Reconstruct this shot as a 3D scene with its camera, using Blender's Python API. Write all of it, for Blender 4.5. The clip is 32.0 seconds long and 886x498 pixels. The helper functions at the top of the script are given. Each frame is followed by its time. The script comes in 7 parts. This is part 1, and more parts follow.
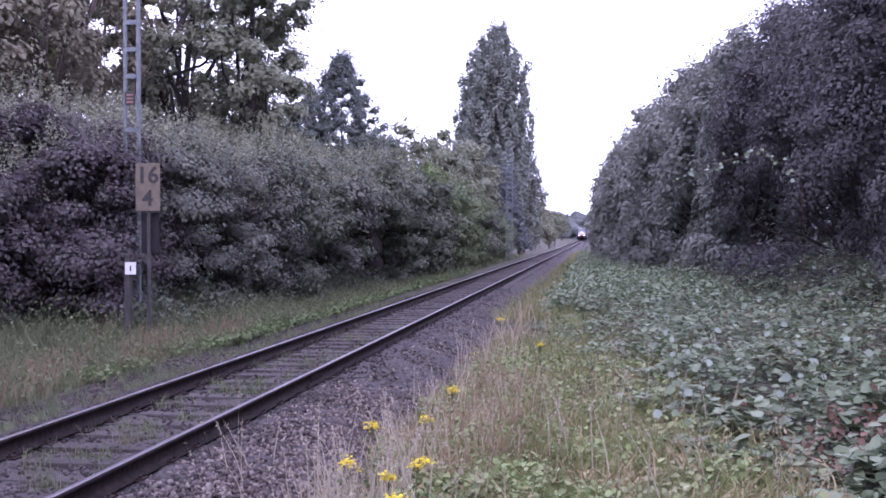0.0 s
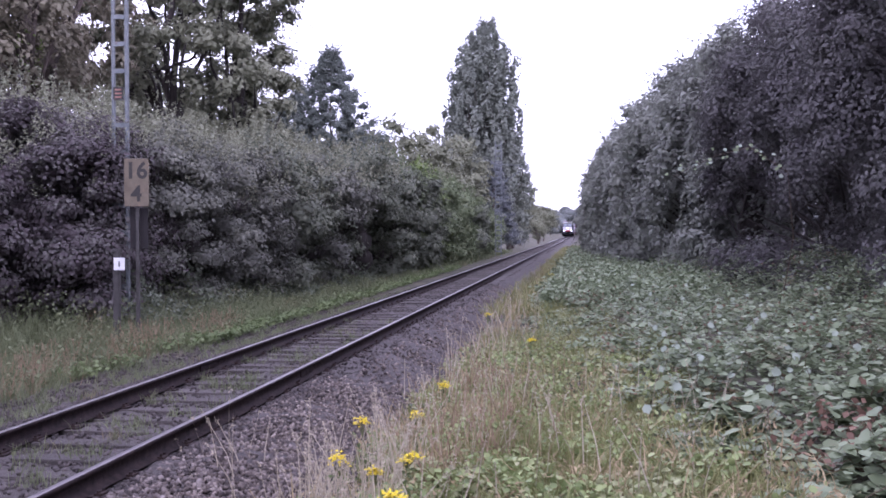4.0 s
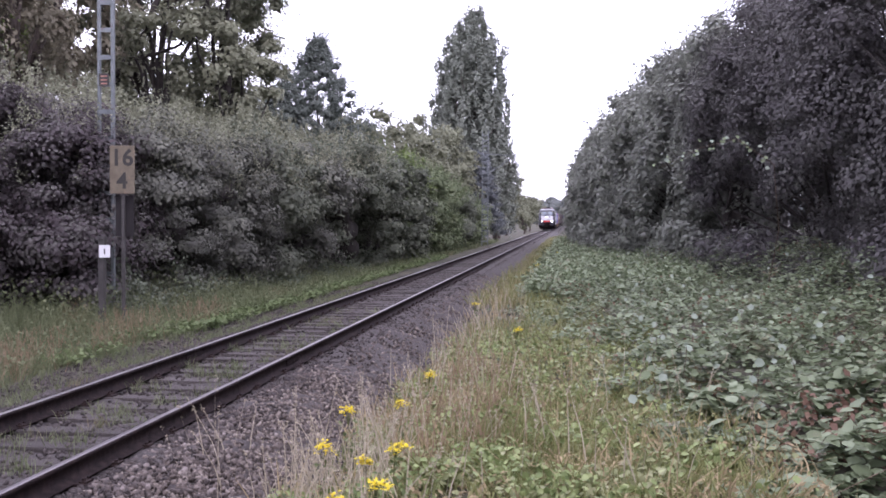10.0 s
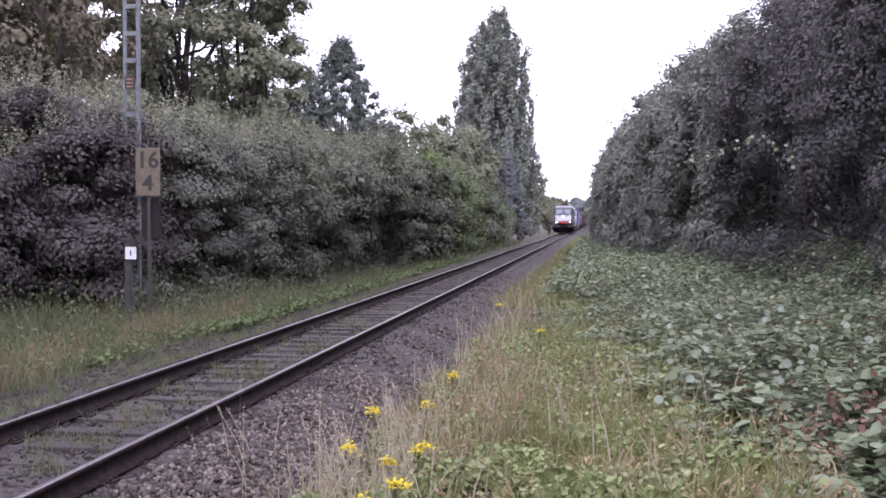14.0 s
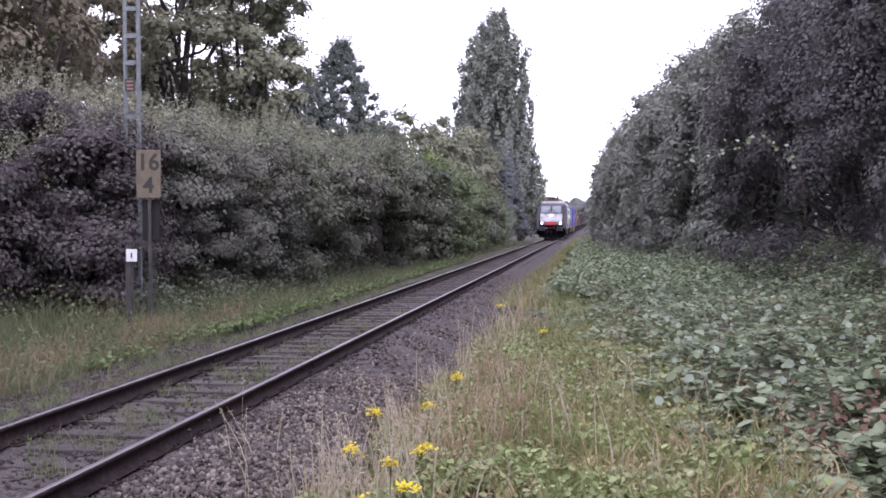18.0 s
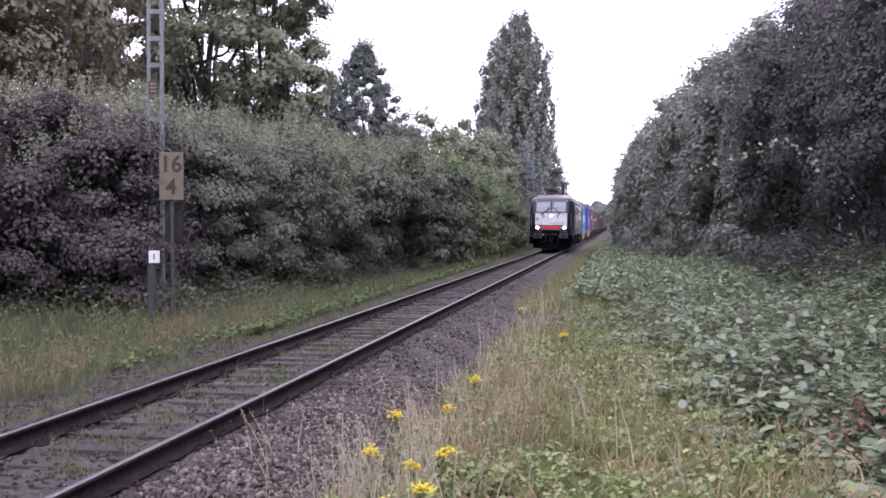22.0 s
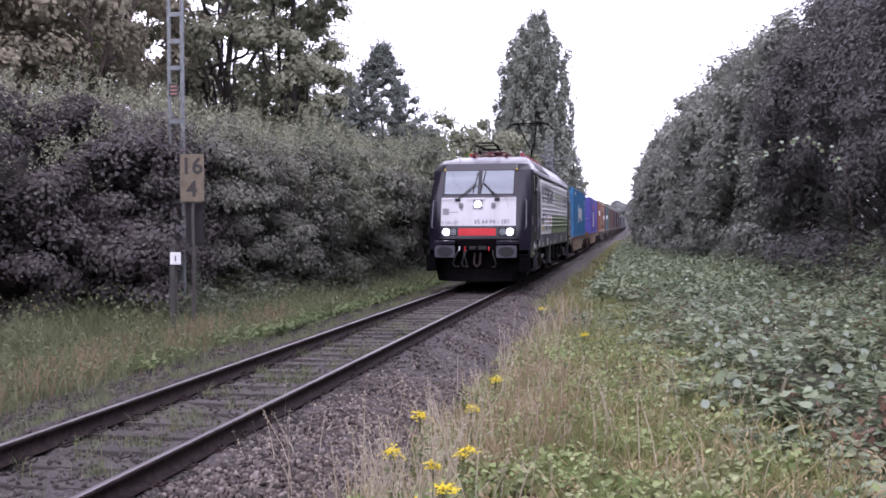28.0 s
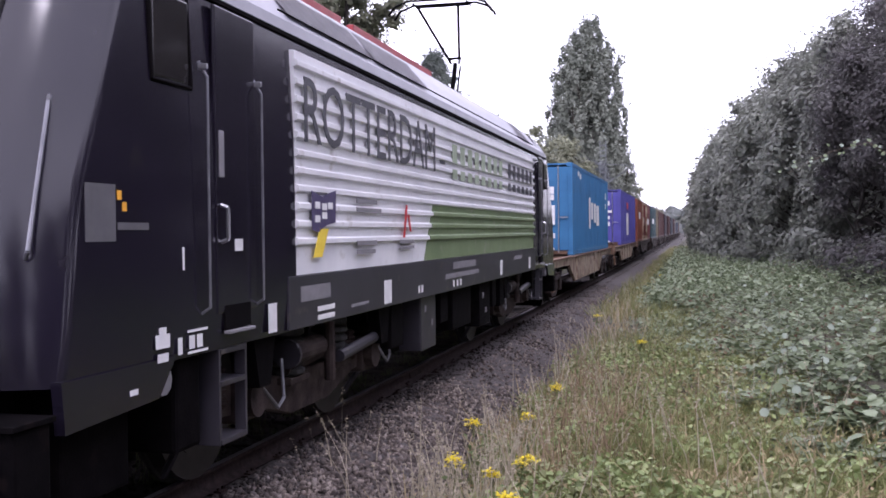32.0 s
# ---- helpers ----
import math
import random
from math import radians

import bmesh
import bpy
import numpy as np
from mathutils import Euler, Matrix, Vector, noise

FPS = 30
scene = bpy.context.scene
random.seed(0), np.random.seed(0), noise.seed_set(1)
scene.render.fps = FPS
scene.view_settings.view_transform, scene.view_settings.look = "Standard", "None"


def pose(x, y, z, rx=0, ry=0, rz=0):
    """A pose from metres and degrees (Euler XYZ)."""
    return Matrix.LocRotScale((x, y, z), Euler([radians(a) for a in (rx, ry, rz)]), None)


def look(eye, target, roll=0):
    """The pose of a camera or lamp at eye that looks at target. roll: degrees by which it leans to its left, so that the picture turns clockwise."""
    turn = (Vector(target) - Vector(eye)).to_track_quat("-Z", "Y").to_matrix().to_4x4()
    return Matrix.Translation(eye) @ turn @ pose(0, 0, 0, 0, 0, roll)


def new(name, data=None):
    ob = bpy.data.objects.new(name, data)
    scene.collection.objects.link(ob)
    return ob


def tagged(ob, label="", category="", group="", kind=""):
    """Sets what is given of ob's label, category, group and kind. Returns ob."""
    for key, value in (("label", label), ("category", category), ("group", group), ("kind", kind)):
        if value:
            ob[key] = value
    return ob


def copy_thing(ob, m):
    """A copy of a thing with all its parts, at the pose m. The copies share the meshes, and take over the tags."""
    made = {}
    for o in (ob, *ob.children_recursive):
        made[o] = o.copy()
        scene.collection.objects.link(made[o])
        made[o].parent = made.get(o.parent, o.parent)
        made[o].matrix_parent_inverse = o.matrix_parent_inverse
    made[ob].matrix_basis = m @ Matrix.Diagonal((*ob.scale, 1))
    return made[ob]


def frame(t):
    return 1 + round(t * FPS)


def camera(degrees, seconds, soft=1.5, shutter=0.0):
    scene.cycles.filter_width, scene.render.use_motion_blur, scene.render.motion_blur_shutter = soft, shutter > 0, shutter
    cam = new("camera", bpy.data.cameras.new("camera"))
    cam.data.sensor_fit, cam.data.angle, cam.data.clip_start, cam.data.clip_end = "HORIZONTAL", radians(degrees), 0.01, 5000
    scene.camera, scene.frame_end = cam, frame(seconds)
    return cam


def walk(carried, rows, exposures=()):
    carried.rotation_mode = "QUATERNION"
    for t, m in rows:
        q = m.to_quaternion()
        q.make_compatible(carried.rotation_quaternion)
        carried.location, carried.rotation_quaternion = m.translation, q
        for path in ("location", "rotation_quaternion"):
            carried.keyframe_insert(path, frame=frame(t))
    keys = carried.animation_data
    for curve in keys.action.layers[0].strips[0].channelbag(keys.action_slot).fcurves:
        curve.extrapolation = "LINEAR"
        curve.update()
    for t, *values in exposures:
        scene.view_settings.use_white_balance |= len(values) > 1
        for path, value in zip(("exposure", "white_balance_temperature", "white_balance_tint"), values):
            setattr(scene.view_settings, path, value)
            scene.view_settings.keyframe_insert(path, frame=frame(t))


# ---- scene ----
EYE = 1.83          # camera height above the rail heads
XC = -4.49          # centre line of the track; the line runs along +y
CAM = camera(46.43, 32.0, soft=1.7)


def view(t, yaw, pitch, roll):
    """Camera pose: yaw to the left of the track's direction, pitch up, roll, in degrees; the holder drifts by centimetres."""
    drift = float(np.interp(t, [0, 3.5, 5.5, 9, 13, 16, 20, 25, 28, 30, 32], [0.04, 0.03, 0.0, 0.01, 0.03, 0.0, 0.01, -0.01, -0.01, -0.02, -0.03]))
    return pose(drift, 0, EYE, 0, 0, yaw) @ pose(0, 0, 0, 90 + pitch) @ pose(0, 0, 0, 0, 0, roll)


walk(CAM, [(t, view(t, a, b, c)) for t, a, b, c in (
    (0, 8.47, -0.79, -0.02), (0.5, 8.57, -0.84, 0.12), (1, 8.33, -0.93, 0.04), (1.5, 8.21, -1.15, 0.15), (2, 8.12, -1.14, 0.10),
    (2.5, 7.96, -1.03, 0.05), (3, 7.81, -0.70, 0.05), (3.5, 7.59, -1.06, -0.20), (5.5, 9.44, -0.97, 0.56), (6, 8.86, -0.82, -0.16),
    (6.5, 8.70, -0.72, 0.23), (7, 8.94, -0.59, 0.23), (7.5, 9.02, -0.84, 0.17), (8, 8.88, -1.01, -0.08), (8.5, 8.67, -0.97, 0.16),
    (9, 8.62, -1.21, -0.05), (9.5, 8.58, -1.26, 0.01), (10, 7.10, -1.63, 0.33), (10.5, 7.05, -1.15, -0.26), (11, 8.24, -1.16, -0.43),
    (11.5, 8.60, -1.13, -0.39), (12, 8.38, -1.20, -0.02), (12.5, 8.43, -1.18, -0.29), (13, 8.35, -1.40, -0.53), (13.5, 8.21, -1.64, -0.05),
    (15.5, 8.75, -1.24, 0.25), (16, 8.33, -1.62, 0.02), (16.5, 8.22, -1.65, 0.06), (17, 8.26, -1.54, -0.01), (17.5, 8.39, -1.49, -0.10),
    (18, 8.44, -1.53, -0.09), (18.5, 8.49, -1.55, 0.03), (19, 8.54, -1.35, 0.19), (19.5, 8.57, -1.36, 0.16), (20, 8.61, -1.17, 0.19),
    (20.5, 8.73, -1.22, 0.16), (21, 8.85, -1.28, 0.18), (21.5, 9.23, -1.50, 0.07), (22, 9.59, -1.38, 0.12), (22.5, 9.81, -1.38, 0.03),
    (23, 9.87, -1.18, 0.10), (23.5, 9.67, -1.46, 0.08), (24, 9.72, -1.68, 0.19), (24.5, 9.91, -1.75, 0.06), (25, 10.01, -1.46, 0.12),
    (25.5, 9.96, -1.44, 0.02), (27.5, 10.51, -1.30, -0.13), (28, 10.66, -1.36, -0.18), (28.5, 10.79, -1.42, -0.27), (29, 11.87, -1.42, -0.39),
    (29.5, 13.11, -1.47, -0.51), (30, 13.46, -1.42, -0.35), (30.5, 13.53, -1.40, -0.34), (31, 13.47, -1.40, -0.21), (31.5, 13.39, -1.18, -0.43),
    (32, 13.60, -0.93, -0.60),
)], exposures=[(0, 0.19, 5280, 46), (5.5, 0.21, 5600, 36), (9, 0.21, 5840, 31), (28, 0.22, 5860, 31), (32, 0.24, 5880, 30)])

# ---- light: bright overcast noon, thin high cloud ----
world = bpy.data.worlds.new("sky")
scene.world = world
world.use_nodes = True
wn, wl = world.node_tree.nodes, world.node_tree.links
wn.clear()
sky = wn.new("ShaderNodeTexSky")
sky.sky_type, sky.sun_disc = "NISHITA", False
sky.sun_elevation, sky.sun_rotation = radians(52), radians(200)
soft_sky = wn.new("ShaderNodeHueSaturation")
soft_sky.inputs["Saturation"].default_value = 0.3
sky_k = wn.new("ShaderNodeMixRGB")
sky_k.blend_type = "MULTIPLY"
sky_k.inputs["Fac"].default_value = 1
sky_k.inputs["Color2"].default_value = (0.16, 0.16, 0.16, 1)
coord = wn.new("ShaderNodeTexCoord")
cloud = wn.new("ShaderNodeTexNoise")
cloud.inputs["Scale"].default_value, cloud.inputs["Detail"].default_value = 2.2, 5
ramp = wn.new("ShaderNodeValToRGB")
ramp.color_ramp.elements[0].position, ramp.color_ramp.elements[1].position = 0.36, 0.62
ramp.color_ramp.elements[0].color, ramp.color_ramp.elements[1].color = (0.55, 0.55, 0.55, 1), (1, 1, 1, 1)
mixc = wn.new("ShaderNodeMixRGB")
mixc.inputs["Color2"].default_value = (1.28, 1.27, 1.32, 1)
back = wn.new("ShaderNodeBackground")
back.inputs["Strength"].default_value = 1.75
wout = wn.new("ShaderNodeOutputWorld")
wl.new(sky.outputs[0], soft_sky.inputs["Color"])
wl.new(soft_sky.outputs[0], sky_k.inputs["Color1"])
wl.new(coord.outputs["Generated"], cloud.inputs["Vector"])
wl.new(cloud.outputs["Fac"], ramp.inputs[0])
wl.new(ramp.outputs[0], mixc.inputs["Fac"])
wl.new(sky_k.outputs[0], mixc.inputs["Color1"])
wl.new(mixc.outputs[0], back.inputs["Color"])
wl.new(back.outputs[0], wout.inputs["Surface"])

sun = new("sun", bpy.data.lights.new("sun", "SUN"))
sun.data.energy, sun.data.angle, sun.data.color = 1.3, radians(14), (1, 0.97, 0.92)
sun.matrix_basis = look((10, -25, 46), (0, 0, 0))

# ---- materials ----
def rgb(c):
    return (c[0], c[1], c[2], 1)


def material(name, colors, rough=0.6, metal=0.0, scale=8.0, detail=6.0, bump=0.0, bump_scale=60.0, island=0.0, per_object=0.0,
             spots=None, translucent=0.0, spec=0.5, stretch=(1, 1, 1)):
    """A node material: colours blended by noise at two scales, by loose piece or by object, with stains and fine relief."""
    m = bpy.data.materials.new(name)
    m.use_nodes = True
    n, l = m.node_tree.nodes, m.node_tree.links
    b = n["Principled BSDF"]
    b.inputs["Roughness"].default_value, b.inputs["Metallic"].default_value = rough, metal
    b.inputs["Specular IOR Level"].default_value = spec
    tc = n.new("ShaderNodeTexCoord")
    mp = n.new("ShaderNodeMapping")
    mp.inputs["Scale"].default_value = stretch
    l.new(tc.outputs["Object"], mp.inputs["Vector"])
    no = n.new("ShaderNodeTexNoise")
    no.inputs["Scale"].default_value, no.inputs["Detail"].default_value = scale, detail
    l.new(mp.outputs[0], no.inputs["Vector"])
    fac = no.outputs["Fac"]
    for amount, node, socket in ((island, "ShaderNodeNewGeometry", "Random Per Island"), (per_object, "ShaderNodeObjectInfo", "Random")):
        if amount:
            src = n.new(node)
            mx = n.new("ShaderNodeMix")
            mx.inputs["Factor"].default_value = amount
            l.new(fac, mx.inputs["A"])
            l.new(src.outputs[socket], mx.inputs["B"])
            fac = mx.outputs["Result"]
    ra = n.new("ShaderNodeValToRGB")
    el = ra.color_ramp.elements
    lo, hi = (0.3, 0.7) if not (island or per_object) else (0.12, 0.88)
    for i, c in enumerate(colors):
        pos = lo + (hi - lo) * i / max(1, len(colors) - 1)
        e = el[i] if i < 2 else el.new(pos)
        e.color = rgb(c)
    for i in range(len(colors)):
        el[i].position = lo + (hi - lo) * i / max(1, len(colors) - 1)
    # new stops are sorted by place, so set the colours again in order
    for i, c in enumerate(colors):
        el[i].color = rgb(c)
    if len(colors) == 1:
        el[1].color = rgb(colors[0])
    l.new(fac, ra.inputs[0])
    out = ra.outputs[0]
    if spots:
        colour, size, lowest = spots
        sn = n.new("ShaderNodeTexNoise")
        sn.inputs["Scale"].default_value, sn.inputs["Detail"].default_value = size, 8
        l.new(mp.outputs[0], sn.inputs["Vector"])
        sr = n.new("ShaderNodeMapRange")
        sr.inputs["From Min"].default_value, sr.inputs["From Max"].default_value = lowest, lowest + 0.14
        l.new(sn.outputs["Fac"], sr.inputs["Value"])
        mx = n.new("ShaderNodeMixRGB")
        mx.inputs["Color2"].default_value = rgb(colour)
        l.new(sr.outputs[0], mx.inputs["Fac"])
        l.new(out, mx.inputs["Color1"])
        out = mx.outputs[0]
    l.new(out, b.inputs["Base Color"])
    if bump:
        bn = n.new("ShaderNodeTexNoise")
        bn.inputs["Scale"].default_value, bn.inputs["Detail"].default_value = bump_scale, 4
        l.new(mp.outputs[0], bn.inputs["Vector"])
        bu = n.new("ShaderNodeBump")
        bu.inputs["Strength"].default_value, bu.inputs["Distance"].default_value = min(1, bump), 0.02
        l.new(bn.outputs["Fac"], bu.inputs["Height"])
        l.new(bu.outputs[0], b.inputs["Normal"])
    if translucent:
        tr = n.new("ShaderNodeBsdfTranslucent")
        l.new(out, tr.inputs["Color"])
        mix = n.new("ShaderNodeMixShader")
        mix.inputs[0].default_value = translucent
        l.new(b.outputs[0], mix.inputs[1])
        l.new(tr.outputs[0], mix.inputs[2])
        l.new(mix.outputs[0], n["Material Output"].inputs["Surface"])
    return m


def leafy(name, dark, mid, pale, spots=None, rough=0.6, island=0.15, spec=0.18):
    return material(name, [dark, mid, pale], rough=rough, scale=1.1, detail=4, island=island, translucent=0.29, spots=spots, spec=spec)


def glowing(name, color, strength):
    m = bpy.data.materials.new(name)
    m.use_nodes = True
    b = m.node_tree.nodes["Principled BSDF"]
    b.inputs["Base Color"].default_value = rgb(color)
    b.inputs["Emission Color"].default_value, b.inputs["Emission Strength"].default_value = rgb(color), strength
    return m


M = {}
M["turf"] = material("turf", [(0.028, 0.027, 0.016), (0.05, 0.048, 0.027), (0.09, 0.075, 0.046)], 0.95, scale=0.8, bump=0.8, bump_scale=18)
M["ballast_bed"] = material("ballast_bed", [(0.02, 0.016, 0.015), (0.04, 0.033, 0.031), (0.068, 0.058, 0.054)], 0.95, scale=26, detail=8, bump=1, bump_scale=30, spots=((0.13, 0.11, 0.1), 40, 0.57))
M["stone"] = material("stone", [(0.027, 0.02, 0.017), (0.07, 0.055, 0.047), (0.125, 0.101, 0.086), (0.24, 0.205, 0.175)], 0.9, scale=3, island=0.75, bump=0.4)
M["stone_loose"] = material("stone_loose", [(0.03, 0.022, 0.02), (0.07, 0.056, 0.05), (0.125, 0.103, 0.092), (0.22, 0.19, 0.17)], 0.9, scale=14, per_object=0.7, bump=0.5, bump_scale=90)
M["stone_dark"] = material("stone_dark", [(0.02, 0.015, 0.0145), (0.045, 0.036, 0.033), (0.085, 0.071, 0.066)], 0.9, scale=3, island=0.75, bump=0.4)
M["sleeper"] = material("sleeper", [(0.024, 0.020, 0.018), (0.060, 0.050, 0.045), (0.096, 0.084, 0.080)], 0.85, scale=5, bump=0.7, bump_scale=40, per_object=0.3, stretch=(0.6, 9, 6))
M["rail_rust"] = material("rail_rust", [(0.012, 0.008, 0.008), (0.022, 0.015, 0.015), (0.038, 0.026, 0.023)], 0.8, 0.0, scale=12, bump=0.3, spec=0.15)
# one worn head in two tones: the left rail's sky glint is painted in
M["rail_top_glint"] = material("rail_top_glint", [(0.27, 0.25, 0.25), (0.4, 0.38, 0.385)], 0.3, 0.85, scale=5, stretch=(1, 0.05, 1))
M["rail_top_dim"] = material("rail_top_dim", [(0.13, 0.115, 0.12), (0.22, 0.2, 0.205)], 0.4, 0.75, scale=5, stretch=(1, 0.05, 1))
M["bark"] = material("bark", [(0.045, 0.035, 0.029), (0.085, 0.067, 0.055), (0.15, 0.12, 0.1)], 0.9, scale=6, bump=0.9, bump_scale=16, stretch=(1, 1, 0.25))
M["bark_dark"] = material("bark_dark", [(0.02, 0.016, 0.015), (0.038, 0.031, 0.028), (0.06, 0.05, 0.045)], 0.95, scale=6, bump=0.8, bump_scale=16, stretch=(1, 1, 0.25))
# plum tones: the purple cast of the hedge's shade put into leaf colour
M["hedge_plum_shade"] = leafy("hedge_plum_shade", (0.058, 0.038, 0.047), (0.1, 0.086, 0.087), (0.215, 0.22, 0.187), island=0.26)
M["hedge_green"] = leafy("hedge_green", (0.0428, 0.044, 0.0378), (0.136, 0.149, 0.107), (0.279, 0.296, 0.211))
M["hedge_mixed"] = leafy("hedge_mixed", (0.0443, 0.0394, 0.0426), (0.138, 0.14, 0.115), (0.315, 0.322, 0.246))
# pale shoot colour that paints the sky-lit top of the hedge
M["hedge_tips_lit"] = leafy("hedge_tips_lit", (0.15, 0.158, 0.108), (0.255, 0.265, 0.182), (0.35, 0.355, 0.255))
M["tree_brown"] = leafy("tree_brown", (0.129, 0.111, 0.0804), (0.239, 0.217, 0.156), (0.354, 0.334, 0.239))
M["hedge_light"] = leafy("hedge_light", (0.0874, 0.107, 0.0572), (0.163, 0.197, 0.108), (0.252, 0.281, 0.152))
M["hedge_bright"] = leafy("hedge_bright", (0.1, 0.135, 0.045), (0.18, 0.24, 0.08), (0.27, 0.33, 0.13))
M["tree_green"] = leafy("tree_green", (0.108, 0.113, 0.0752), (0.217, 0.226, 0.153), (0.328, 0.34, 0.234))
M["tree_grey"] = leafy("tree_grey", (0.125, 0.14, 0.115), (0.23, 0.25, 0.205), (0.335, 0.355, 0.305))
M["conifer"] = leafy("conifer", (0.085, 0.098, 0.086), (0.16, 0.182, 0.158), (0.25, 0.272, 0.242))
M["spruce_blue"] = leafy("spruce_blue", (0.0713, 0.0772, 0.081), (0.139, 0.149, 0.154), (0.203, 0.214, 0.221))
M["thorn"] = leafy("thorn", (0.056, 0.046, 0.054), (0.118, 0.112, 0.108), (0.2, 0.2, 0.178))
# paler copy of the thorn leaf: the haze of distance put into colour
M["thorn_far_pale"] = leafy("thorn_far_pale", (0.109, 0.109, 0.102), (0.227, 0.238, 0.2), (0.366, 0.388, 0.311))
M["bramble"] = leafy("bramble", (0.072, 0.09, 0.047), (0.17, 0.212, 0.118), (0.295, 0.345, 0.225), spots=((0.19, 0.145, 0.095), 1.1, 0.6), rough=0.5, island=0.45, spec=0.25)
# bramble leaves again, darkened to paint the shade under the hedge
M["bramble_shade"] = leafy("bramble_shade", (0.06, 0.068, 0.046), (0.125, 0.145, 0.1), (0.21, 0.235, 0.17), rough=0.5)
M["bramble_pale"] = leafy("bramble_pale", (0.15, 0.17, 0.075), (0.27, 0.29, 0.145), (0.42, 0.41, 0.25), spots=((0.33, 0.22, 0.12), 1.7, 0.6), rough=0.5)
M["bramble_dry"] = leafy("bramble_dry", (0.11, 0.062, 0.045), (0.2, 0.125, 0.09), (0.28, 0.2, 0.13))
M["leaf_fresh"] = leafy("leaf_fresh", (0.119, 0.159, 0.057), (0.227, 0.286, 0.109), (0.356, 0.403, 0.18), rough=0.5, island=0.6, spec=0.3)
M["grass_rust"] = leafy("grass_rust", (0.17, 0.12, 0.078), (0.28, 0.205, 0.135), (0.38, 0.3, 0.21))
M["leaf_white"] = leafy("leaf_white", (0.19, 0.23, 0.17), (0.29, 0.34, 0.265), (0.4, 0.44, 0.37))
M["cane"] = material("cane", [(0.07, 0.045, 0.035), (0.14, 0.1, 0.06)], 0.7, scale=10)
M["grass_green"] = leafy("grass_green", (0.108, 0.122, 0.0427), (0.205, 0.217, 0.0855), (0.335, 0.318, 0.147), rough=0.6)
M["grass_dry"] = leafy("grass_dry", (0.175, 0.135, 0.0748), (0.35, 0.28, 0.163), (0.536, 0.45, 0.273), rough=0.7)
M["grass_pale"] = leafy("grass_pale", (0.27, 0.23, 0.165), (0.42, 0.37, 0.275), (0.58, 0.53, 0.42), rough=0.7)
M["grass_verge"] = leafy("grass_verge", (0.0784, 0.0963, 0.0469), (0.148, 0.17, 0.0898), (0.235, 0.246, 0.138), spots=((0.2, 0.145, 0.088), 0.9, 0.6), rough=0.6)
M["herb"] = leafy("herb", (0.075, 0.1, 0.045), (0.15, 0.195, 0.085), (0.235, 0.28, 0.135))
M["petal"] = leafy("petal", (0.6, 0.46, 0.02), (0.73, 0.6, 0.035), (0.82, 0.72, 0.08))
M["stem"] = material("stem", [(0.08, 0.1, 0.035), (0.15, 0.16, 0.06)], 0.7, scale=12)
M["zinc"] = material("zinc", [(0.12, 0.135, 0.138), (0.19, 0.208, 0.21)], 0.6, 0.3, scale=6, spots=((0.13, 0.1, 0.085), 7, 0.6))
M["post_dark"] = material("post_dark", [(0.035, 0.032, 0.03), (0.07, 0.064, 0.06)], 0.7, scale=9)
# near-black tone for the sheet of shade behind the distance post
M["shade_sheet"] = material("shade_sheet", [(0.009, 0.007, 0.008), (0.019, 0.015, 0.015)], 0.85, scale=9, stretch=(1, 1, 0.2))
M["sign_tan"] = material("sign_tan", [(0.115, 0.093, 0.063), (0.165, 0.138, 0.095)], 0.75, scale=7, spots=((0.2, 0.15, 0.1), 9, 0.58))
M["ink"] = material("ink", [(0.02, 0.02, 0.018), (0.04, 0.036, 0.03)], 0.7, scale=20)
M["white_paint"] = material("white_paint", [(0.7, 0.7, 0.71), (0.8, 0.8, 0.8)], 0.5, scale=4)
# greyed leaf colour that carries the haze over the far hill
M["far_wood_haze"] = leafy("far_wood_haze", (0.078, 0.086, 0.08), (0.122, 0.134, 0.124), (0.172, 0.182, 0.17))

# ---- mesh tools ----
RNG = np.random.default_rng(7)


def quads(name, v, f, smooth=False):
    """A mesh from arrays: v (n, 3), f (m, 4)."""
    me = bpy.data.meshes.new(name)
    v, f = np.asarray(v, np.float32), np.asarray(f, np.int32)
    me.vertices.add(len(v))
    me.vertices.foreach_set("co", v.ravel())
    k = f.shape[1]
    me.loops.add(f.size)
    me.loops.foreach_set("vertex_index", f.ravel())
    me.polygons.add(len(f))
    me.polygons.foreach_set("loop_start", np.arange(0, f.size, k, dtype=np.int32))
    me.polygons.foreach_set("loop_total", np.full(len(f), k, np.int32))
    if smooth:
        me.polygons.foreach_set("use_smooth", np.ones(len(f), bool))
    me.update(calc_edges=True)
    return me


def link(name, me, mat, parent=None, label="", m=None):
    """One mesh object, under a thing or a part where parent is given."""
    if mat is not None and not me.materials:
        me.materials.append(mat)
    ob = new(name, me)
    if parent is not None:
        ob.parent = parent
    if m is not None:
        ob.matrix_basis = m
    if label:
        ob["label"] = label
    return ob


def part(name, bm, mat, parent=None, label="", m=None, smooth=False):
    me = bpy.data.meshes.new(name)
    bm.to_mesh(me)
    bm.free()
    if smooth:
        me.polygons.foreach_set("use_smooth", np.ones(len(me.polygons), bool))
    return link(name, me, mat, parent, label, m)


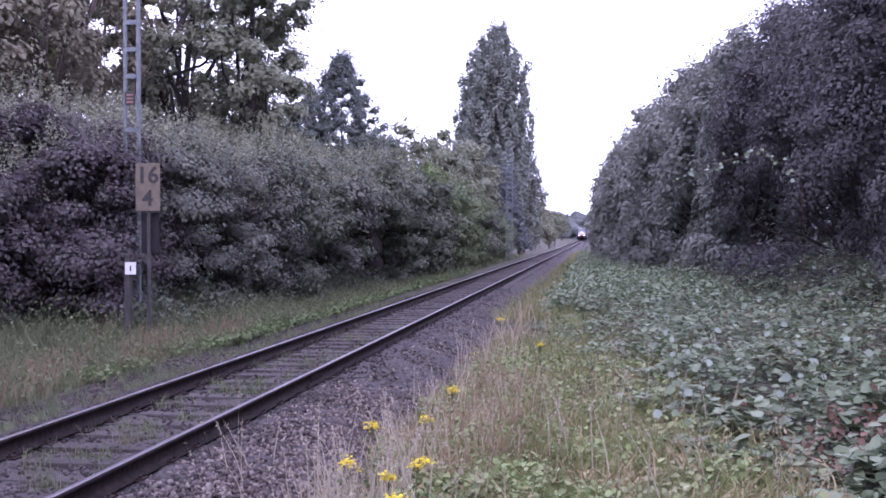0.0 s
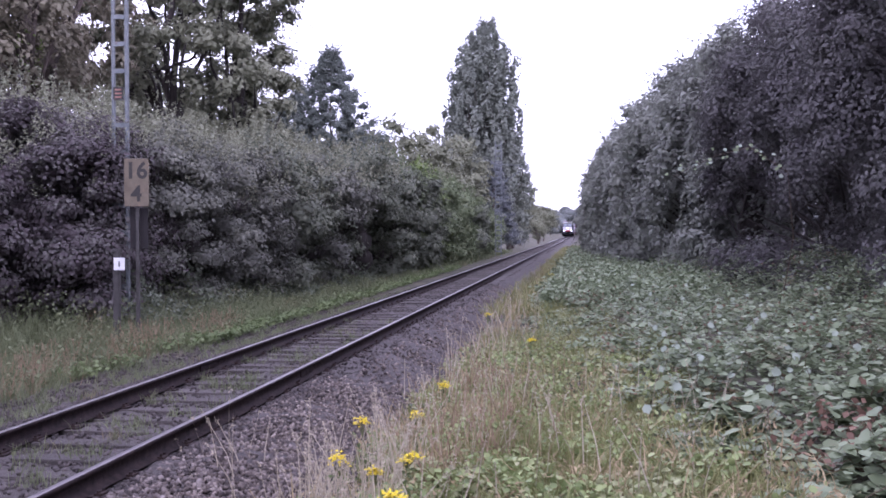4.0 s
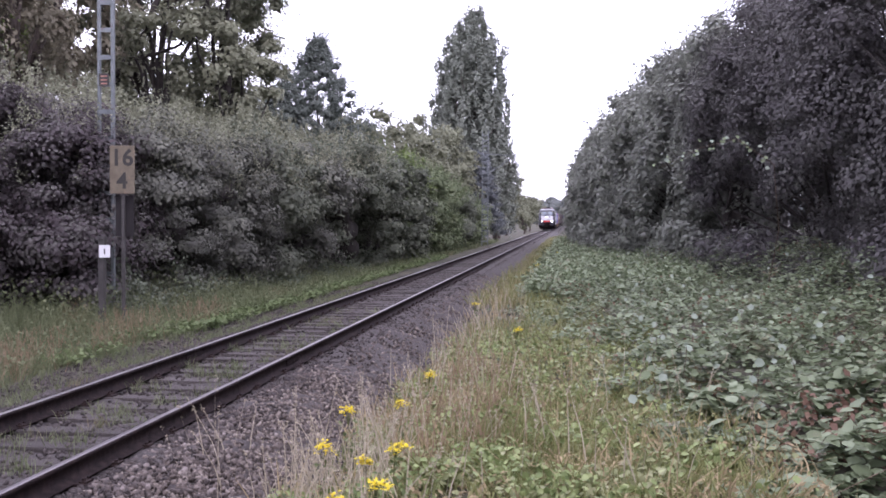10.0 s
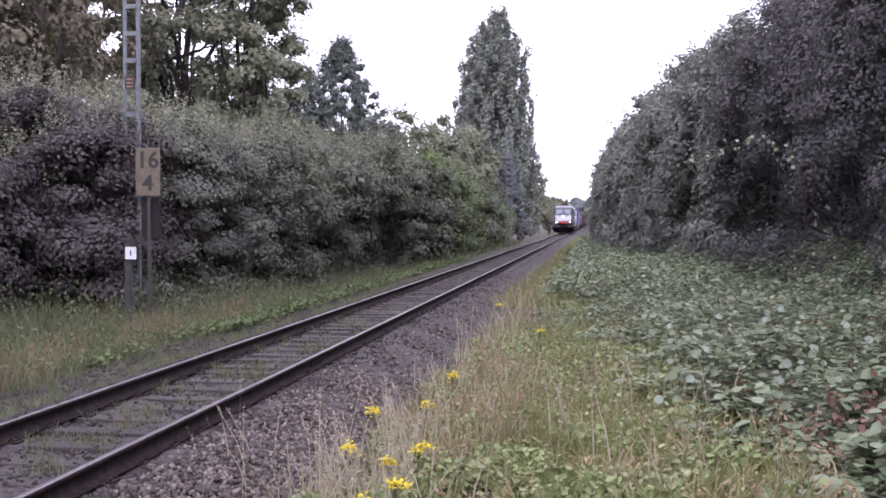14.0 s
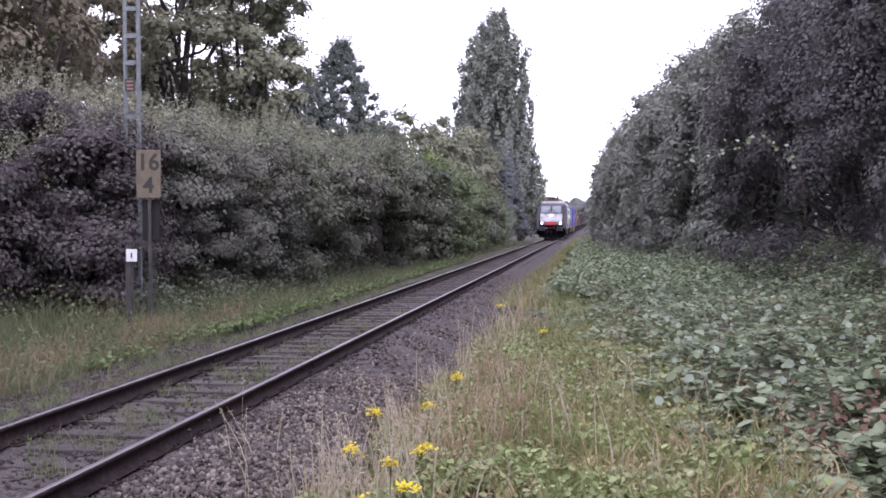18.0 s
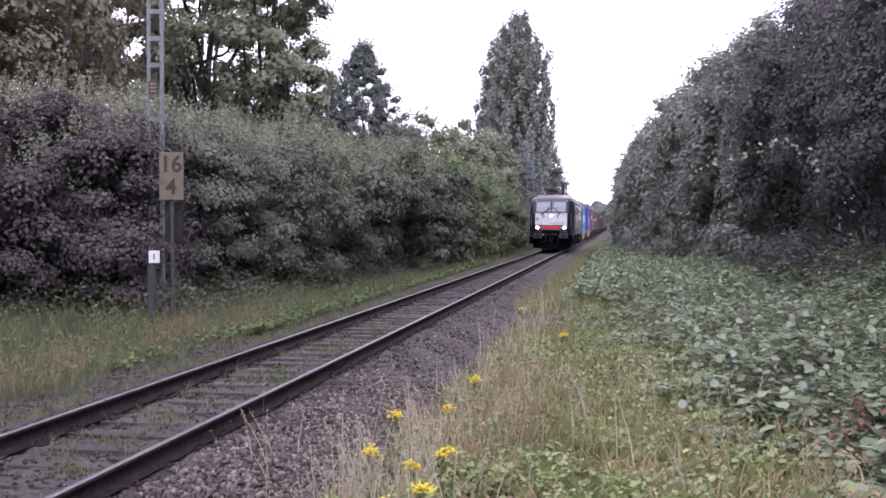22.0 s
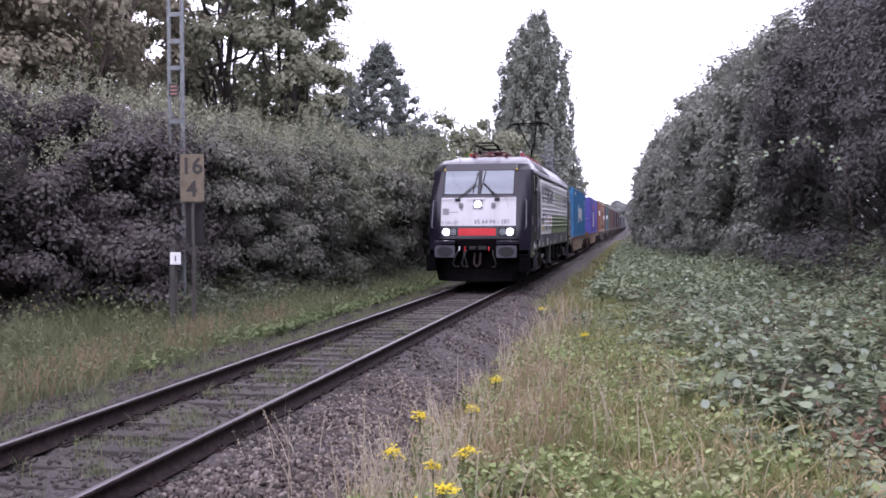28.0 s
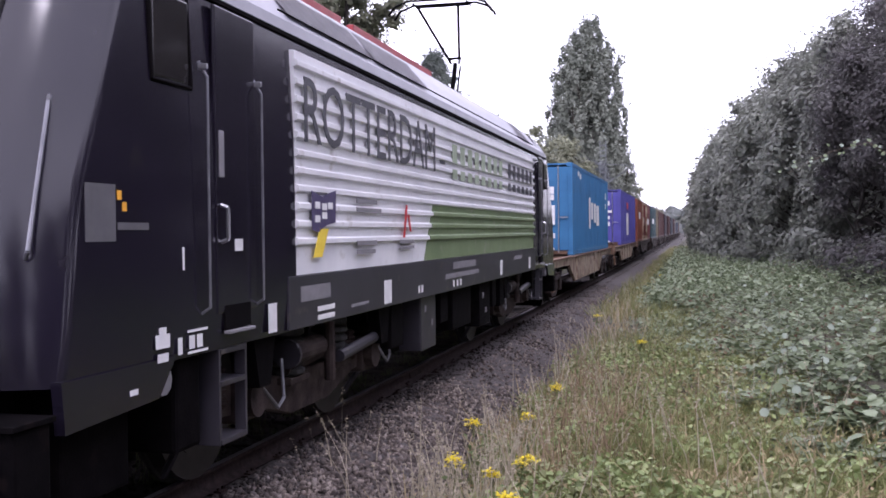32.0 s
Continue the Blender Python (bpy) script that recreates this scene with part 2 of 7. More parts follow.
def bx(bm, x0, x1, y0, y1, z0, z1, bevel=0.0):
    """Adds a box, with softened edges where bevel is given."""
    vs = [bm.verts.new((x, y, z)) for x in (x0, x1) for y in (y0, y1) for z in (z0, z1)]
    fs = [bm.faces.new([vs[i] for i in q]) for q in ((0, 1, 3, 2), (4, 6, 7, 5), (0, 4, 5, 1), (2, 3, 7, 6), (0, 2, 6, 4), (1, 5, 7, 3))]
    if bevel:
        es = {e for f in fs for e in f.edges}
        bmesh.ops.bevel(bm, geom=list(es), offset=bevel, segments=2, affect="EDGES", profile=0.6)
    return bm


def boxm(*a, bevel=0.0):
    return bx(bmesh.new(), *a, bevel=bevel)


def rod(bm, a, b, r, seg=8, r2=None):
    """Adds a round bar from a to b."""
    a, b = Vector(a), Vector(b)
    d = b - a
    q = d.to_track_quat("Z", "Y").to_matrix()
    rings = []
    for p, rr in ((a, r), (b, r if r2 is None else r2)):
        rings.append([bm.verts.new(p + q @ Vector((rr * math.cos(2 * math.pi * i / seg), rr * math.sin(2 * math.pi * i / seg), 0))) for i in range(seg)])
    for i in range(seg):
        j = (i + 1) % seg
        bm.faces.new((rings[0][i], rings[0][j], rings[1][j], rings[1][i]))
    bm.faces.new(rings[0][::-1])
    bm.faces.new(rings[1])
    return bm


def rods(pairs, r, seg=8):
    bm = bmesh.new()
    for a, b in pairs:
        rod(bm, a, b, r, seg)
    return bm


def lathe(c, profile, seg=12):
    """A turned upright piece at c: profile of (height, radius)."""
    bm = bmesh.new()
    rings = [[bm.verts.new((c[0] + r * math.cos(2 * math.pi * i / seg), c[1] + r * math.sin(2 * math.pi * i / seg), c[2] + z)) for i in range(seg)] for z, r in profile]
    for a, b in zip(rings, rings[1:]):
        for i in range(seg):
            j = (i + 1) % seg
            bm.faces.new((a[i], a[j], b[j], b[i]))
    bm.faces.new(rings[0][::-1])
    bm.faces.new(rings[-1])
    return bm


def ridged(n, step, r0, r1):
    out = []
    for k in range(n):
        out += [(k * step, r0), (k * step + step * 0.3, r1), (k * step + step * 0.7, r1), (k * step + step * 0.98, r0)]
    return out


def polyrod(points, r, seg=8):
    bm = bmesh.new()
    for a, b in zip(points, points[1:]):
        rod(bm, a, b, r, seg)
    return bm


def prism(outline, axis_from, axis_to, axis=1):
    """A solid whose outline (2D points) is drawn across one axis (0 x, 1 y, 2 z)."""
    bm = bmesh.new()
    ends = []
    for s in (axis_from, axis_to):
        row = []
        for p in outline:
            c = list(p)
            c.insert(axis, s)
            row.append(bm.verts.new(c))
        ends.append(row)
    n = len(outline)
    for i in range(n):
        j = (i + 1) % n
        bm.faces.new((ends[0][i], ends[0][j], ends[1][j], ends[1][i]))
    bm.faces.new(ends[0][::-1])
    bm.faces.new(ends[1])
    bmesh.ops.recalc_face_normals(bm, faces=bm.faces[:])
    return bm


def empty(name, m=None):
    ob = new(name)
    ob.empty_display_size = 0.2
    if m is not None:
        ob.matrix_basis = m
    return ob


def text_mesh(words, size, thick=0.002, bold=0.0):
    """Lettering in the built-in font as a mesh in the xy plane, centred."""
    cu = bpy.data.curves.new("lettering", "FONT")
    cu.body, cu.size, cu.align_x, cu.align_y, cu.extrude = words, size, "CENTER", "CENTER", thick
    cu.resolution_u, cu.offset = 3, bold
    ob = bpy.data.objects.new("lettering", cu)
    scene.collection.objects.link(ob)
    dg = bpy.context.evaluated_depsgraph_get()
    me = bpy.data.meshes.new_from_object(ob.evaluated_get(dg))
    bpy.data.objects.remove(ob)
    me.materials.clear()
    return me


def letters(me, mat, parent, m, label=""):
    """Each letter of a lettering mesh as an object of its own."""
    bm = bmesh.new()
    bm.from_mesh(me)
    seen = set()
    for f0 in bm.faces[:]:
        if f0.index in seen:
            continue
        todo, mine = [f0], []
        seen.add(f0.index)
        while todo:
            f = todo.pop()
            mine.append(f)
            for v in f.verts:
                for g in v.link_faces:
                    if g.index not in seen:
                        seen.add(g.index)
                        todo.append(g)
        one = bmesh.new()
        made = {}
        for f in mine:
            for v in f.verts:
                if v not in made:
                    made[v] = one.verts.new(v.co)
            one.faces.new([made[v] for v in f.verts])
        part("letter", one, mat, parent, label, m)
        label = ""
    bm.free()


# ---- plants ----
def unit(v):
    return v / np.maximum(np.linalg.norm(v, axis=-1, keepdims=True), 1e-9)


def leaf_quads(p, size, out=None, droop=0.0, aspect=0.6, fold=0.25, flat=0.0):
    """Folded leaves at the points p: one four-sided piece each, facing roughly outwards and up."""
    n = len(p)
    size = np.broadcast_to(size, (n,))[:, None]
    nrm = RNG.normal(size=(n, 3)) * (1 - flat)
    nrm[:, 2] += 0.5 + flat
    if out is not None:
        nrm += out * 0.9
    nrm = unit(nrm)
    along = unit(np.cross(nrm, RNG.normal(size=(n, 3))))
    along[:, 2] -= droop
    along = unit(along)
    side = unit(np.cross(nrm, along))
    a = p - along * size * 0.5
    b = p + along * size * 0.5
    c = p + side * size * aspect * 0.5 + nrm * size * fold * 0.5 - along * size * 0.08
    d = p - side * size * aspect * 0.5 + nrm * size * fold * 0.5 - along * size * 0.08
    v = np.stack([a, c, b, d], 1).reshape(-1, 3)
    return v, np.arange(4 * n).reshape(-1, 4)


def leaf_hex(p, size, out=None, aspect=0.75, fold=0.2, flat=0.4):
    """Broad rounded leaves: six corners, folded along the midrib."""
    n = len(p)
    size = np.broadcast_to(size, (n,))[:, None]
    nrm = RNG.normal(size=(n, 3)) * (1 - flat)
    nrm[:, 2] += 0.5 + flat
    if out is not None:
        nrm = nrm * 0.5 + out
    nrm = unit(nrm)
    along = unit(np.cross(nrm, RNG.normal(size=(n, 3))))
    side = unit(np.cross(nrm, along))
    w = side * size * aspect * 0.5
    up = nrm * size * fold * 0.5
    a, b = p - along * size * 0.5, p + along * size * 0.5 - up * 0.6
    q, r = p - along * size * 0.2 + up, p + along * size * 0.2 + up * 0.7
    v = np.stack([a, q + w, r + w * 0.85, b, r - w * 0.85, q - w], 1).reshape(-1, 3)
    k = 6 * np.arange(n)[:, None]
    return v, np.concatenate([k + np.array([[0, 1, 2, 3]]), k + np.array([[0, 3, 4, 5]])])


def merge(parts):
    vs, fs, o = [], [], 0
    for v, f in parts:
        vs.append(v)
        fs.append(f + o)
        o += len(v)
    return np.concatenate(vs), np.concatenate(fs)


def tube(points, radii, seg=7):
    """A tapered limb along the points."""
    p = np.asarray(points, float)
    r = np.asarray(radii, float)
    d = unit(np.gradient(p, axis=0))
    ref = np.where(abs(d[:, 2:3]) > 0.9, [[1.0, 0, 0]], [[0, 0, 1.0]])
    u = unit(np.cross(d, ref))
    w = np.cross(d, u)
    a = np.linspace(0, 2 * math.pi, seg, endpoint=False)
    v = p[:, None] + r[:, None, None] * (np.cos(a)[None, :, None] * u[:, None] + np.sin(a)[None, :, None] * w[:, None])
    f = []
    for i in range(len(p) - 1):
        for j in range(seg):
            k = (j + 1) % seg
            f.append((i * seg + j, i * seg + k, (i + 1) * seg + k, (i + 1) * seg + j))
    return v.reshape(-1, 3), np.array(f)


def bent(a, b, n, wobble, sag=0.0):
    a, b = np.asarray(a, float), np.asarray(b, float)
    t = np.linspace(0, 1, n)[:, None]
    p = a + (b - a) * t
    p[1:-1] += RNG.normal(size=(n - 2, 3)) * wobble
    p[:, 2:3] -= sag * t * t
    return p


def crown_points(centers, radii, per, shell=0.55):
    """Points scattered in lumps: most near the outside of each lump, with the outward direction."""
    n = len(centers) * per
    c = np.repeat(np.asarray(centers, float), per, axis=0)
    r = np.repeat(np.asarray(radii, float), per, axis=0)
    if r.ndim == 1:
        r = r[:, None]
    d = unit(RNG.normal(size=(n, 3)))
    k = shell + (1 - shell) * RNG.random((n, 1)) ** 0.6
    k *= 1 + 0.22 * RNG.normal(size=(n, 1))
    return c + d * r * k, d


def bough_leaves(lumps, rad, per, leaf, droop, aspect, mid, bare=0.08):
    """Leaves laid like shingles over the upper and outer side of each bough, few beneath it."""
    n = len(lumps) * per
    c, r = np.repeat(lumps, per, axis=0), np.repeat(rad, per, axis=0)
    out = np.repeat(unit((lumps - mid) * np.array([1, 1, 0.4])), per, axis=0)
    d = unit(RNG.normal(size=(n, 3)))
    lit = (d * (0.6 * out + np.array([0, 0, 0.8]))).sum(1)
    k = RNG.random(n) < np.clip(0.42 + 0.85 * lit, bare, 1)
    c, r, out, d = c[k], r[k], out[k], d[k]
    n = len(c)
    p = c + d * r * (0.62 + 0.4 * RNG.random((n, 1)) ** 0.7 + 0.13 * RNG.normal(size=(n, 1))) + RNG.normal(size=(n, 3)) * leaf * 0.3
    nrm = unit(d * 0.9 + out * 0.35 + np.array([0, 0, 0.5]) + RNG.normal(size=(n, 3)) * 0.24)
    k = p[:, 2] > 0.05
    return leaf_facing(p[k], leaf * (0.6 + 0.75 * RNG.random(int(k.sum()))), nrm[k], droop, aspect)


def cube_ball(n):
    """Corners and faces of a ball made from a cube with n x n cells a side."""
    keys, v, f = {}, [], []
    for ax in range(3):
        for s in (-1, 1):
            grid = []
            for i in range(n + 1):
                for j in range(n + 1):
                    c = [0.0, 0.0, 0.0]
                    c[ax], c[(ax + 1) % 3], c[(ax + 2) % 3] = s, 2 * i / n - 1, (2 * j / n - 1) * s
                    k = tuple(round(t, 3) for t in c)
                    if k not in keys:
                        keys[k] = len(v)
                        v.append(c)
                    grid.append(keys[k])
            f += [(grid[i * (n + 1) + j], grid[(i + 1) * (n + 1) + j], grid[(i + 1) * (n + 1) + j + 1], grid[i * (n + 1) + j + 1]) for i in range(n) for j in range(n)]
    return unit(np.array(v)), np.array(f)


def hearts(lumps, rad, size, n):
    """Uneven lumps inside boughs, seen through gaps between leaves; dark ones stand for shade."""
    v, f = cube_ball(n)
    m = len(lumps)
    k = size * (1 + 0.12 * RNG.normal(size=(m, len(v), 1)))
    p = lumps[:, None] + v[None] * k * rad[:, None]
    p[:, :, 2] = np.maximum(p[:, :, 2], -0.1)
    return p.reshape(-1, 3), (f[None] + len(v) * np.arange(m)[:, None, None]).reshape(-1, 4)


def leaf_facing(p, size, nrm, droop=0.1, aspect=0.6, fold=0.2):
    """Folded leaves at the points p that face the given ways."""
    n = len(p)
    size = np.broadcast_to(size, (n,))[:, None]
    along = unit(np.cross(nrm, RNG.normal(size=(n, 3))))
    along[:, 2] -= droop
    along = unit(along - nrm * (along * nrm).sum(1, keepdims=True))
    w = np.cross(nrm, along) * size * aspect * 0.5
    up = nrm * size * fold * 0.5 - along * size * 0.08
    v = np.stack([p - along * size * 0.5, p + w + up, p + along * size * 0.5, p - w + up], 1).reshape(-1, 3)
    return v, np.arange(4 * n).reshape(-1, 4)


def sprigs(c, go, ln, m, leaf, spread, droop, aspect):
    """Leafy shoots from c along go, m leaves each, thinning to the tip."""
    n = len(c)
    t = np.tile(np.linspace(0, 1, m), n)[:, None]
    p = np.repeat(c, m, 0) + np.repeat(go * ln, m, 0) * t + RNG.normal(size=(n * m, 3)) * spread * (1.25 - t)
    p[:, 2:3] -= np.repeat(ln, m, 0) * t * t * 0.25 * (droop > 0)
    p = p[p[:, 2] > 0.1]
    nrm = unit(RNG.normal(size=p.shape) * 0.6 + np.array([0, 0, 0.8]))
    return leaf_facing(p, leaf * (0.55 + 0.45 * RNG.random(len(p))), nrm, droop, aspect)


def woody(name, base, height, lumps, lump_r, per, leaf, mat, label, category, trunk_r=0.12, stems=1, group="", aspect=0.6, droop=0.1, lean=(0, 0), shoots=0, rise=0.8, tips=0, tip_mat="hedge_green", bark="bark", bare=0.08, limbs_to=14, inside=0.4):
    """A tree or shrub: tapered stems, limbs that reach the boughs of the crown, and a crown of many leaves.
    lumps: places of the boughs relative to the base; lump_r: their radii, one or three numbers each."""
    th = empty(name, pose(*base))
    lumps = np.asarray(lumps, float)
    rad = np.asarray(lump_r, float)
    rad = np.broadcast_to(rad if rad.ndim == 2 else np.broadcast_to(rad, (len(lumps),))[:, None], (len(lumps), 3))
    cz = lumps[:, 2].max()
    mid = lumps.mean(0)
    for s in range(stems):
        off = RNG.normal(size=2) * (0.0 if stems == 1 else 0.5)
        top = np.array([lean[0] + off[0] * 1.6, lean[1] + off[1] * 1.6, cz * 0.8])
        line = bent((off[0], off[1], -0.25), top, 7, 0.05 * height ** 0.5)
        tubes = [tube(line, np.linspace(trunk_r, trunk_r * 0.22, 7), 8)]
        mine = lumps[s::stems]
        for q in mine[RNG.permutation(len(mine))[:limbs_to]]:
            k = np.clip(q[2] / cz * 0.62, 0.12, 0.85)
            i = k * 6
            a = line[int(i)] + (line[min(6, int(i) + 1)] - line[int(i)]) * (i - int(i))
            tubes.append(tube(bent(a, q, 5, 0.07 * np.linalg.norm(q - a) ** 0.5, 0.0), np.linspace(trunk_r * (0.75 - 0.6 * k), trunk_r * 0.06, 5), 5))
        apart = tubes[1:] if stems == 1 else []
        trunk = link("trunk", quads("trunk", *merge(tubes[:len(tubes) - len(apart)]), smooth=True), M[bark], th)
        for limb in apart:
            link("limb", quads("limb", *limb, smooth=True), M[bark], trunk)
    both = [bough_leaves(lumps, rad, per, leaf, droop, aspect, mid, bare)]
    deep = crown_points(lumps - unit(lumps - mid) * rad * 0.2, rad * 0.68, max(10, int(per * inside)), 0.25)
    k = deep[0][:, 2] > 0.1
    both.append(leaf_facing(deep[0][k], leaf * 1.45, unit(deep[1][k] + np.array([0, 0, 0.4]) + 0.5 * RNG.normal(size=(int(k.sum()), 3))), droop, 0.75))
    if shoots:
        pick = RNG.integers(0, len(lumps), shoots)
        go = RNG.normal(size=(shoots, 3)) * 0.6 + unit(lumps[pick] - mid) * 0.9
        go[:, 2] += rise
        go = unit(go)
        both.append(sprigs(lumps[pick] + go * rad[pick] * 0.75, go, RNG.uniform(0.3, 0.95, (shoots, 1)), 16, leaf, 0.06, droop, aspect))
    if tips:
        # upright shoots over the top; the light there is put into their tone
        high = lumps[lumps[:, 2] > np.quantile(lumps[:, 2], 0.5)]
        a = high[RNG.integers(0, len(high), tips)] + RNG.normal(size=(tips, 3)) * np.array([0.35, 0.35, 0.1]) + np.array([0, 0, 0.3])
        go = unit(RNG.normal(size=(tips, 3)) * 0.28 + np.array([0, 0, 1.0]))
        tagged(link("young_growth", quads("young_growth", *sprigs(a, go, RNG.uniform(0.3, 1.0, (tips, 1)), 18, leaf, 0.07, 0.0, 0.5)), M[tip_mat], th), "upright grey-green shoots that carry the light of the hedge top", kind="stuff")
    link("crown", quads("crown", *merge(both)), M[mat], th)
    tagged(th, label, category, group)
    return th


def shell_lumps(n, rx, ry, z0, z1, face=(0, 0), box=0.6, depth=0.3):
    """Bough places over the outside of a rounded block, none on the side turned away from face."""
    d = unit(RNG.normal(size=(n * 4, 3)))
    d = d[(d[:, 0] * face[0] + d[:, 1] * face[1] > -0.35) & (d[:, 2] > -0.93)][:n]
    k = 1 / (np.abs(d) ** 4).sum(1, keepdims=True) ** 0.25
    q = d * (box * k + 1 - box) * (1 - depth * RNG.random((len(d), 1)) ** 1.5)
    return np.stack([q[:, 0] * rx, q[:, 1] * ry, np.maximum(0.25, (z0 + z1) / 2 + q[:, 2] * (z1 - z0) / 2)], 1)


def ellipsoid_lumps(n, rx, ry, z0, z1, power=0.5, top=1.0):
    """Lump places filling the outer part of an egg-shaped crown between z0 and z1."""
    d = unit(RNG.normal(size=(n, 3)))
    k = RNG.random((n, 1)) ** power
    q = d * k
    zc, hz = (z0 + z1) / 2, (z1 - z0) / 2
    taper = 1 - (1 - top) * np.clip(q[:, 2], 0, 1)
    return np.stack([q[:, 0] * rx * taper, q[:, 1] * ry * taper, zc + q[:, 2] * hz], 1)

# ---- ground and track ----
def hump(x, y, s):
    """Slow unevenness of the land, in metres."""
    return 0.5 * np.sin(x * 1.3 / s + 1.7 * np.sin(y / s)) + 0.5 * np.sin(y * 0.9 / s + 2.1 * np.sin(x / s + 1))


def land_z(x, y):
    """Height of the ground over the rail heads' level."""
    x, y = np.asarray(x, float), np.asarray(y, float)
    z = np.interp(x, [-600, -60, -14, -9, -7.3, -6.7, -2.6, -1.6, 0.0, 3, 9, 60, 600], [-0.5, -0.4, -0.42, -0.5, -0.5, -0.55, -0.55, -0.46, -0.34, -0.22, -0.1, 0, 0])
    fade = np.clip((abs(x + 4.6) - 2.2) / 1.5, 0, 1)
    return z + 0.05 * hump(x, y, 1.1) * fade


def build_ground():
    xs = np.unique(np.concatenate([np.linspace(-14, 10, 97), np.linspace(-60, -14, 24), np.linspace(10, 60, 24), [-1500, -700, -300, -120, 120, 300, 700, 1500]]))
    ys = np.unique(np.concatenate([np.linspace(-10, 50, 151), np.linspace(50, 150, 60), np.linspace(-60, -10, 12), [-1500, -600, -200, 250, 400, 700, 1200, 2500]]))
    gx, gy = np.meshgrid(xs, ys)
    v = np.stack([gx, gy, land_z(gx, gy)], -1).reshape(-1, 3)
    nx, ny = len(xs), len(ys)
    i = np.arange(nx * ny).reshape(ny, nx)
    f = np.stack([i[:-1, :-1], i[:-1, 1:], i[1:, 1:], i[1:, :-1]], -1).reshape(-1, 4)
    g = link("ground", quads("ground", v, f, True), M["turf"])
    tagged(g, "rough grassy railway land with bare soil patches", "ground", kind="structure")


def build_ballast():
    """The gravel bed under the sleepers, with its shoulders, of uneven relief."""
    xs = np.concatenate([np.linspace(-2.35, -1.55, 9), np.linspace(-1.45, 1.45, 30), np.linspace(1.55, 2.45, 10)])
    ys = np.concatenate([np.linspace(-30, 5, 40), np.linspace(5.1, 40, 260), np.linspace(41, 560, 130)])
    gx, gy = np.meshgrid(xs, ys)
    z = np.interp(gx, [-2.4, -1.5, -1.3, -0.92, -0.84, 0.84, 0.92, 1.3, 1.5, 2.5], [-0.52, -0.25, -0.184, -0.176, -0.215, -0.215, -0.176, -0.184, -0.235, -0.53])
    z += 0.014 * RNG.normal(size=z.shape) + 0.02 * hump(gx, gy, 0.35)
    z[:, 0] = z[:, -1] = -0.65
    v = np.stack([gx + XC, gy, z], -1).reshape(-1, 3)
    i = np.arange(v.shape[0]).reshape(gx.shape)
    f = np.stack([i[:-1, :-1], i[:-1, 1:], i[1:, 1:], i[1:, :-1]], -1).reshape(-1, 4)
    b = link("ballast_bed", quads("ballast_bed", v, f), M["ballast_bed"])
    return tagged(b, "grey-brown crushed stone bed under the railway track", "ballast", kind="structure")


def rail_mesh(y0, y1, head):
    half = [(0.075, -0.172), (0.075, -0.162), (0.012, -0.14), (0.0085, -0.05), (0.033, -0.038), (0.036, -0.008), (0.028, -0.001)]
    prof = [(x, z) for x, z in half] + [(-x, z) for x, z in half[::-1]]
    ys = np.linspace(y0, y1, 60)
    n = len(prof)
    v = np.array([(x, y, z) for y in ys for x, z in prof])
    f = np.array([(i * n + j, i * n + (j + 1) % n, (i + 1) * n + (j + 1) % n, (i + 1) * n + j) for i in range(59) for j in range(n)])
    me = quads("rail", v, f)
    me.materials.append(M["rail_rust"])
    me.materials.append(M[head])
    idx = np.tile([1 if j in (6,) else 0 for j in range(n)], 59).astype(np.int32)
    me.polygons.foreach_set("material_index", idx)
    return me


def stones(p, size):
    """Angular stones, one box-like piece each, at the points p."""
    n = len(p)
    c = np.array([(x, y, z) for x in (-1, 1) for y in (-1, 1) for z in (-1, 1)], float) * 0.5
    v = c[None] * (1 + 0.32 * RNG.normal(size=(n, 8, 3))) * np.array([1.15, 0.9, 0.7])
    q = unit(RNG.normal(size=(n, 4)))
    w, x, y, z = q.T
    R = np.stack([np.stack([1 - 2 * (y * y + z * z), 2 * (x * y - z * w), 2 * (x * z + y * w)], -1), np.stack([2 * (x * y + z * w), 1 - 2 * (x * x + z * z), 2 * (y * z - x * w)], -1), np.stack([2 * (x * z - y * w), 2 * (y * z + x * w), 1 - 2 * (x * x + y * y)], -1)], 1)
    v = np.einsum("nij,nkj->nki", R, v) * np.broadcast_to(size, (n,))[:, None, None] + p[:, None]
    f = np.array([(0, 1, 3, 2), (4, 6, 7, 5), (0, 4, 5, 1), (2, 3, 7, 6), (0, 2, 6, 4), (1, 5, 7, 3)])
    return v.reshape(-1, 3), (f[None] + 8 * np.arange(n)[:, None, None]).reshape(-1, 4)


def bed_z(x):
    return np.interp(x - XC, [-2.4, -1.5, -1.3, -0.92, -0.84, 0.84, 0.92, 1.3, 1.5, 2.5], [-0.52, -0.25, -0.184, -0.176, -0.215, -0.215, -0.176, -0.184, -0.235, -0.53])


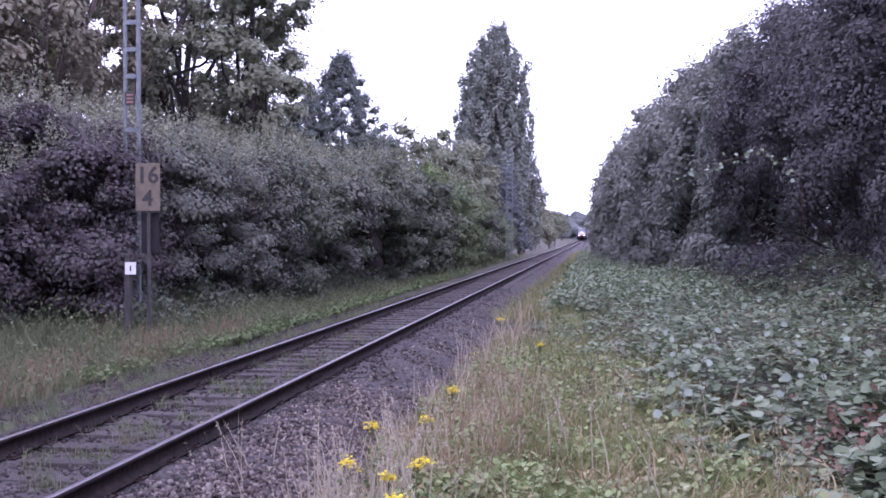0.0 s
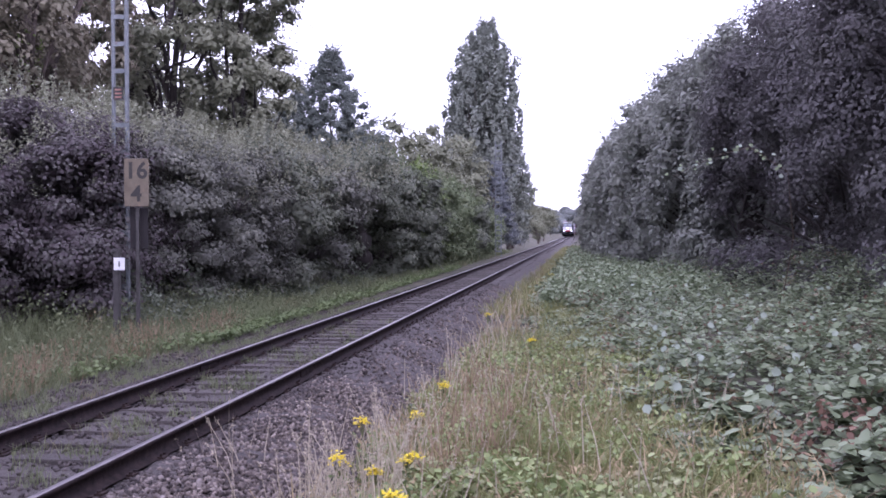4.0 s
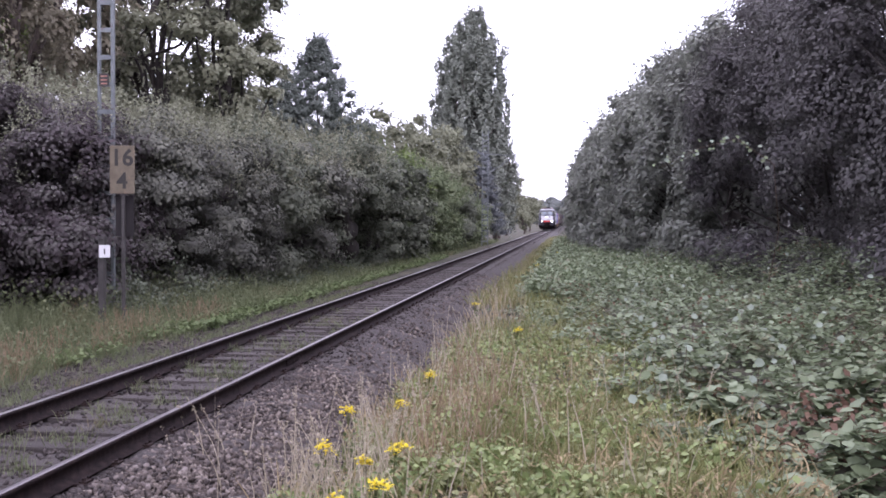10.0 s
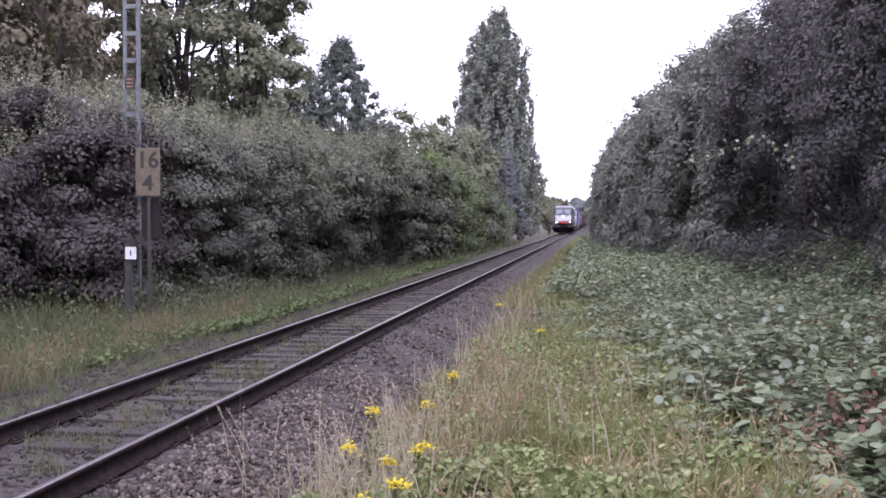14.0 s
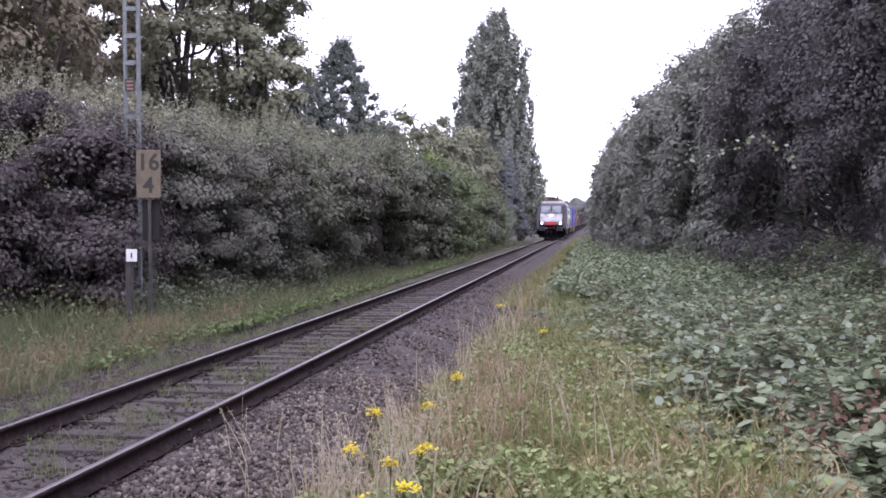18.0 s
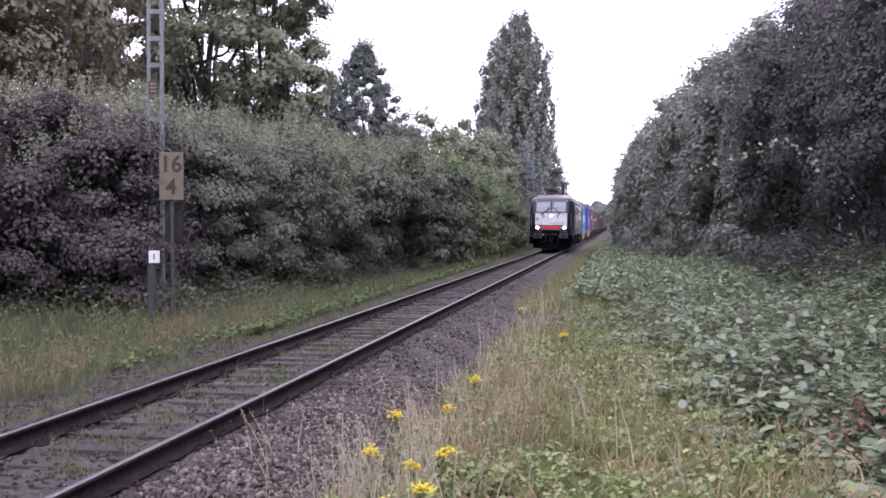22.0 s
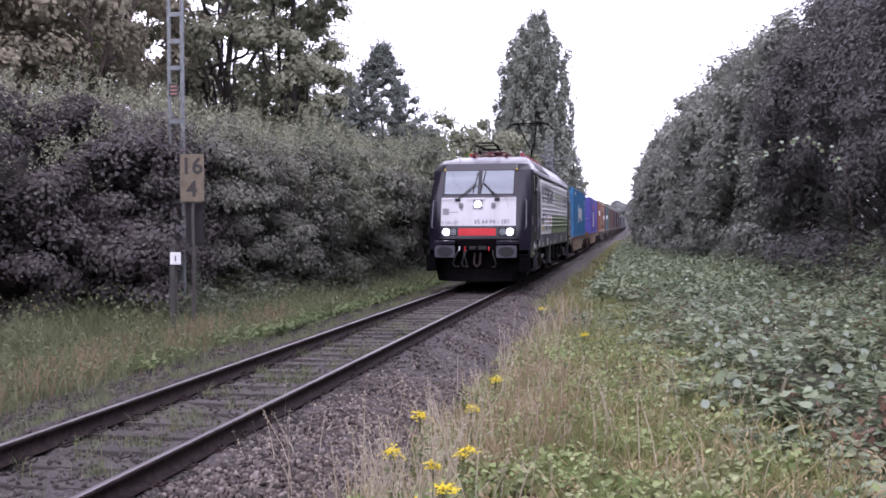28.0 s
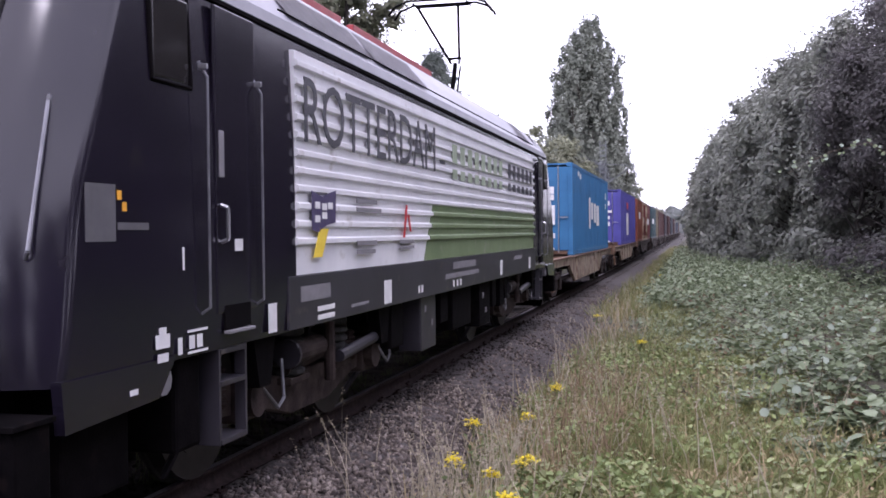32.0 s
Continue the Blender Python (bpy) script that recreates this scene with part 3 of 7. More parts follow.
def build_track():
    bed = build_ballast()
    track = empty("railway_track", pose(XC, 0, 0))
    tagged(track, "single railway track with rusty rails on weathered wooden sleepers", "railway track", kind="structure")
    # the left head is painted brighter to carry the sky's reflection
    link("rail", rail_mesh(-40, 560, "rail_top_glint"), None, track, "rusty steel rail with a worn head brightened for the sky's glint", pose(-0.752, 0, 0))
    link("rail", rail_mesh(-40, 560, "rail_top_dim"), None, track, "rusty steel rail with a worn head dulled where no glint falls", pose(0.752, 0, 0))
    # fishplate joints, one a rail
    for s, y in ((-0.752, 13.9), (0.752, 13.6)):
        fp = boxm(-0.022, 0.022, -0.3, 0.3, -0.125, -0.055, bevel=0.006)
        part("fishplate", fp, M["rail_rust"], track, "", pose(s, y, 0))
    kinds = []
    for k in range(4):
        bm = boxm(-1.3, 1.3, -0.13, 0.13, -0.16, 0, bevel=0.012)
        for v in bm.verts:
            v.co += Vector((RNG.normal() * 0.008, RNG.normal() * 0.006, RNG.normal() * 0.005))
        me = bpy.data.meshes.new("sleeper")
        bm.to_mesh(me)
        bm.free()
        me.materials.append(M["sleeper"])
        kinds.append(me)
    bm = boxm(-0.17, 0.17, -0.075, 0.075, -0.006, 0.016, bevel=0.004)
    for sx in (-0.105, 0.105):
        for sy in (-0.04, 0.04):
            rod(bm, (sx, sy, 0.01), (sx, sy, 0.055), 0.016, 6)
        bx(bm, sx - 0.03, sx + 0.03, -0.06, 0.06, 0.016, 0.034)
    plate = bpy.data.meshes.new("base_plate")
    bm.to_mesh(plate)
    bm.free()
    plate.materials.append(M["rail_rust"])
    for i in range(290):
        y = -4 + 0.63 * i
        s = link("sleeper", kinds[i % 4], None, track, "", pose(RNG.normal() * 0.02, y + RNG.normal() * 0.012, -0.182 + RNG.normal() * 0.004, 0, 0, RNG.normal() * 0.4))
        if 6 < y < 45:
            for sx in (-0.752, 0.752):
                link("base_plate", plate, None, s, "", pose(sx, 0, 0.0))
    # loose stones: single ones in the near bed, the rest joined
    n = 30000
    x = XC + RNG.uniform(-2.85, 2.3, n)
    y = 5 + 33 * RNG.random(n) ** 1.7
    between = abs(x - XC) < 1.3
    on_sleeper = (abs(x - XC) < 0.86) & (abs((y + 4) / 0.63 - np.round((y + 4) / 0.63)) < 0.22)
    keep = ~on_sleeper | (RNG.random(n) < 0.26)
    keep &= ~(between & (RNG.random(n) < 0.12))
    keep &= abs(abs(x - XC) - 0.752) > 0.09
    x, y, bt, osl = x[keep], y[keep], between[keep], on_sleeper[keep]
    z = bed_z(x) + RNG.uniform(-0.012, 0.018, len(x))
    z[osl] = -0.175
    size = 0.017 + 0.024 * RNG.random(len(x)) ** 1.4
    k = 9000
    nx, ny = XC + RNG.uniform(0.86, 2.6, k), 6.3 + 7.5 * RNG.random(k) ** 1.5
    x, y, bt = np.append(x, nx), np.append(y, ny), np.append(bt, np.zeros(k, bool))
    z, size = np.append(z, bed_z(nx) + RNG.uniform(-0.006, 0.014, k)), np.append(size, 0.02 + 0.018 * RNG.random(k))
    k = 7000
    nx, ny = XC - 1.2 - 2.0 * RNG.random(k), 9 + 24 * RNG.random(k) ** 1.3
    x, y, bt = np.append(x, nx), np.append(y, ny), np.append(bt, np.zeros(k, bool))
    z, size = np.append(z, np.maximum(bed_z(nx), land_z(nx, ny)) + RNG.uniform(-0.006, 0.014, k)), np.append(size, 0.022 + 0.026 * RNG.random(k))
    # stones beside the near rail turn dark too: the train's shade put into colour
    bt = bt | ((x > XC) & (x - XC < 0.95 + 0.5 * RNG.random(len(x)) ** 2))
    p = np.stack([x, y, z], 1)
    for sel, mat, lab in ((bt, "stone_dark", "dark oily ballast stones between the rails, darkened for train shade beside them"), (~bt & (p[:, 0] > XC), "stone", "grey crushed ballast stones on the bed's shoulder"), (~bt & (p[:, 0] < XC), "stone_dark", "dark ballast stones on the far shoulder")):
        o = link("loose_ballast", quads("loose_ballast", *stones(p[sel], size[sel])), M[mat])
        tagged(o, lab, "gravel", kind="stuff")
    proto = []
    for k in range(10):
        me = quads("stone", *stones(np.zeros((1, 3)), 0.042))
        me.materials.append(M["stone_loose"])
        proto.append(me)
    for i in range(260):
        px, py = XC + RNG.uniform(0.95, 2.2), 6.6 + 3.2 * RNG.random()
        link("stone", proto[i % 10], None, bed, "", pose(px, py, float(bed_z(px)) + 0.016, *RNG.uniform(0, 360, 3)))


build_ground()
build_track()


# ---- low plants ----
def blades(p, h, w, lean=0.35, bend=0.5):
    """Grass blades: two-step strips that taper and bend over."""
    n = len(p)
    h, w = np.broadcast_to(h, (n,))[:, None], np.broadcast_to(w, (n,))[:, None]
    a = RNG.uniform(0, 2 * math.pi, n)
    side = np.stack([np.cos(a), np.sin(a), 0 * a], 1)
    d = RNG.normal(size=(n, 3)) * lean
    d[:, 2] = 1
    d = unit(d)
    over = d * np.array([1, 1, 0]) * bend
    m = p + d * h * 0.55
    t = p + (d + over) * h - np.array([0, 0, 1]) * h * bend * 0.25 * np.linalg.norm(d[:, :2], axis=1, keepdims=True)
    v = np.stack([p - side * w, p + side * w, m + side * w * 0.8, m - side * w * 0.8, t + side * w * 0.15, t - side * w * 0.15], 1).reshape(-1, 3)
    k = 6 * np.arange(n)[:, None]
    f = np.concatenate([k + np.array([[0, 1, 2, 3]]), k + np.array([[3, 2, 4, 5]])])
    return v, f


def scatter(x0, x1, y0, y1, n, power=1.0, patch=0.0, size=1.0):
    """Ground places, denser near y0 where power is above 1, in patches where patch is above 0."""
    x = RNG.uniform(x0, x1, n)
    y = y0 + (y1 - y0) * RNG.random(n) ** power
    if patch:
        k = hump(x, y, size) + 0.5 * hump(x * 2.3 + 5, y * 2.1, size)
        keep = k > RNG.normal(size=n) * 0.25 + (patch - 0.5) * 2
        x, y = x[keep], y[keep]
    return np.stack([x, y, land_z(x, y)], 1)


def fray(p, mid, spread=0.28, wave=0.55):
    """Thins places out towards +x beyond a wavy border near mid."""
    b = mid + wave * hump(p[:, 0] * 0.7 + 2, p[:, 1] * 1.6, 0.5)
    return p[RNG.random(len(p)) < 1 / (1 + np.exp(np.clip((p[:, 0] - b) / spread, -30, 30)))]


def off_bed(p):
    """Leaves the gravel shoulder bare, with a wavy border."""
    return p[p[:, 0] > -2.0 - 0.015 * (p[:, 1] - 8) + 0.3 * hump(p[:, 0] * 0.4 + 1, p[:, 1], 0.45) + 0.12 * RNG.normal(size=len(p))]


def stuff(name, parts, mat, label, category):
    o = link(name, quads(name, *merge(parts)), M[mat])
    return tagged(o, label, category, kind="stuff")


def spikes(p, h):
    """Seed heads on dry grass: thin stalks with a few short bristles near the tip."""
    v, f = blades(p, h, 0.006, 0.2, 0.3)
    tips = (v.reshape(-1, 6, 3)[:, 4] + v.reshape(-1, 6, 3)[:, 5]) / 2
    mids = (v.reshape(-1, 6, 3)[:, 2] + v.reshape(-1, 6, 3)[:, 3]) / 2
    q = np.repeat(tips, 7, 0) + (np.repeat(mids, 7, 0) - np.repeat(tips, 7, 0)) * RNG.uniform(0, 0.4, (len(tips) * 7, 1)) + RNG.normal(size=(len(tips) * 7, 3)) * 0.008
    return merge([(v, f), leaf_quads(q, 0.035, aspect=0.3)])


def build_low_plants():
    # dry grass strip beside the ballast and thin grass in the bramble edge
    p = np.concatenate([fray(scatter(-2.35, 1.2, 6.5, 12, 6500, 1.2, 0.5, 0.37), -0.9), scatter(-0.6, 1.9, 7, 12.5, 1800, 1.1, 0.55, 0.3), fray(scatter(-2.6, 0.8, 11, 32, 8500, 1.5, 0.48, 0.6), -1.3)])
    q = scatter(-2.3, 1.6, 6.5, 22, 17000, 1.6, 0.35, 1.3)
    low = fray(scatter(-2.3, 2.0, 7.2, 19, 36000, 1.6, 0.4, 0.36), 1.0, 0.2, 0.4)
    p, q, low = off_bed(p), off_bed(q), off_bed(low)
    low[:, 2] += 0.04 + 0.2 * RNG.random(len(low)) ** 1.5
    green = (hump(low[:, 0] + 3, low[:, 1], 0.42) + 0.35 * RNG.normal(size=len(low))) > -0.05
    stuff("fresh_leaves", [leaf_hex(low[green] + np.array([0, 0, 0.03]), 0.032 + 0.05 * RNG.random(int(green.sum())))], "leaf_fresh", "fresh green low leaves in patches", "herbs")
    low = low[~green]
    r = fray(scatter(-1.75, 0.5, 8.6, 15, 1000, 1.1, 0.5, 0.3), -0.6)
    stuff("rust_grass", [blades(r, 0.25 + 0.35 * RNG.random(len(r)), 0.0075), spikes(r[:200], 0.6)], "grass_rust", "light reddish brown dry grass among the green", "grass")
    lit = off_bed(scatter(-2.3, 1.9, 7.2, 16, 9000, 1.5, 0.4, 0.3))
    lit[:, 2] += 0.05 + 0.16 * RNG.random(len(lit))
    stuff("dead_leaves", [leaf_quads(lit, 0.04 + 0.06 * RNG.random(len(lit)), None, 0.0, 0.35, flat=0.3)], "grass_dry", "tan dead leaves and broken stalks among the grass", "dry leaves")
    stuff("low_leaves", [leaf_hex(low, 0.035 + 0.05 * RNG.random(len(low)))], "bramble_pale", "yellowish green low leaves among the dry grass", "herbs")
    stuff("dry_grass", [blades(p[::2], 0.18 + 0.34 * RNG.random(len(p[::2])), 0.0085), blades(scatter(-2.6, 0.6, 28, 130, 2200, 1.4), 0.42, 0.01)], "grass_dry", "dry straw-coloured grass beside the track bed", "grass")
    stuff("green_grass", [blades(q[::2], 0.14 + 0.25 * RNG.random(len(q[::2])), 0.009), blades(fray(scatter(-2.2, 2.4, 7.0, 13, 10000, 1.3, 0.4, 0.35), 0.9, 0.2, 0.4)[::2], 0.24, 0.008), blades(scatter(-1.0, 0.7, 9, 26, 2200, 1.4), 0.4, 0.006), blades(scatter(-2.6, -0.4, 26, 130, 4000, 1.4), 0.5, 0.011)], "grass_green", "green grass between the dry stalks and brambles", "grass")
    s = np.concatenate([fray(scatter(-2.4, 0.8, 6.8, 28, 900, 1.6), -1.2), scatter(-2.3, -1.5, 6.8, 9.8, 190), scatter(-0.5, 1.6, 7.5, 13, 50)])
    s = np.concatenate([off_bed(s), s[:40]])
    tall = np.stack([RNG.uniform(-3.2, -2.0, 16), RNG.uniform(7.0, 9.2, 16)], 1)
    tall = np.column_stack([tall, land_z(tall[:, 0], tall[:, 1])])
    stuff("grass_seed_heads", [spikes(s, 0.45 + 0.4 * RNG.random(len(s))), spikes(tall, 0.7 + 0.4 * RNG.random(16))], "grass_pale", "tall dry grass stalks with feathery seed heads", "grass")
    # far verge
    a = scatter(-11.8, -7.75, 9, 30, 18000, 1.0)
    b = scatter(-10.5, -7.6, 24, 110, 8500, 1.5)
    e = scatter(-8.2, -7.3, 9, 40, 3600, 1.2, 0.5, 0.4)
    stuff("verge_grass", [blades(e, 0.1 + 0.2 * RNG.random(len(e)), 0.006), blades(a, (0.24 + 0.36 * RNG.random(len(a))) * (0.65 + 0.95 * np.clip((-8.0 - a[:, 0]) / 2.6, 0, 1) * (0.6 + 0.6 * RNG.random(len(a)))), 0.007), blades(b, 0.4, 0.014)], "grass_verge", "long green grass on the verge below the hedge", "grass")
    c = np.concatenate([scatter(-9.0, -7.7, 9, 24, 1700, 1.0, 0.5, 0.6), scatter(-10.5, -7.5, 9, 24, 500, 1.0, 0.5, 0.6)])
    stuff("verge_dry_grass", [blades(c, 0.22 + 0.3 * RNG.random(len(c)), 0.005), spikes(c[:260], 0.55)], "grass_rust", "light rusty brown dry grass on the far verge", "grass")
    # brambles at the foot of the hedge, the shade there put into their colour
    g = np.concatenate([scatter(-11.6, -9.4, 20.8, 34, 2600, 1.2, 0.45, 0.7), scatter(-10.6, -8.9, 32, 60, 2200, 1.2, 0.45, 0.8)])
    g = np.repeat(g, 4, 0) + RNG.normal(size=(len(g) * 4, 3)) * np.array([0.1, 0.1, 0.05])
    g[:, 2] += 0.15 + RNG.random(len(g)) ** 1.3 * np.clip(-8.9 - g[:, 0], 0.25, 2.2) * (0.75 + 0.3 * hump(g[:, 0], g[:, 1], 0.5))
    stuff("hedge_bramble", [leaf_quads(g, 0.07 + 0.05 * RNG.random(len(g)), np.tile([0.5, -0.3, 0.3], (len(g), 1)), aspect=0.75)], "bramble_shade", "grey-green bramble leaves darkened for the shade at the hedge foot", "bramble")
    d = np.concatenate([scatter(-8.25, -7.35, 20, 62, 8500, 1.2, 0.2, 0.9), scatter(-8.3, -7.5, 15, 24, 900, 1.2, 0.3, 0.5)])
    d[:, 2] += 0.05 + 0.16 * RNG.random(len(d))
    stuff("verge_herbs", [leaf_quads(d, 0.1 + 0.05 * RNG.random(len(d)), flat=0.5)], "herb", "bright green low herbs along the ballast edge", "herbs")
    e = scatter(-11.2, -7.7, 11, 40, 16000, 1.1, 0.4, 0.9)
    e[:, 2] += 0.05 + (0.3 + 0.75 * np.clip((-8.3 - e[:, 0]) / 2.2, 0, 1) * (1 + 0.3 * hump(e[:, 0], e[:, 1], 0.5))) * RNG.random(len(e))
    stuff("verge_leaves", [leaf_quads(e, 0.045 + 0.05 * RNG.random(len(e)), flat=0.2)], "grass_verge", "dull green weeds on the verge", "weeds")
    # weeds between the rails
    w = np.concatenate([scatter(XC - 0.65, XC + 0.65, 6, 22, 420, 1.3, 0.5, 0.5), scatter(XC - 3.3, XC - 1.0, 7, 34, 1100, 1.2, 0.5, 0.5)])
    w[:, 2] = np.maximum(bed_z(w[:, 0]), -0.5) + 0.01
    w = np.repeat(w, 9, 0) + RNG.normal(size=(len(w) * 9, 3)) * np.array([0.05, 0.05, 0.0])
    stuff("track_weeds", [blades(w, 0.07 + 0.12 * RNG.random(len(w)), 0.004)], "grass_verge", "sparse weeds growing between the rails", "weeds")


def build_bramble():
    """The bramble thicket: arching canes, leaves in threes, pale undersides here and there."""
    n = 62000
    x = -2.3 + 10.4 * RNG.random(n)
    y = 5.0 + 40 * RNG.random(n) ** 1.9
    edge = np.interp(y, [5, 8, 12.5, 16, 32, 60], [2.0, 1.5, -0.1, -0.5, -1.8, -2.1]) + 0.22 * np.sin(y * 0.9) + 0.5 * hump(x * 1.1 + 4, y * 1.3, 0.4)
    strays = (RNG.random(n) < 0.3) & (hump(x, y, 0.3) > 0.15) & (x > edge - 1.7)
    bare = hump(x * 1.2 + 9, y * 0.8, 0.37) + 0.12 * RNG.normal(size=n) < -0.5
    keep = ((x > edge) | strays) & ~bare & (x < 1.2 + 0.42 * y)
    x, y, edge = x[keep], y[keep], edge[keep]
    rise = np.clip((x - edge) / 1.9, 0.15, 1)
    foot = np.clip((x - np.interp(y, [5, 14, 25, 40, 60], [6.0, 5.0, 4.2, 2.6, 0.6])) / 2.0, 0, 1)
    top = land_z(x, y) + rise * (0.48 + 0.2 * hump(x, y, 0.8) + 0.26 * hump(x, y, 0.22)) + 0.8 * foot * (1 + 0.35 * hump(x, y, 0.5))
    p = np.stack([x, y, top - rise * 0.34 * RNG.random(len(x)) ** 1.4], 1)
    n = len(p)
    withered = (((p[:, 0] - 2.4) / 1.5) ** 2 + ((p[:, 1] - 9.4) / 1.2) ** 2 + 0.5 * hump(p[:, 0], p[:, 1], 0.3) < 0.75) & (RNG.random(n) < 0.6)
    patch = p[withered] - np.array([0, 0, 0.04])
    p = p[~withered]
    n = len(p)
    near = p[:, 1] < 18
    far_y = 27 + 70 * RNG.random(9500) ** 1.3
    far_x = np.interp(far_y, [27, 60, 97], [-1.0, -1.2, -1.3]) + 0.3 * hump(far_y, far_y, 1.0) + 4.6 * RNG.random(9500) ** 1.2
    q = np.stack([far_x, far_y, land_z(far_x, far_y) + 0.3 + 0.35 * RNG.random(9500) + 0.15 * hump(far_x, far_y, 0.6)], 1)
    parts = [leaf_quads(np.repeat(q, 3, 0) + RNG.normal(size=(28500, 3)) * 0.12, 0.14, flat=0.5, aspect=0.75)]
    for sel, s in ((p[:, 1] < 11, 0.135), ((p[:, 1] >= 11) & near, 0.098), (~near, 0.1)):
        c = p[sel]
        k = 3
        a = RNG.uniform(0, 2 * math.pi, len(c))
        for j in range(k):
            aa = a + (j - 1) * 1.5
            off = np.stack([np.cos(aa), np.sin(aa), RNG.normal(size=len(c)) * 0.3], 1) * s * 0.62
            parts.append((leaf_hex if c[:, 1].max() < 18.1 else leaf_quads)(c + off, s * (0.6 + 0.9 * RNG.random(len(c)) ** 2), flat=0.68, aspect=0.8, fold=0.14))
    stuff("bramble_leaves", parts, "bramble", "dense grey-green bramble leaves over the bank", "bramble")
    d = p[(RNG.random(n) < 0.34) & (hump(p[:, 0], p[:, 1], 0.34) > 0.3)]
    stuff("withered_leaves", [leaf_quads(d + np.array([0, 0, 0.02]), 0.08, flat=0.2), leaf_quads(np.repeat(patch, 2, 0) + RNG.normal(size=(2 * len(patch), 3)) * 0.05, 0.1, flat=0.25, aspect=0.7, fold=0.2)], "bramble_dry", "brown withered leaves among the brambles", "bramble")
    w = p[(p[:, 1] > 8) & (RNG.random(n) < 0.011) & (p[:, 0] > 1.0) & (p[:, 1] > 9.5)]
    w[:, 2] += 0.09
    stuff("pale_leaves", [leaf_hex(w, 0.11 * (0.6 + 0.6 * RNG.random(len(w))), np.tile([0, -1.0, 0.25], (len(w), 1)), aspect=0.85)], "leaf_white", "bramble leaves turned over with white undersides", "bramble")
    c = p[near & (RNG.random(n) < 0.02)]
    canes = []
    for q in c[:260]:
        e = q + np.array([RNG.normal() * 0.5, RNG.normal() * 0.5, 0.02])
        mid = (q + e) / 2 + np.array([0, 0, 0.14])
        canes.append(tube(np.array([q - [0, 0, 0.15], mid, e - [0, 0, 0.1]]), [0.005, 0.004, 0.003], 4))
    stuff("bramble_canes", canes, "cane", "thin brown arching bramble canes", "bramble")


def ragwort(x, y, h, s, n=1):
    """A yellow-flowered weed: upright stem with leaves and a flat head of small flowers."""
    th = empty("ragwort", pose(x, y, float(land_z(x, y)) - 0.03))
    top = np.array([RNG.normal() * 0.04, RNG.normal() * 0.04, h])
    line = bent((0, 0, 0), top, 6, 0.012)
    twigs = [tube(line, np.linspace(0.006, 0.003, 6), 5)]
    heads = []
    for k in range(9):
        a = k * 2.4
        e = top + np.array([math.cos(a) * s * (0.25 + 0.09 * k), math.sin(a) * s * (0.25 + 0.09 * k), RNG.normal() * 0.012 - 0.004 * k])
        twigs.append(tube(np.array([line[4], (line[4] + e) / 2 + [0, 0, 0.01], e]), [0.003, 0.002, 0.0015], 4))
        q = e + RNG.normal(size=(14, 3)) * np.array([0.02, 0.02, 0.011])
        heads.append(leaf_quads(q, 0.026, flat=0.7, aspect=0.9, fold=0.1))
    stem = link("stem", quads("stem", *twigs[0], smooth=True), M["stem"], th)
    for twig in twigs[1:]:
        link("twig", quads("twig", *twig, smooth=True), M["stem"], stem)
    for k, head in enumerate(heads):
        link("flower_head", quads("flower_head", *head), M["petal"], th, "bright yellow flat flower head" if k == 0 else "")
    t = RNG.uniform(0.1, 0.85, 26)[:, None]
    q = line[0] + (line[-1] - line[0]) * t + RNG.normal(size=(26, 3)) * np.array([0.05, 0.05, 0.015])
    link("leaves", quads("leaves", *leaf_quads(q, 0.08, aspect=0.4, flat=0.2)), M["herb"], th)
    tagged(th, "ragwort with yellow flowers among dry grass", "wildflower", "yellow wildflowers")
    SWAY.append((th, th.matrix_basis.copy(), len(SWAY) * 1.7, 3.2))


def bramble_sprig(x, y, h):
    """An upright bramble shoot whose turned leaves show their white undersides."""
    th = empty("bramble_sprig", pose(x, y, float(land_z(x, y))))
    line = bent((0, 0, 0), (RNG.normal() * 0.12, RNG.normal() * 0.1, h), 6, 0.02)
    link("cane", quads("cane", *tube(line, np.linspace(0.006, 0.003, 6), 5), smooth=True), M["cane"], th)
    for k in range(6):
        q = line[2 + k // 2] + RNG.normal(size=3) * np.array([0.1, 0.05, 0.05]) + np.array([0, 0, 0.02 * k])
        v, f = leaf_hex(q[None], 0.1 * (0.7 + 0.5 * RNG.random()), np.array([[RNG.normal() * 0.3, -1.0, 0.25]]), aspect=0.85)
        link("leaf", quads("leaf", v, f), M["leaf_white" if k % 2 else "bramble"], th)
    tagged(th, "bramble shoot with white turned-over leaves", "bramble shoot", "bramble shoots swaying in the wind")
    SWAY.append((th, th.matrix_basis.copy(), len(SWAY) * 2.3, 6.0))


SWAY = []           # (thing, its pose at rest, phase, degrees)
build_low_plants()
build_bramble()
for k in range(22):
    sy = 10.5 + 16 * (k / 22) ** 1.1
    bramble_sprig(0.9 + (0.24 * sy - 1.0) * ((k * 0.618) % 1.0), sy, 0.62 + 0.2 * ((k * 0.37) % 1.0))
for fx, fy, fz, fs in ((-1.31, 7.69, 0.12, 0.085), (-1.9, 8.95, 0.15, 0.07), (-1.83, 7.61, 0.12, 0.07), (-1.27, 6.54, 0.13, 0.075), (-1.46, 7.19, 0.12, 0.045),
                       (-1.41, 6.29, 0.1, 0.05), (-1.51, 11.11, 0.15, 0.06), (-0.8, 15.92, 0.16, 0.06), (-1.87, 20.78, 0.15, 0.08), (-1.55, 9.6, 0.1, 0.05), (-1.2, 36, 0.3, 0.12), (-0.7, 50, 0.3, 0.12)):
    ragwort(fx, fy, fz - float(land_z(fx, fy)) + 0.03, fs)

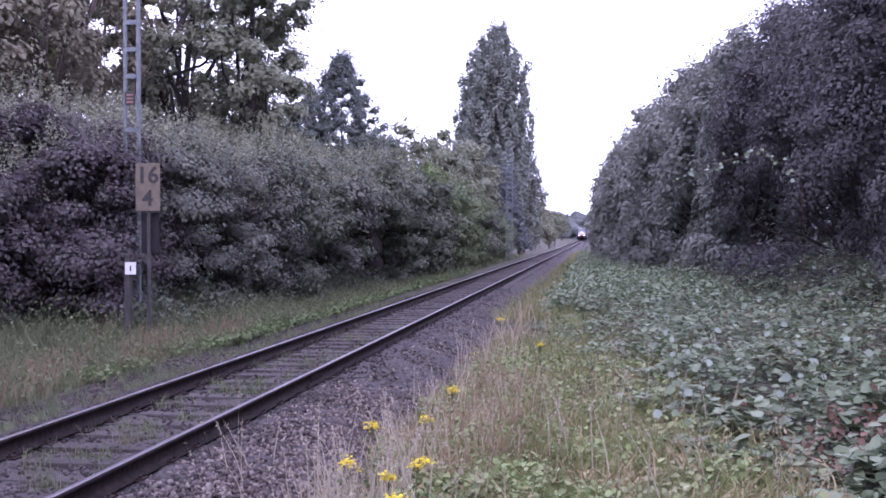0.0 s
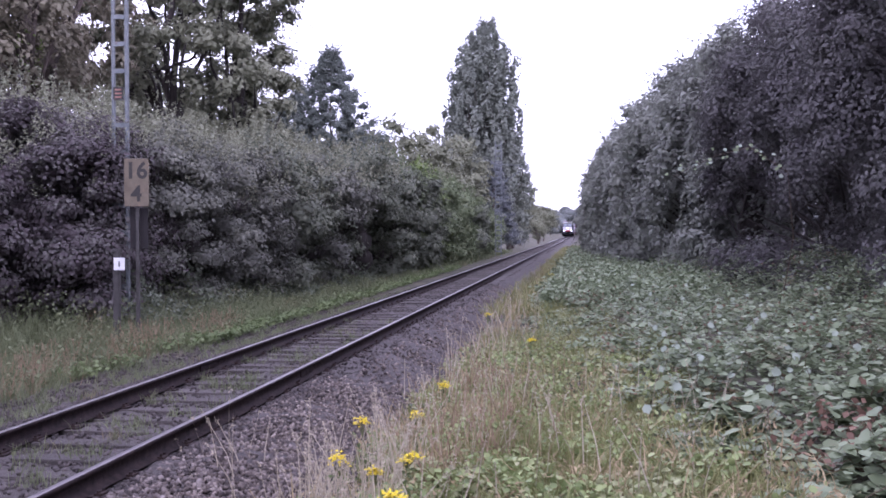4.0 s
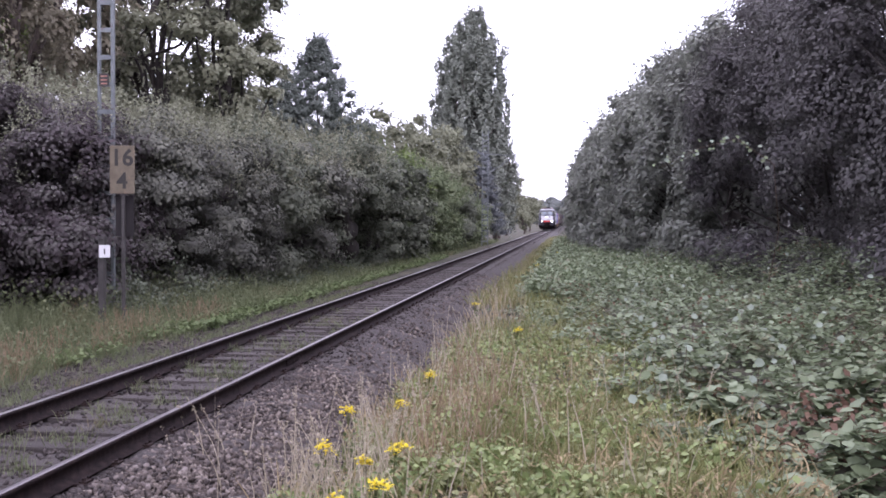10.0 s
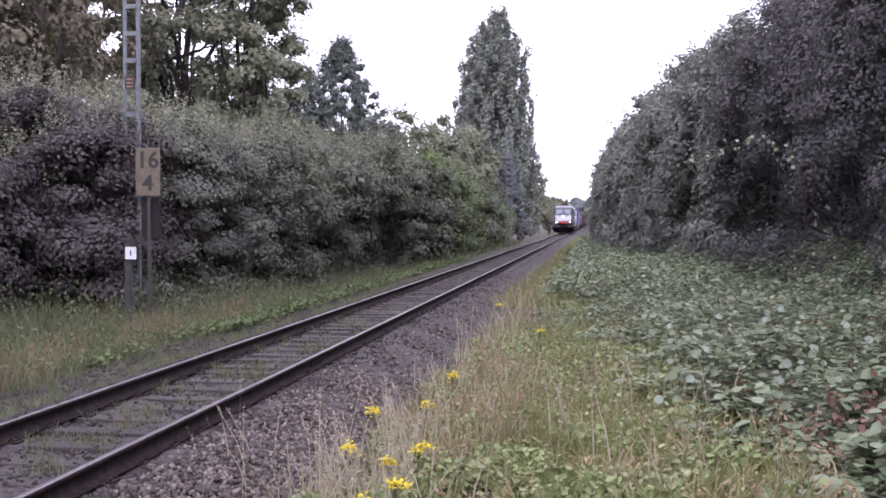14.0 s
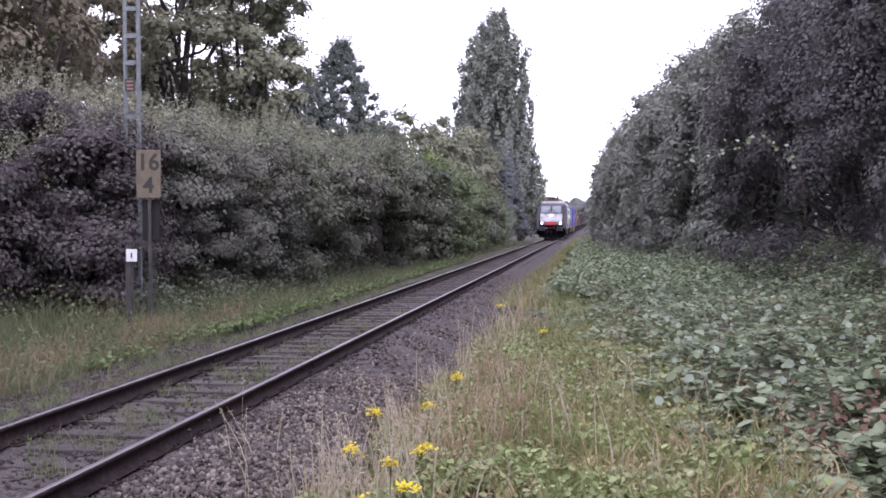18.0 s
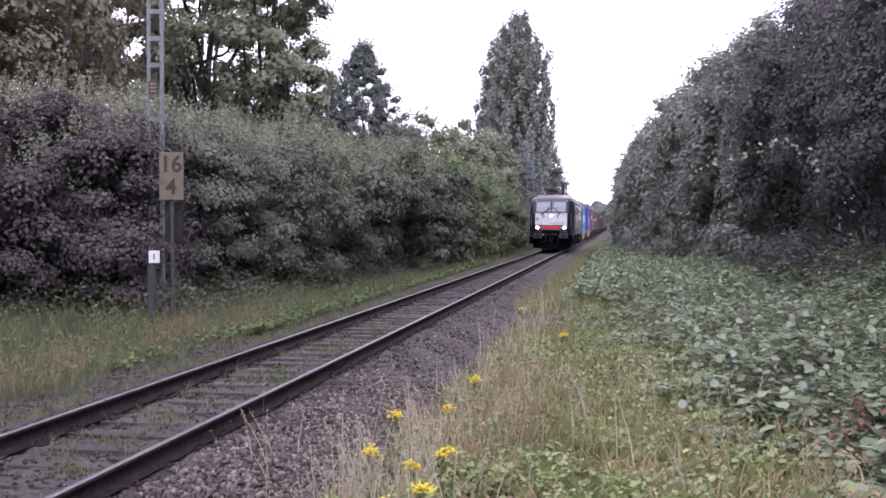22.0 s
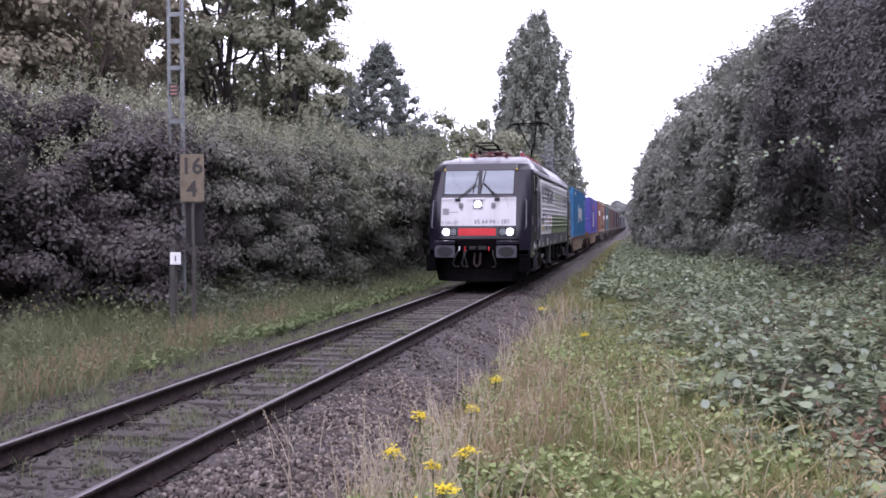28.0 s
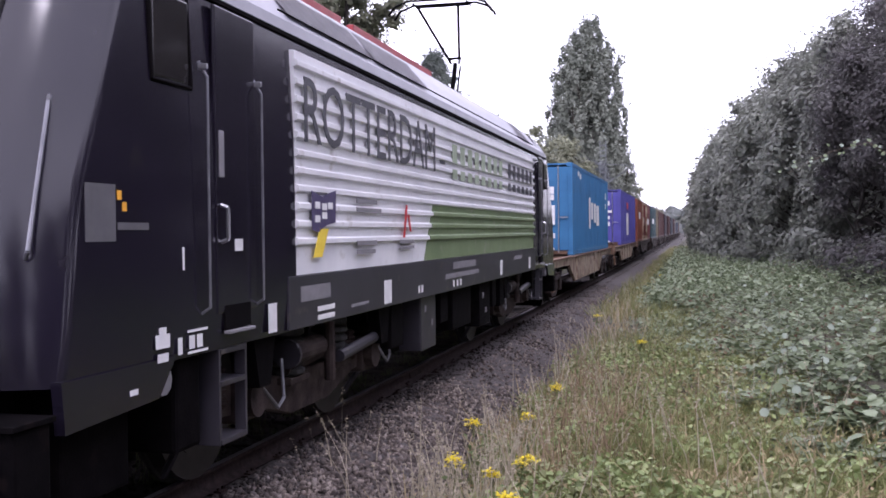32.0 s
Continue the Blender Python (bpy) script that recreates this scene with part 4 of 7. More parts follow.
# ---- hedge, trees and shrubs ----
def shrub(x, y, rx, ry, h, mat, label, per=210, lumps=34, leaf=0.13, shoots=60, tips=0, tip_mat="hedge_green", face=(1, -0.5), hollow=None, core=0.8):
    """A hedge shrub: boughs in uneven layers over its outside, wood, leaves and dark shade lumps within."""
    base = (x, y, float(land_z(x, y)))
    L = shell_lumps(lumps, rx, ry, 0.1, h - 0.4, face, 0.75, 0.28)
    L[:, 2] += 0.12 * np.sin(L[:, 1] * 2.1 + x)
    if hollow:
        # the lower boughs stand back here and leave a dark cave
        y0, y1, top, back = hollow
        k = (L[:, 1] + y > y0) & (L[:, 1] + y < y1) & (L[:, 2] < top)
        L[k, 0] -= back
    r = 0.42 + 0.5 * RNG.random(len(L)) ** 1.4
    rad = np.stack([r, r * 1.15, r * RNG.uniform(0.45, 0.8, len(L))], 1)
    th = woody("shrub", base, h, L, rad, per, leaf, mat, label, "shrub", 0.035, 3, "hedge shrubs along the line", aspect=0.72, droop=0.22, shoots=shoots, rise=0.35, tips=tips, tip_mat=tip_mat, bark="bark_dark", limbs_to=8)
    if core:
        # dark lumps put the shade of the inside into solid shapes
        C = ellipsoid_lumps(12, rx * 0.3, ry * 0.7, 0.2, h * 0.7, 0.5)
        link("inner_growth", quads("inner_growth", *hearts(C, np.full((12, 3), min(0.65, rx * 0.3)), 1.0, 3)), M["bark_dark"], th, "solid dark lumps standing in for the shaded inside of the shrub")
    return th


def build_hedge():
    # (x, y, half width across, half length along, height, leaves)
    rows = ((-14.6, 17.5, 2.3, 2.6, 5.5, "hedge_plum_shade"), (-13.6, 21.0, 2.1, 2.4, 5.5, "hedge_plum_shade"), (-12.8, 24.0, 2.0, 2.3, 5.4, "hedge_plum_shade"), (-12.0, 27.3, 2.0, 2.4, 5.3, "hedge_mixed"),
            (-11.4, 31.0, 2.0, 2.6, 5.4, "hedge_mixed"), (-11.0, 35.0, 2.0, 2.7, 5.6, "hedge_green"), (-10.7, 39.5, 2.0, 3.0, 5.7, "hedge_mixed"), (-10.5, 44.5, 2.1, 3.2, 5.9, "hedge_green"),
            (-10.3, 50.0, 2.1, 3.5, 6.0, "hedge_green"), (-10.2, 56.0, 2.2, 3.8, 6.0, "hedge_green"), (-10.0, 63.0, 2.2, 4.2, 5.8, "hedge_light"), (-10.0, 71.0, 2.2, 4.6, 5.6, "hedge_light"),
            (-10.0, 80.0, 2.2, 5.0, 5.2, "hedge_green"), (-10.2, 92.0, 2.4, 6.5, 4.6, "hedge_light"))
    for x, y, rx, ry, h, mat in rows:
        lab = {"hedge_plum_shade": "dense shrub of the railway hedge tinted with dark purple shade", "hedge_mixed": "dense shrub of the railway hedge with plum shade tones and green leaves", "hedge_green": "dense dull green shrub of the railway hedge", "hedge_light": "dense yellowish green shrub of the railway hedge"}[mat]
        near = y < 34
        shrub(x, y, rx, ry, h, mat, lab, per=820 if near else 440 if y < 48 else 240, lumps=62 if y < 48 else 66, leaf=0.096 if near else 0.135 if y < 48 else 0.2, shoots=150 if y < 48 else 80,
              tips=260 if y < 48 else 80, tip_mat="hedge_tips_lit" if y < 48 else "hedge_light", hollow=(38.2, 44.5, 2.9, 1.3) if 36 < y < 46 else None)
    shrub(-10.98, 21.3, 0.85, 0.8, 4.4, "hedge_plum_shade", "shrub at the hedge edge tinted with purple shade", per=900, lumps=38, leaf=0.088, shoots=90, tips=60, tip_mat="hedge_tips_lit")
    shrub(-10.5, 60.5, 1.7, 2.4, 6.7, "hedge_bright", "bright green shrub rising over the hedge", per=170, lumps=34, leaf=0.17, shoots=120)
    for x, y, h in ((-17.3, 19.0, 5.2), (-16.3, 23.0, 5.2), (-15.2, 27.0, 5.2), (-14.4, 31.5, 5.2), (-13.9, 36.5, 5.4)):
        shrub(x, y, 1.9, 2.6, h, "hedge_plum_shade", "dark shrub inside the railway hedge", per=60, lumps=44, leaf=0.2, shoots=0, face=(0, 0))
    for x, y in ((-19.2, 24.5), (-18.0, 29.5), (-16.6, 34.5), (-15.4, 40.0)):
        shrub(x, y, 2.2, 3.0, 6.7, "tree_green", "tall grey-green brush behind the railway hedge", per=130, lumps=50, leaf=0.18, shoots=90, tips=150, tip_mat="hedge_tips_lit")
    # unseen shrubs added beside and behind the camera to darken reflections
    for k in range(6):
        shrub(-14.4 - 0.1 * k, 11.5 - 7.5 * k, 2.3, 4.2, 4.9, "hedge_plum_shade", "unseen shrub added to carry the railway hedge past the camera", per=40, lumps=40, leaf=0.32, shoots=0)


def build_left_trees():
    def ivy(th, r, z0, z1, n):
        a, z = RNG.uniform(0, 2 * math.pi, n), RNG.uniform(z0, z1, n)
        d = np.stack([np.cos(a), np.sin(a), 0 * a], 1)
        link("ivy", quads("ivy", *leaf_quads(d * (r + 0.14 * RNG.random((n, 1))) + np.stack([0 * a, 0 * a, z], 1), 0.17, d)), M["hedge_bright"], th, "light green ivy on the trunk")

    def broad(x, y, h, z0, rx, mat, label, lumps, per, leaf, trunk, lump_r=0.9, power=0.4, bark="bark", lean=(0, 0)):
        L = ellipsoid_lumps(lumps, rx, rx, z0, h, power)
        r = lump_r * (0.6 + 0.6 * RNG.random(lumps))
        return woody("tree", (x, y, float(land_z(x, y))), h, L, np.stack([r, r, r * 0.7], 1), per, leaf, mat, label, "tree", trunk, 1, "trees behind the hedge", shoots=lumps * 2, rise=0.0, bark=bark, lean=lean, bare=0.2)
    broad(-24.5, 40.5, 16, 4.5, 4.2, "tree_brown", "tall broadleaf tree deep behind the hedge", 80, 170, 0.22, 0.3)
    ivy_tree = broad(-19.8, 34.9, 18, 6.6, 4.8, "tree_brown", "tall broadleaf tree with a thick ivy-clad trunk", 104, 240, 0.2, 0.4)
    ivy(ivy_tree, 0.38, 3.0, 9.4, 620)
    broad(-23.5, 33.0, 15, 3.5, 4.5, "tree_brown", "broadleaf tree with a wide brownish green crown", 90, 240, 0.2, 0.42)
    leaning = broad(-18.2, 44.5, 18, 5.5, 4.6, "tree_green", "old broadleaf tree with dark leaning limbs", 100, 230, 0.2, 0.34, 0.9, bark="bark_dark")
    limb = [((-2.6, -1.5, 0), (-2.1, -1.6, 4.0), (-1.6, -1.9, 7.6), (-0.9, -2.0, 9.0), (0.1, -2.0, 10.3), (0.6, -1.8, 12.0), (0.5, -1.5, 15.0)), ((-0.9, -2.0, 9.0), (0.2, -2.1, 9.2), (1.4, -2.1, 9.5), (2.4, -2.0, 10.4)), ((0.1, -2.0, 10.3), (1.3, -2.0, 11.4), (2.2, -1.9, 13.5))]
    for pts, r in zip(limb, (0.27, 0.12, 0.14)):
        pts = np.array(pts)
        t = np.linspace(0, len(pts) - 1, 4 * len(pts))
        line = np.stack([np.interp(t, np.arange(len(pts)), pts[:, j]) for j in range(3)], 1) + RNG.normal(size=(len(t), 3)) * 0.04
        link("limb", quads("limb", *tube(line, np.linspace(r, r * 0.35, len(t)), 8), smooth=True), M["bark_dark"], leaning, "thick dark leaning limb")
    broad(-14.6, 43.0, 17, 4.0, 2.5, "tree_green", "broadleaf tree with an upright dark trunk", 84, 220, 0.19, 0.34, 0.75, bark="bark_dark")
    for x, y, h in ((-29, 43, 13.0), (-25.5, 46, 13.0), (-22.5, 50, 12.0), (-19.5, 52, 10.5), (-17.2, 55, 9.5)):
        broad(x, y, h, 1.5, 2.6, "tree_green", "bushy green tree filling the gap behind the hedge", 62, 130, 0.27, 0.16)
    broad(-16.5, 58.0, 10.4, 2.5, 2.3, "conifer", "dark green tree behind the hedge", 54, 190, 0.2, 0.2)
    for x, y, h in ((-16.0, 70, 9.8), (-17.5, 78, 10.6), (-14.8, 80, 10.9), (-12.6, 84, 10.6), (-12.0, 95, 11.2)):
        broad(x, y, h, 1.5, 3.2, "tree_green", "rounded dull green tree behind the hedge", 62, 120, 0.3, 0.18)
    # dark evergreen: whorls of drooping boughs, wide and feathery
    L, R = [], []
    for k in range(250):
        z = 1.5 + 10.9 * (k / 249) ** 0.95
        reach = min(4.4, 0.74 * (12.7 - z) ** 0.95)
        r = reach * math.sqrt(RNG.uniform(0.15, 1.0))
        a = k * 2.4
        L.append((r * math.cos(a), r * math.sin(a), z - 0.18 * r))
        R.append((0.26 + 0.07 * reach, 0.26 + 0.07 * reach, 0.2 + 0.03 * reach))
    for dx, z in ((-1.75, 10.4), (-1.6, 9.8), (-1.9, 9.2)):
        L.append((dx, -0.3, z))
        R.append((0.4, 0.4, 0.45))
    woody("conifer_tree", (-14.5, 58.0, -0.4), 12.2, L, R, 130, 0.15, "conifer", "dark feathery pointed evergreen tree", "tree", 0.16, 1, shoots=1100, rise=0.3)
    # poplars: steep columns of leaves, a narrow ragged top
    for x, y, h, r, cols in ((-10.7, 110, 25.2, 3.1, 46), (-13.9, 112, 16.8, 1.9, 16), (-8.6, 118, 14.5, 1.9, 14)):
        L, R = [], []
        for k in range(cols):
            a, q = k * 2.4, math.sqrt((k + 0.5) / cols)
            top = h * (1 - 0.05 * RNG.random() - 0.3 * q ** 2.4 * RNG.uniform(0.55, 1.0))
            z = 1.5
            while z < top:
                u = z / h
                w = r * q * (0.95 + 0.25 * math.sin(math.pi * u)) * min(1, 0.45 + (1.06 - u) * 2.4)
                L.append((w * math.cos(a + 0.1 * z) + RNG.normal() * 0.15, w * math.sin(a + 0.1 * z) + RNG.normal() * 0.15, z))
                R.append((0.55, 0.55, 1.25) if u < 0.88 else (0.5, 0.5, 0.9))
                z += 1.75 * RNG.uniform(0.8, 1.2)
        woody("poplar", (x, y, -0.4), h, L, R, 110, 0.28, "tree_grey", "tall slender grey-green poplar", "tree", 0.35, 1, shoots=cols * 6, rise=1.9)
    # bluish spruce by the distant mast
    L = []
    for k in range(60):
        z = 1 + 7.6 * k / 60
        r = 2.3 * (1 - (z - 1) / 8.8)
        L.append((r * math.cos(k * 2.4), r * math.sin(k * 2.4), z))
    woody("spruce", (-8.7, 98, -0.4), 9, L, [(0.7, 0.7, 0.35)] * 60, 130, 0.2, "spruce_blue", "bluish grey spruce beside the line", "tree", 0.16, 1, shoots=60)
    for x, y, h in ((-8.9, 128, 9.6), (-9.4, 150, 8.0), (-8.0, 175, 7.0), (-8.5, 210, 8.0)):
        broad(x, y, h, 0.8, 2.9, "tree_green", "rounded dark green tree beside the line", 34, 130, 0.3, 0.18)


def build_right_trees():
    # (x, y, height, half width): one closed front of overhanging thorn trees
    rows = ((10.3, 14.0, 11.0, 2.9), (9.6, 17.5, 11.2, 3.0), (9.1, 21.5, 11.2, 3.1), (8.6, 25.5, 10.9, 3.1), (7.9, 30.0, 10.4, 3.1), (7.3, 34.5, 10.0, 3.1), (6.7, 39.0, 10.0, 3.1), (6.0, 43.5, 10.0, 3.1),
            (5.3, 48.5, 10.2, 3.1), (4.7, 53.5, 9.9, 3.1), (4.1, 59.0, 9.6, 3.1), (3.6, 65.0, 9.2, 3.1), (3.2, 71.5, 8.7, 3.0), (2.9, 79.0, 8.0, 3.0), (2.9, 88.0, 8.0, 3.0))
    for x, y, h, r in rows:
        near = y < 37
        # hanging boughs: each a chain of leafy masses that falls outwards, with dark gaps between
        A = shell_lumps(20, r * 0.92, r * 0.95, 1.8, h - 0.4, (-1, -0.75), 0.35, 0.35)
        A = A[A[:, 2] > 1.6]
        L, rad = [], []
        for q in A:
            away = q[:2] / max(0.3, math.hypot(q[0], q[1]))
            big = RNG.uniform(0.75, 1.25)
            for k in range(int(RNG.integers(3, 6))):
                z = q[2] - 0.62 * k * big
                if z > 0.3:
                    L.append((q[0] + away[0] * 0.2 * k + RNG.normal() * 0.16, q[1] + away[1] * 0.2 * k + RNG.normal() * 0.16, z))
                    w = big * (0.82 - 0.1 * k) * RNG.uniform(0.8, 1.15)
                    rad.append((w, w, w * RNG.uniform(0.75, 1.15)))
        for q in shell_lumps(20, r * 0.95, r, 3.0, h - 0.5, (-1, -0.75), 0.35, 0.2):
            L.append(tuple(q))
            w = RNG.uniform(0.5, 0.85)
            rad.append((w, w, w * 0.85))
        for k in range(9):
            a = RNG.uniform(2.2, 5.2)
            L.append((math.cos(a) * r * 0.95, math.sin(a) * r * 0.9, RNG.uniform(0.4, 1.5)))
            rad.append((0.7, 0.7, 0.6))
        # farther trees take the paler leaf copy, which imitates haze
        th = woody("thorn_tree", (x, y, float(land_z(x, y))), h, L, rad, 800 if near else 240, 0.094 if near else 0.175 if y < 55 else 0.21, "thorn" if near else "thorn_far_pale", "dense dark thorn tree hanging over the brambles", "tree", 0.11, 3, "thorn trees along the bank", aspect=0.72, droop=0.45, shoots=150, rise=0.15, bark="bark_dark", bare=0.04, inside=0.26)
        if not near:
            # bark-dark lumps in place of the deep shade between boughs
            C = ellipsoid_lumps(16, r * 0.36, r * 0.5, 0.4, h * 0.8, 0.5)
            link("inner_growth", quads("inner_growth", *hearts(C, np.full((16, 3), 0.7), 1.0, 3)), M["bark_dark"], th, "solid dark lumps standing in for the shaded inside of the tree")
    # unseen trees added right of the camera to block low sky in reflections
    for k in range(5):
        y = 8.0 - 8 * k
        L = ellipsoid_lumps(44, 3.0, 4.2, 0.3, 10, 0.33)
        woody("thorn_tree", (10.8, y, float(land_z(10.8, y))), 10, L, 1.0, 100, 0.5, "thorn", "unseen dense thorn tree added beside the camera", "tree", 0.16, 2, "thorn trees along the bank")
    # unseen thicket added behind the camera, so the locomotive mirrors less sky
    for x, y, h in ((3.2, -7.5, 7.5), (-0.8, -10.5, 8.0), (6.8, -6.5, 8.5), (-9.5, -13, 8.0)):
        L = ellipsoid_lumps(40, 2.3, 2.3, 0.3, h, 0.33)
        woody("thorn_tree", (x, y, float(land_z(x, y))), h, L, 0.9, 90, 0.45, "thorn", "unseen dense thorn tree added behind the camera", "tree", 0.14, 2, "thorn trees along the bank")
    # unseen trees added far behind the camera, closing off the low sky
    for x, y, h in ((-9, -46, 11), (-2.5, -50, 12), (4, -47, 11)):
        L = ellipsoid_lumps(50, 4, 3, 0.3, h, 0.33)
        woody("tree", (x, y, 0), h, L, 1.2, 110, 0.5, "tree_green", "unseen broad green tree added to close the line behind the camera", "tree", 0.2, 1)
    for x, y in ((12.6, 19), (12.8, 25), (12.4, 31), (11.8, 37.5), (10.8, 45)):
        L = ellipsoid_lumps(34, 1.9, 3.4, 0.2, 5.5, 0.33)
        woody("shrub", (x, y, float(land_z(x, y))), 5.5, L, 0.85, 70, 0.26, "thorn", "low dark thorn shrub under the trees", "shrub", 0.07, 2)
    for x, y, h in ((14.5, 24, 12), (11.8, 36, 10.3), (10.7, 44, 9.6), (9.3, 52, 9.2)):
        L = ellipsoid_lumps(40, 3.6, 5, 0.5, h, 0.4)
        woody("thorn_tree", (x, y, 0), h, L, 1.2, 160, 0.24, "thorn", "tall dark thorn tree behind the bank", "tree", 0.2, 1)


def build_distance():
    """Wooded hill that closes the view down the line, and the woods round the place."""
    n = 900
    x = RNG.uniform(-260, 260, n)
    k = RNG.random(n)
    c = np.stack([x, 560 + 100 * k, 1.5 + 12.5 * k + 1.2 * np.sin(x * 0.03) + 0.8 * np.sin(x * 0.11 + 1)], 1)
    w = 2.6 + 2.2 * RNG.random(n)
    q, dd = crown_points(c, w * 1.02, 10, 0.85)
    stuff("distant_woods", [hearts(c, np.stack([w, w, w * 0.9], 1), 1.0, 3), leaf_quads(q, 1.1, dd)], "far_wood_haze", "grey-green woods on a far low hill, haze put into the colour", "woods")
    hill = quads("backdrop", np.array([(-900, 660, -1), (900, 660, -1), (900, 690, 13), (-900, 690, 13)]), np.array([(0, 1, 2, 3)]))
    tagged(link("backdrop", hill, M["far_wood_haze"]), "far grey-green hillside", "hillside", kind="structure")
    for x, y, h in ((3.0, 128, 8.0), (4.5, 160, 8.0), (5.0, 205, 8.0), (-12, 260, 8.0), (7, 270, 8.0), (-14, 420, 10), (9, 430, 10), (-16, 330, 9)):
        L = ellipsoid_lumps(26, 3.0, 3.6, 0.6, h, 0.4)
        # beyond 250 m the trees take the leaf colour with painted haze
        woody("tree", (x, y, 0), h, L, 1.15, 220, 0.36, "tree_green" if y < 250 else "far_wood_haze", "distant green tree beside the line", "tree", 0.2, 1)


def hanging_shoot():
    """A long bramble shoot that climbs the thorn trees and hangs out with white turned leaves."""
    th = empty("bramble_shoot", pose(4.6, 25.4, float(land_z(4.6, 25.4)) - 0.05))
    line = np.array([(0, 0, 0), (0.25, -0.3, 1.9), (0.0, -0.9, 3.4), (-0.9, -1.3, 3.95), (-1.7, -1.4, 3.75), (-2.6, -1.45, 3.3)])
    t = np.linspace(0, 5, 26)
    pts = np.stack([np.interp(t, np.arange(6), line[:, k]) for k in range(3)], 1)
    link("cane", quads("cane", *tube(pts, np.linspace(0.012, 0.003, 26), 5), smooth=True), M["cane"], th)
    for k in range(30):
        s = 2.2 + 2.8 * k / 29
        q = np.array([np.interp(s, np.arange(6), line[:, j]) for j in range(3)]) + RNG.normal(size=3) * np.array([0.08, 0.05, 0.07])
        v, f = leaf_hex(q[None], 0.1 * (0.7 + 0.5 * RNG.random()), np.array([[RNG.normal() * 0.3, -1.0, 0.3]]), aspect=0.85)
        link("leaf", quads("leaf", v, f), M["leaf_white" if k % 3 == 0 else "bramble"], th)
    tagged(th, "long bramble shoot with white-backed leaves hanging from the trees", "bramble shoot")


build_hedge()
build_left_trees()
build_right_trees()
build_distance()
hanging_shoot()

# ---- signs and masts beside the line ----
def bearing(deg, x):
    """A place at the offset x whose bearing from the camera is deg to the left of the line."""
    return x, -x / math.tan(radians(deg))


def hectometre_post():
    x, y = -9.1, 20.2
    th = empty("distance_post", pose(x, y, -0.5))
    part("post", boxm(-0.033, 0.033, -0.045, 0.03, 0, 3.5, bevel=0.008), M["post_dark"], th, "dark weathered square post")
    # added dark sheet: the shaded hedge behind the post as a solid
    part("back_board", boxm(-0.18, 0.2, 0.034, 0.055, 1.95, 2.79, bevel=0.01), M["shade_sheet"], th, "dark sheet standing in for the shade behind the post")
    part("sign_board", boxm(-0.255, 0.255, -0.085, -0.055, 2.82, 3.8, bevel=0.012), M["sign_tan"], th, "weathered tan distance board")
    for words, z, s in (("16", 3.54, 0.47), ("4", 3.07, 0.45)):
        me = text_mesh(words, s, 0.002, 0.011)
        link("numeral", me, M["ink"], th, "", pose(0.0, -0.088, z, 90, 0, 0))
    tagged(th, "tan railway distance board on a dark post in long grass", "sign")
    th.rotation_euler = (0, 0, radians(6))


def small_post():
    x, y = bearing(25.33, -9.35)
    th = empty("marker_post", pose(x, y, -0.5))
    part("post", boxm(-0.06, 0.06, -0.06, 0.06, 0, 1.9, bevel=0.01), M["post_dark"], th)
    part("cap", boxm(-0.075, 0.075, -0.075, 0.075, 1.9, 1.96, bevel=0.008), M["post_dark"], th)
    part("plate", boxm(-0.03, 0.2, -0.085, -0.063, 1.53, 1.78, bevel=0.004), M["white_paint"], th, "small white marker plate")
    part("mark", boxm(0.075, 0.1, -0.09, -0.0855, 1.6, 1.71), M["ink"], th)
    tagged(th, "dark wooden marker post with a small white plate", "post")


def lattice_mast(x, y, h, w, step, name, label, number=True):
    th = empty(name, pose(x, y, -0.5))
    for s in (-w / 2, w / 2):
        k = 0.03 if s > 0 else 0.024
        part("leg", prism([(s - k, -0.006), (s + k, -0.006), (s + k, 0.09), (s + k - 0.012, 0.09), (s + k - 0.012, 0.006), (s - k + 0.012, 0.006), (s - k + 0.012, 0.09), (s - k, 0.09)], 0, h, 2), M["zinc"], th)
    z = 0.46
    while z < h:
        part("batten", boxm(-w / 2 + 0.02, w / 2 - 0.02, -0.02, -0.0065, z, z + 0.1), M["zinc"], th)
        z += step
    part("concrete_foot", boxm(-0.45, 0.45, -0.35, 0.4, -0.3, 0.02, bevel=0.03), M["stone"], th)
    tagged(th, label, "mast")
    return th


hectometre_post()
small_post()
mast_x, mast_y = bearing(25.15, -10.1)
near_mast = lattice_mast(mast_x, mast_y, 10.6, 0.31, 0.59, "catenary_mast", "grey steel ladder-like catenary mast behind the hedge edge")
part("number_plate", boxm(-0.13, 0.1, -0.034, -0.022, 5.2, 5.47, bevel=0.004), M["ink"], near_mast, "dark plate with faded red marks")
for bz in (5.23, 5.31, 5.39):
    part("mark", boxm(-0.09, 0.06, -0.039, -0.0345, bz, bz + 0.035), material("faded_red", [(0.22, 0.1, 0.075), (0.32, 0.17, 0.13)], 0.7), near_mast)
far_x, far_y = bearing(4.78, -7.35)
far_mast = lattice_mast(far_x, far_y, 9.9, 0.5, 0.45, "catenary_mast", "distant steel lattice catenary mast with a bracket arm")
part("bracket_arm", rods([((0.2, 0, 6.2), (2.4, 0, 7.7)), ((0.2, 0, 7.9), (2.5, 0, 7.75)), ((2.4, 0, 7.7), (2.6, 0, 7.1))], 0.035, 6), M["zinc"], far_mast)
part("insulator", rods([((0.5, 0, 6.4), (0.85, 0, 6.64))], 0.07, 8), M["zinc"], far_mast)
M["mark_far"] = material("mark_far", [(0.42, 0.42, 0.44), (0.52, 0.52, 0.54)], 0.6, scale=3)
# white board far down the line
board = empty("signal_board", pose(-1.3, 300, -0.4))
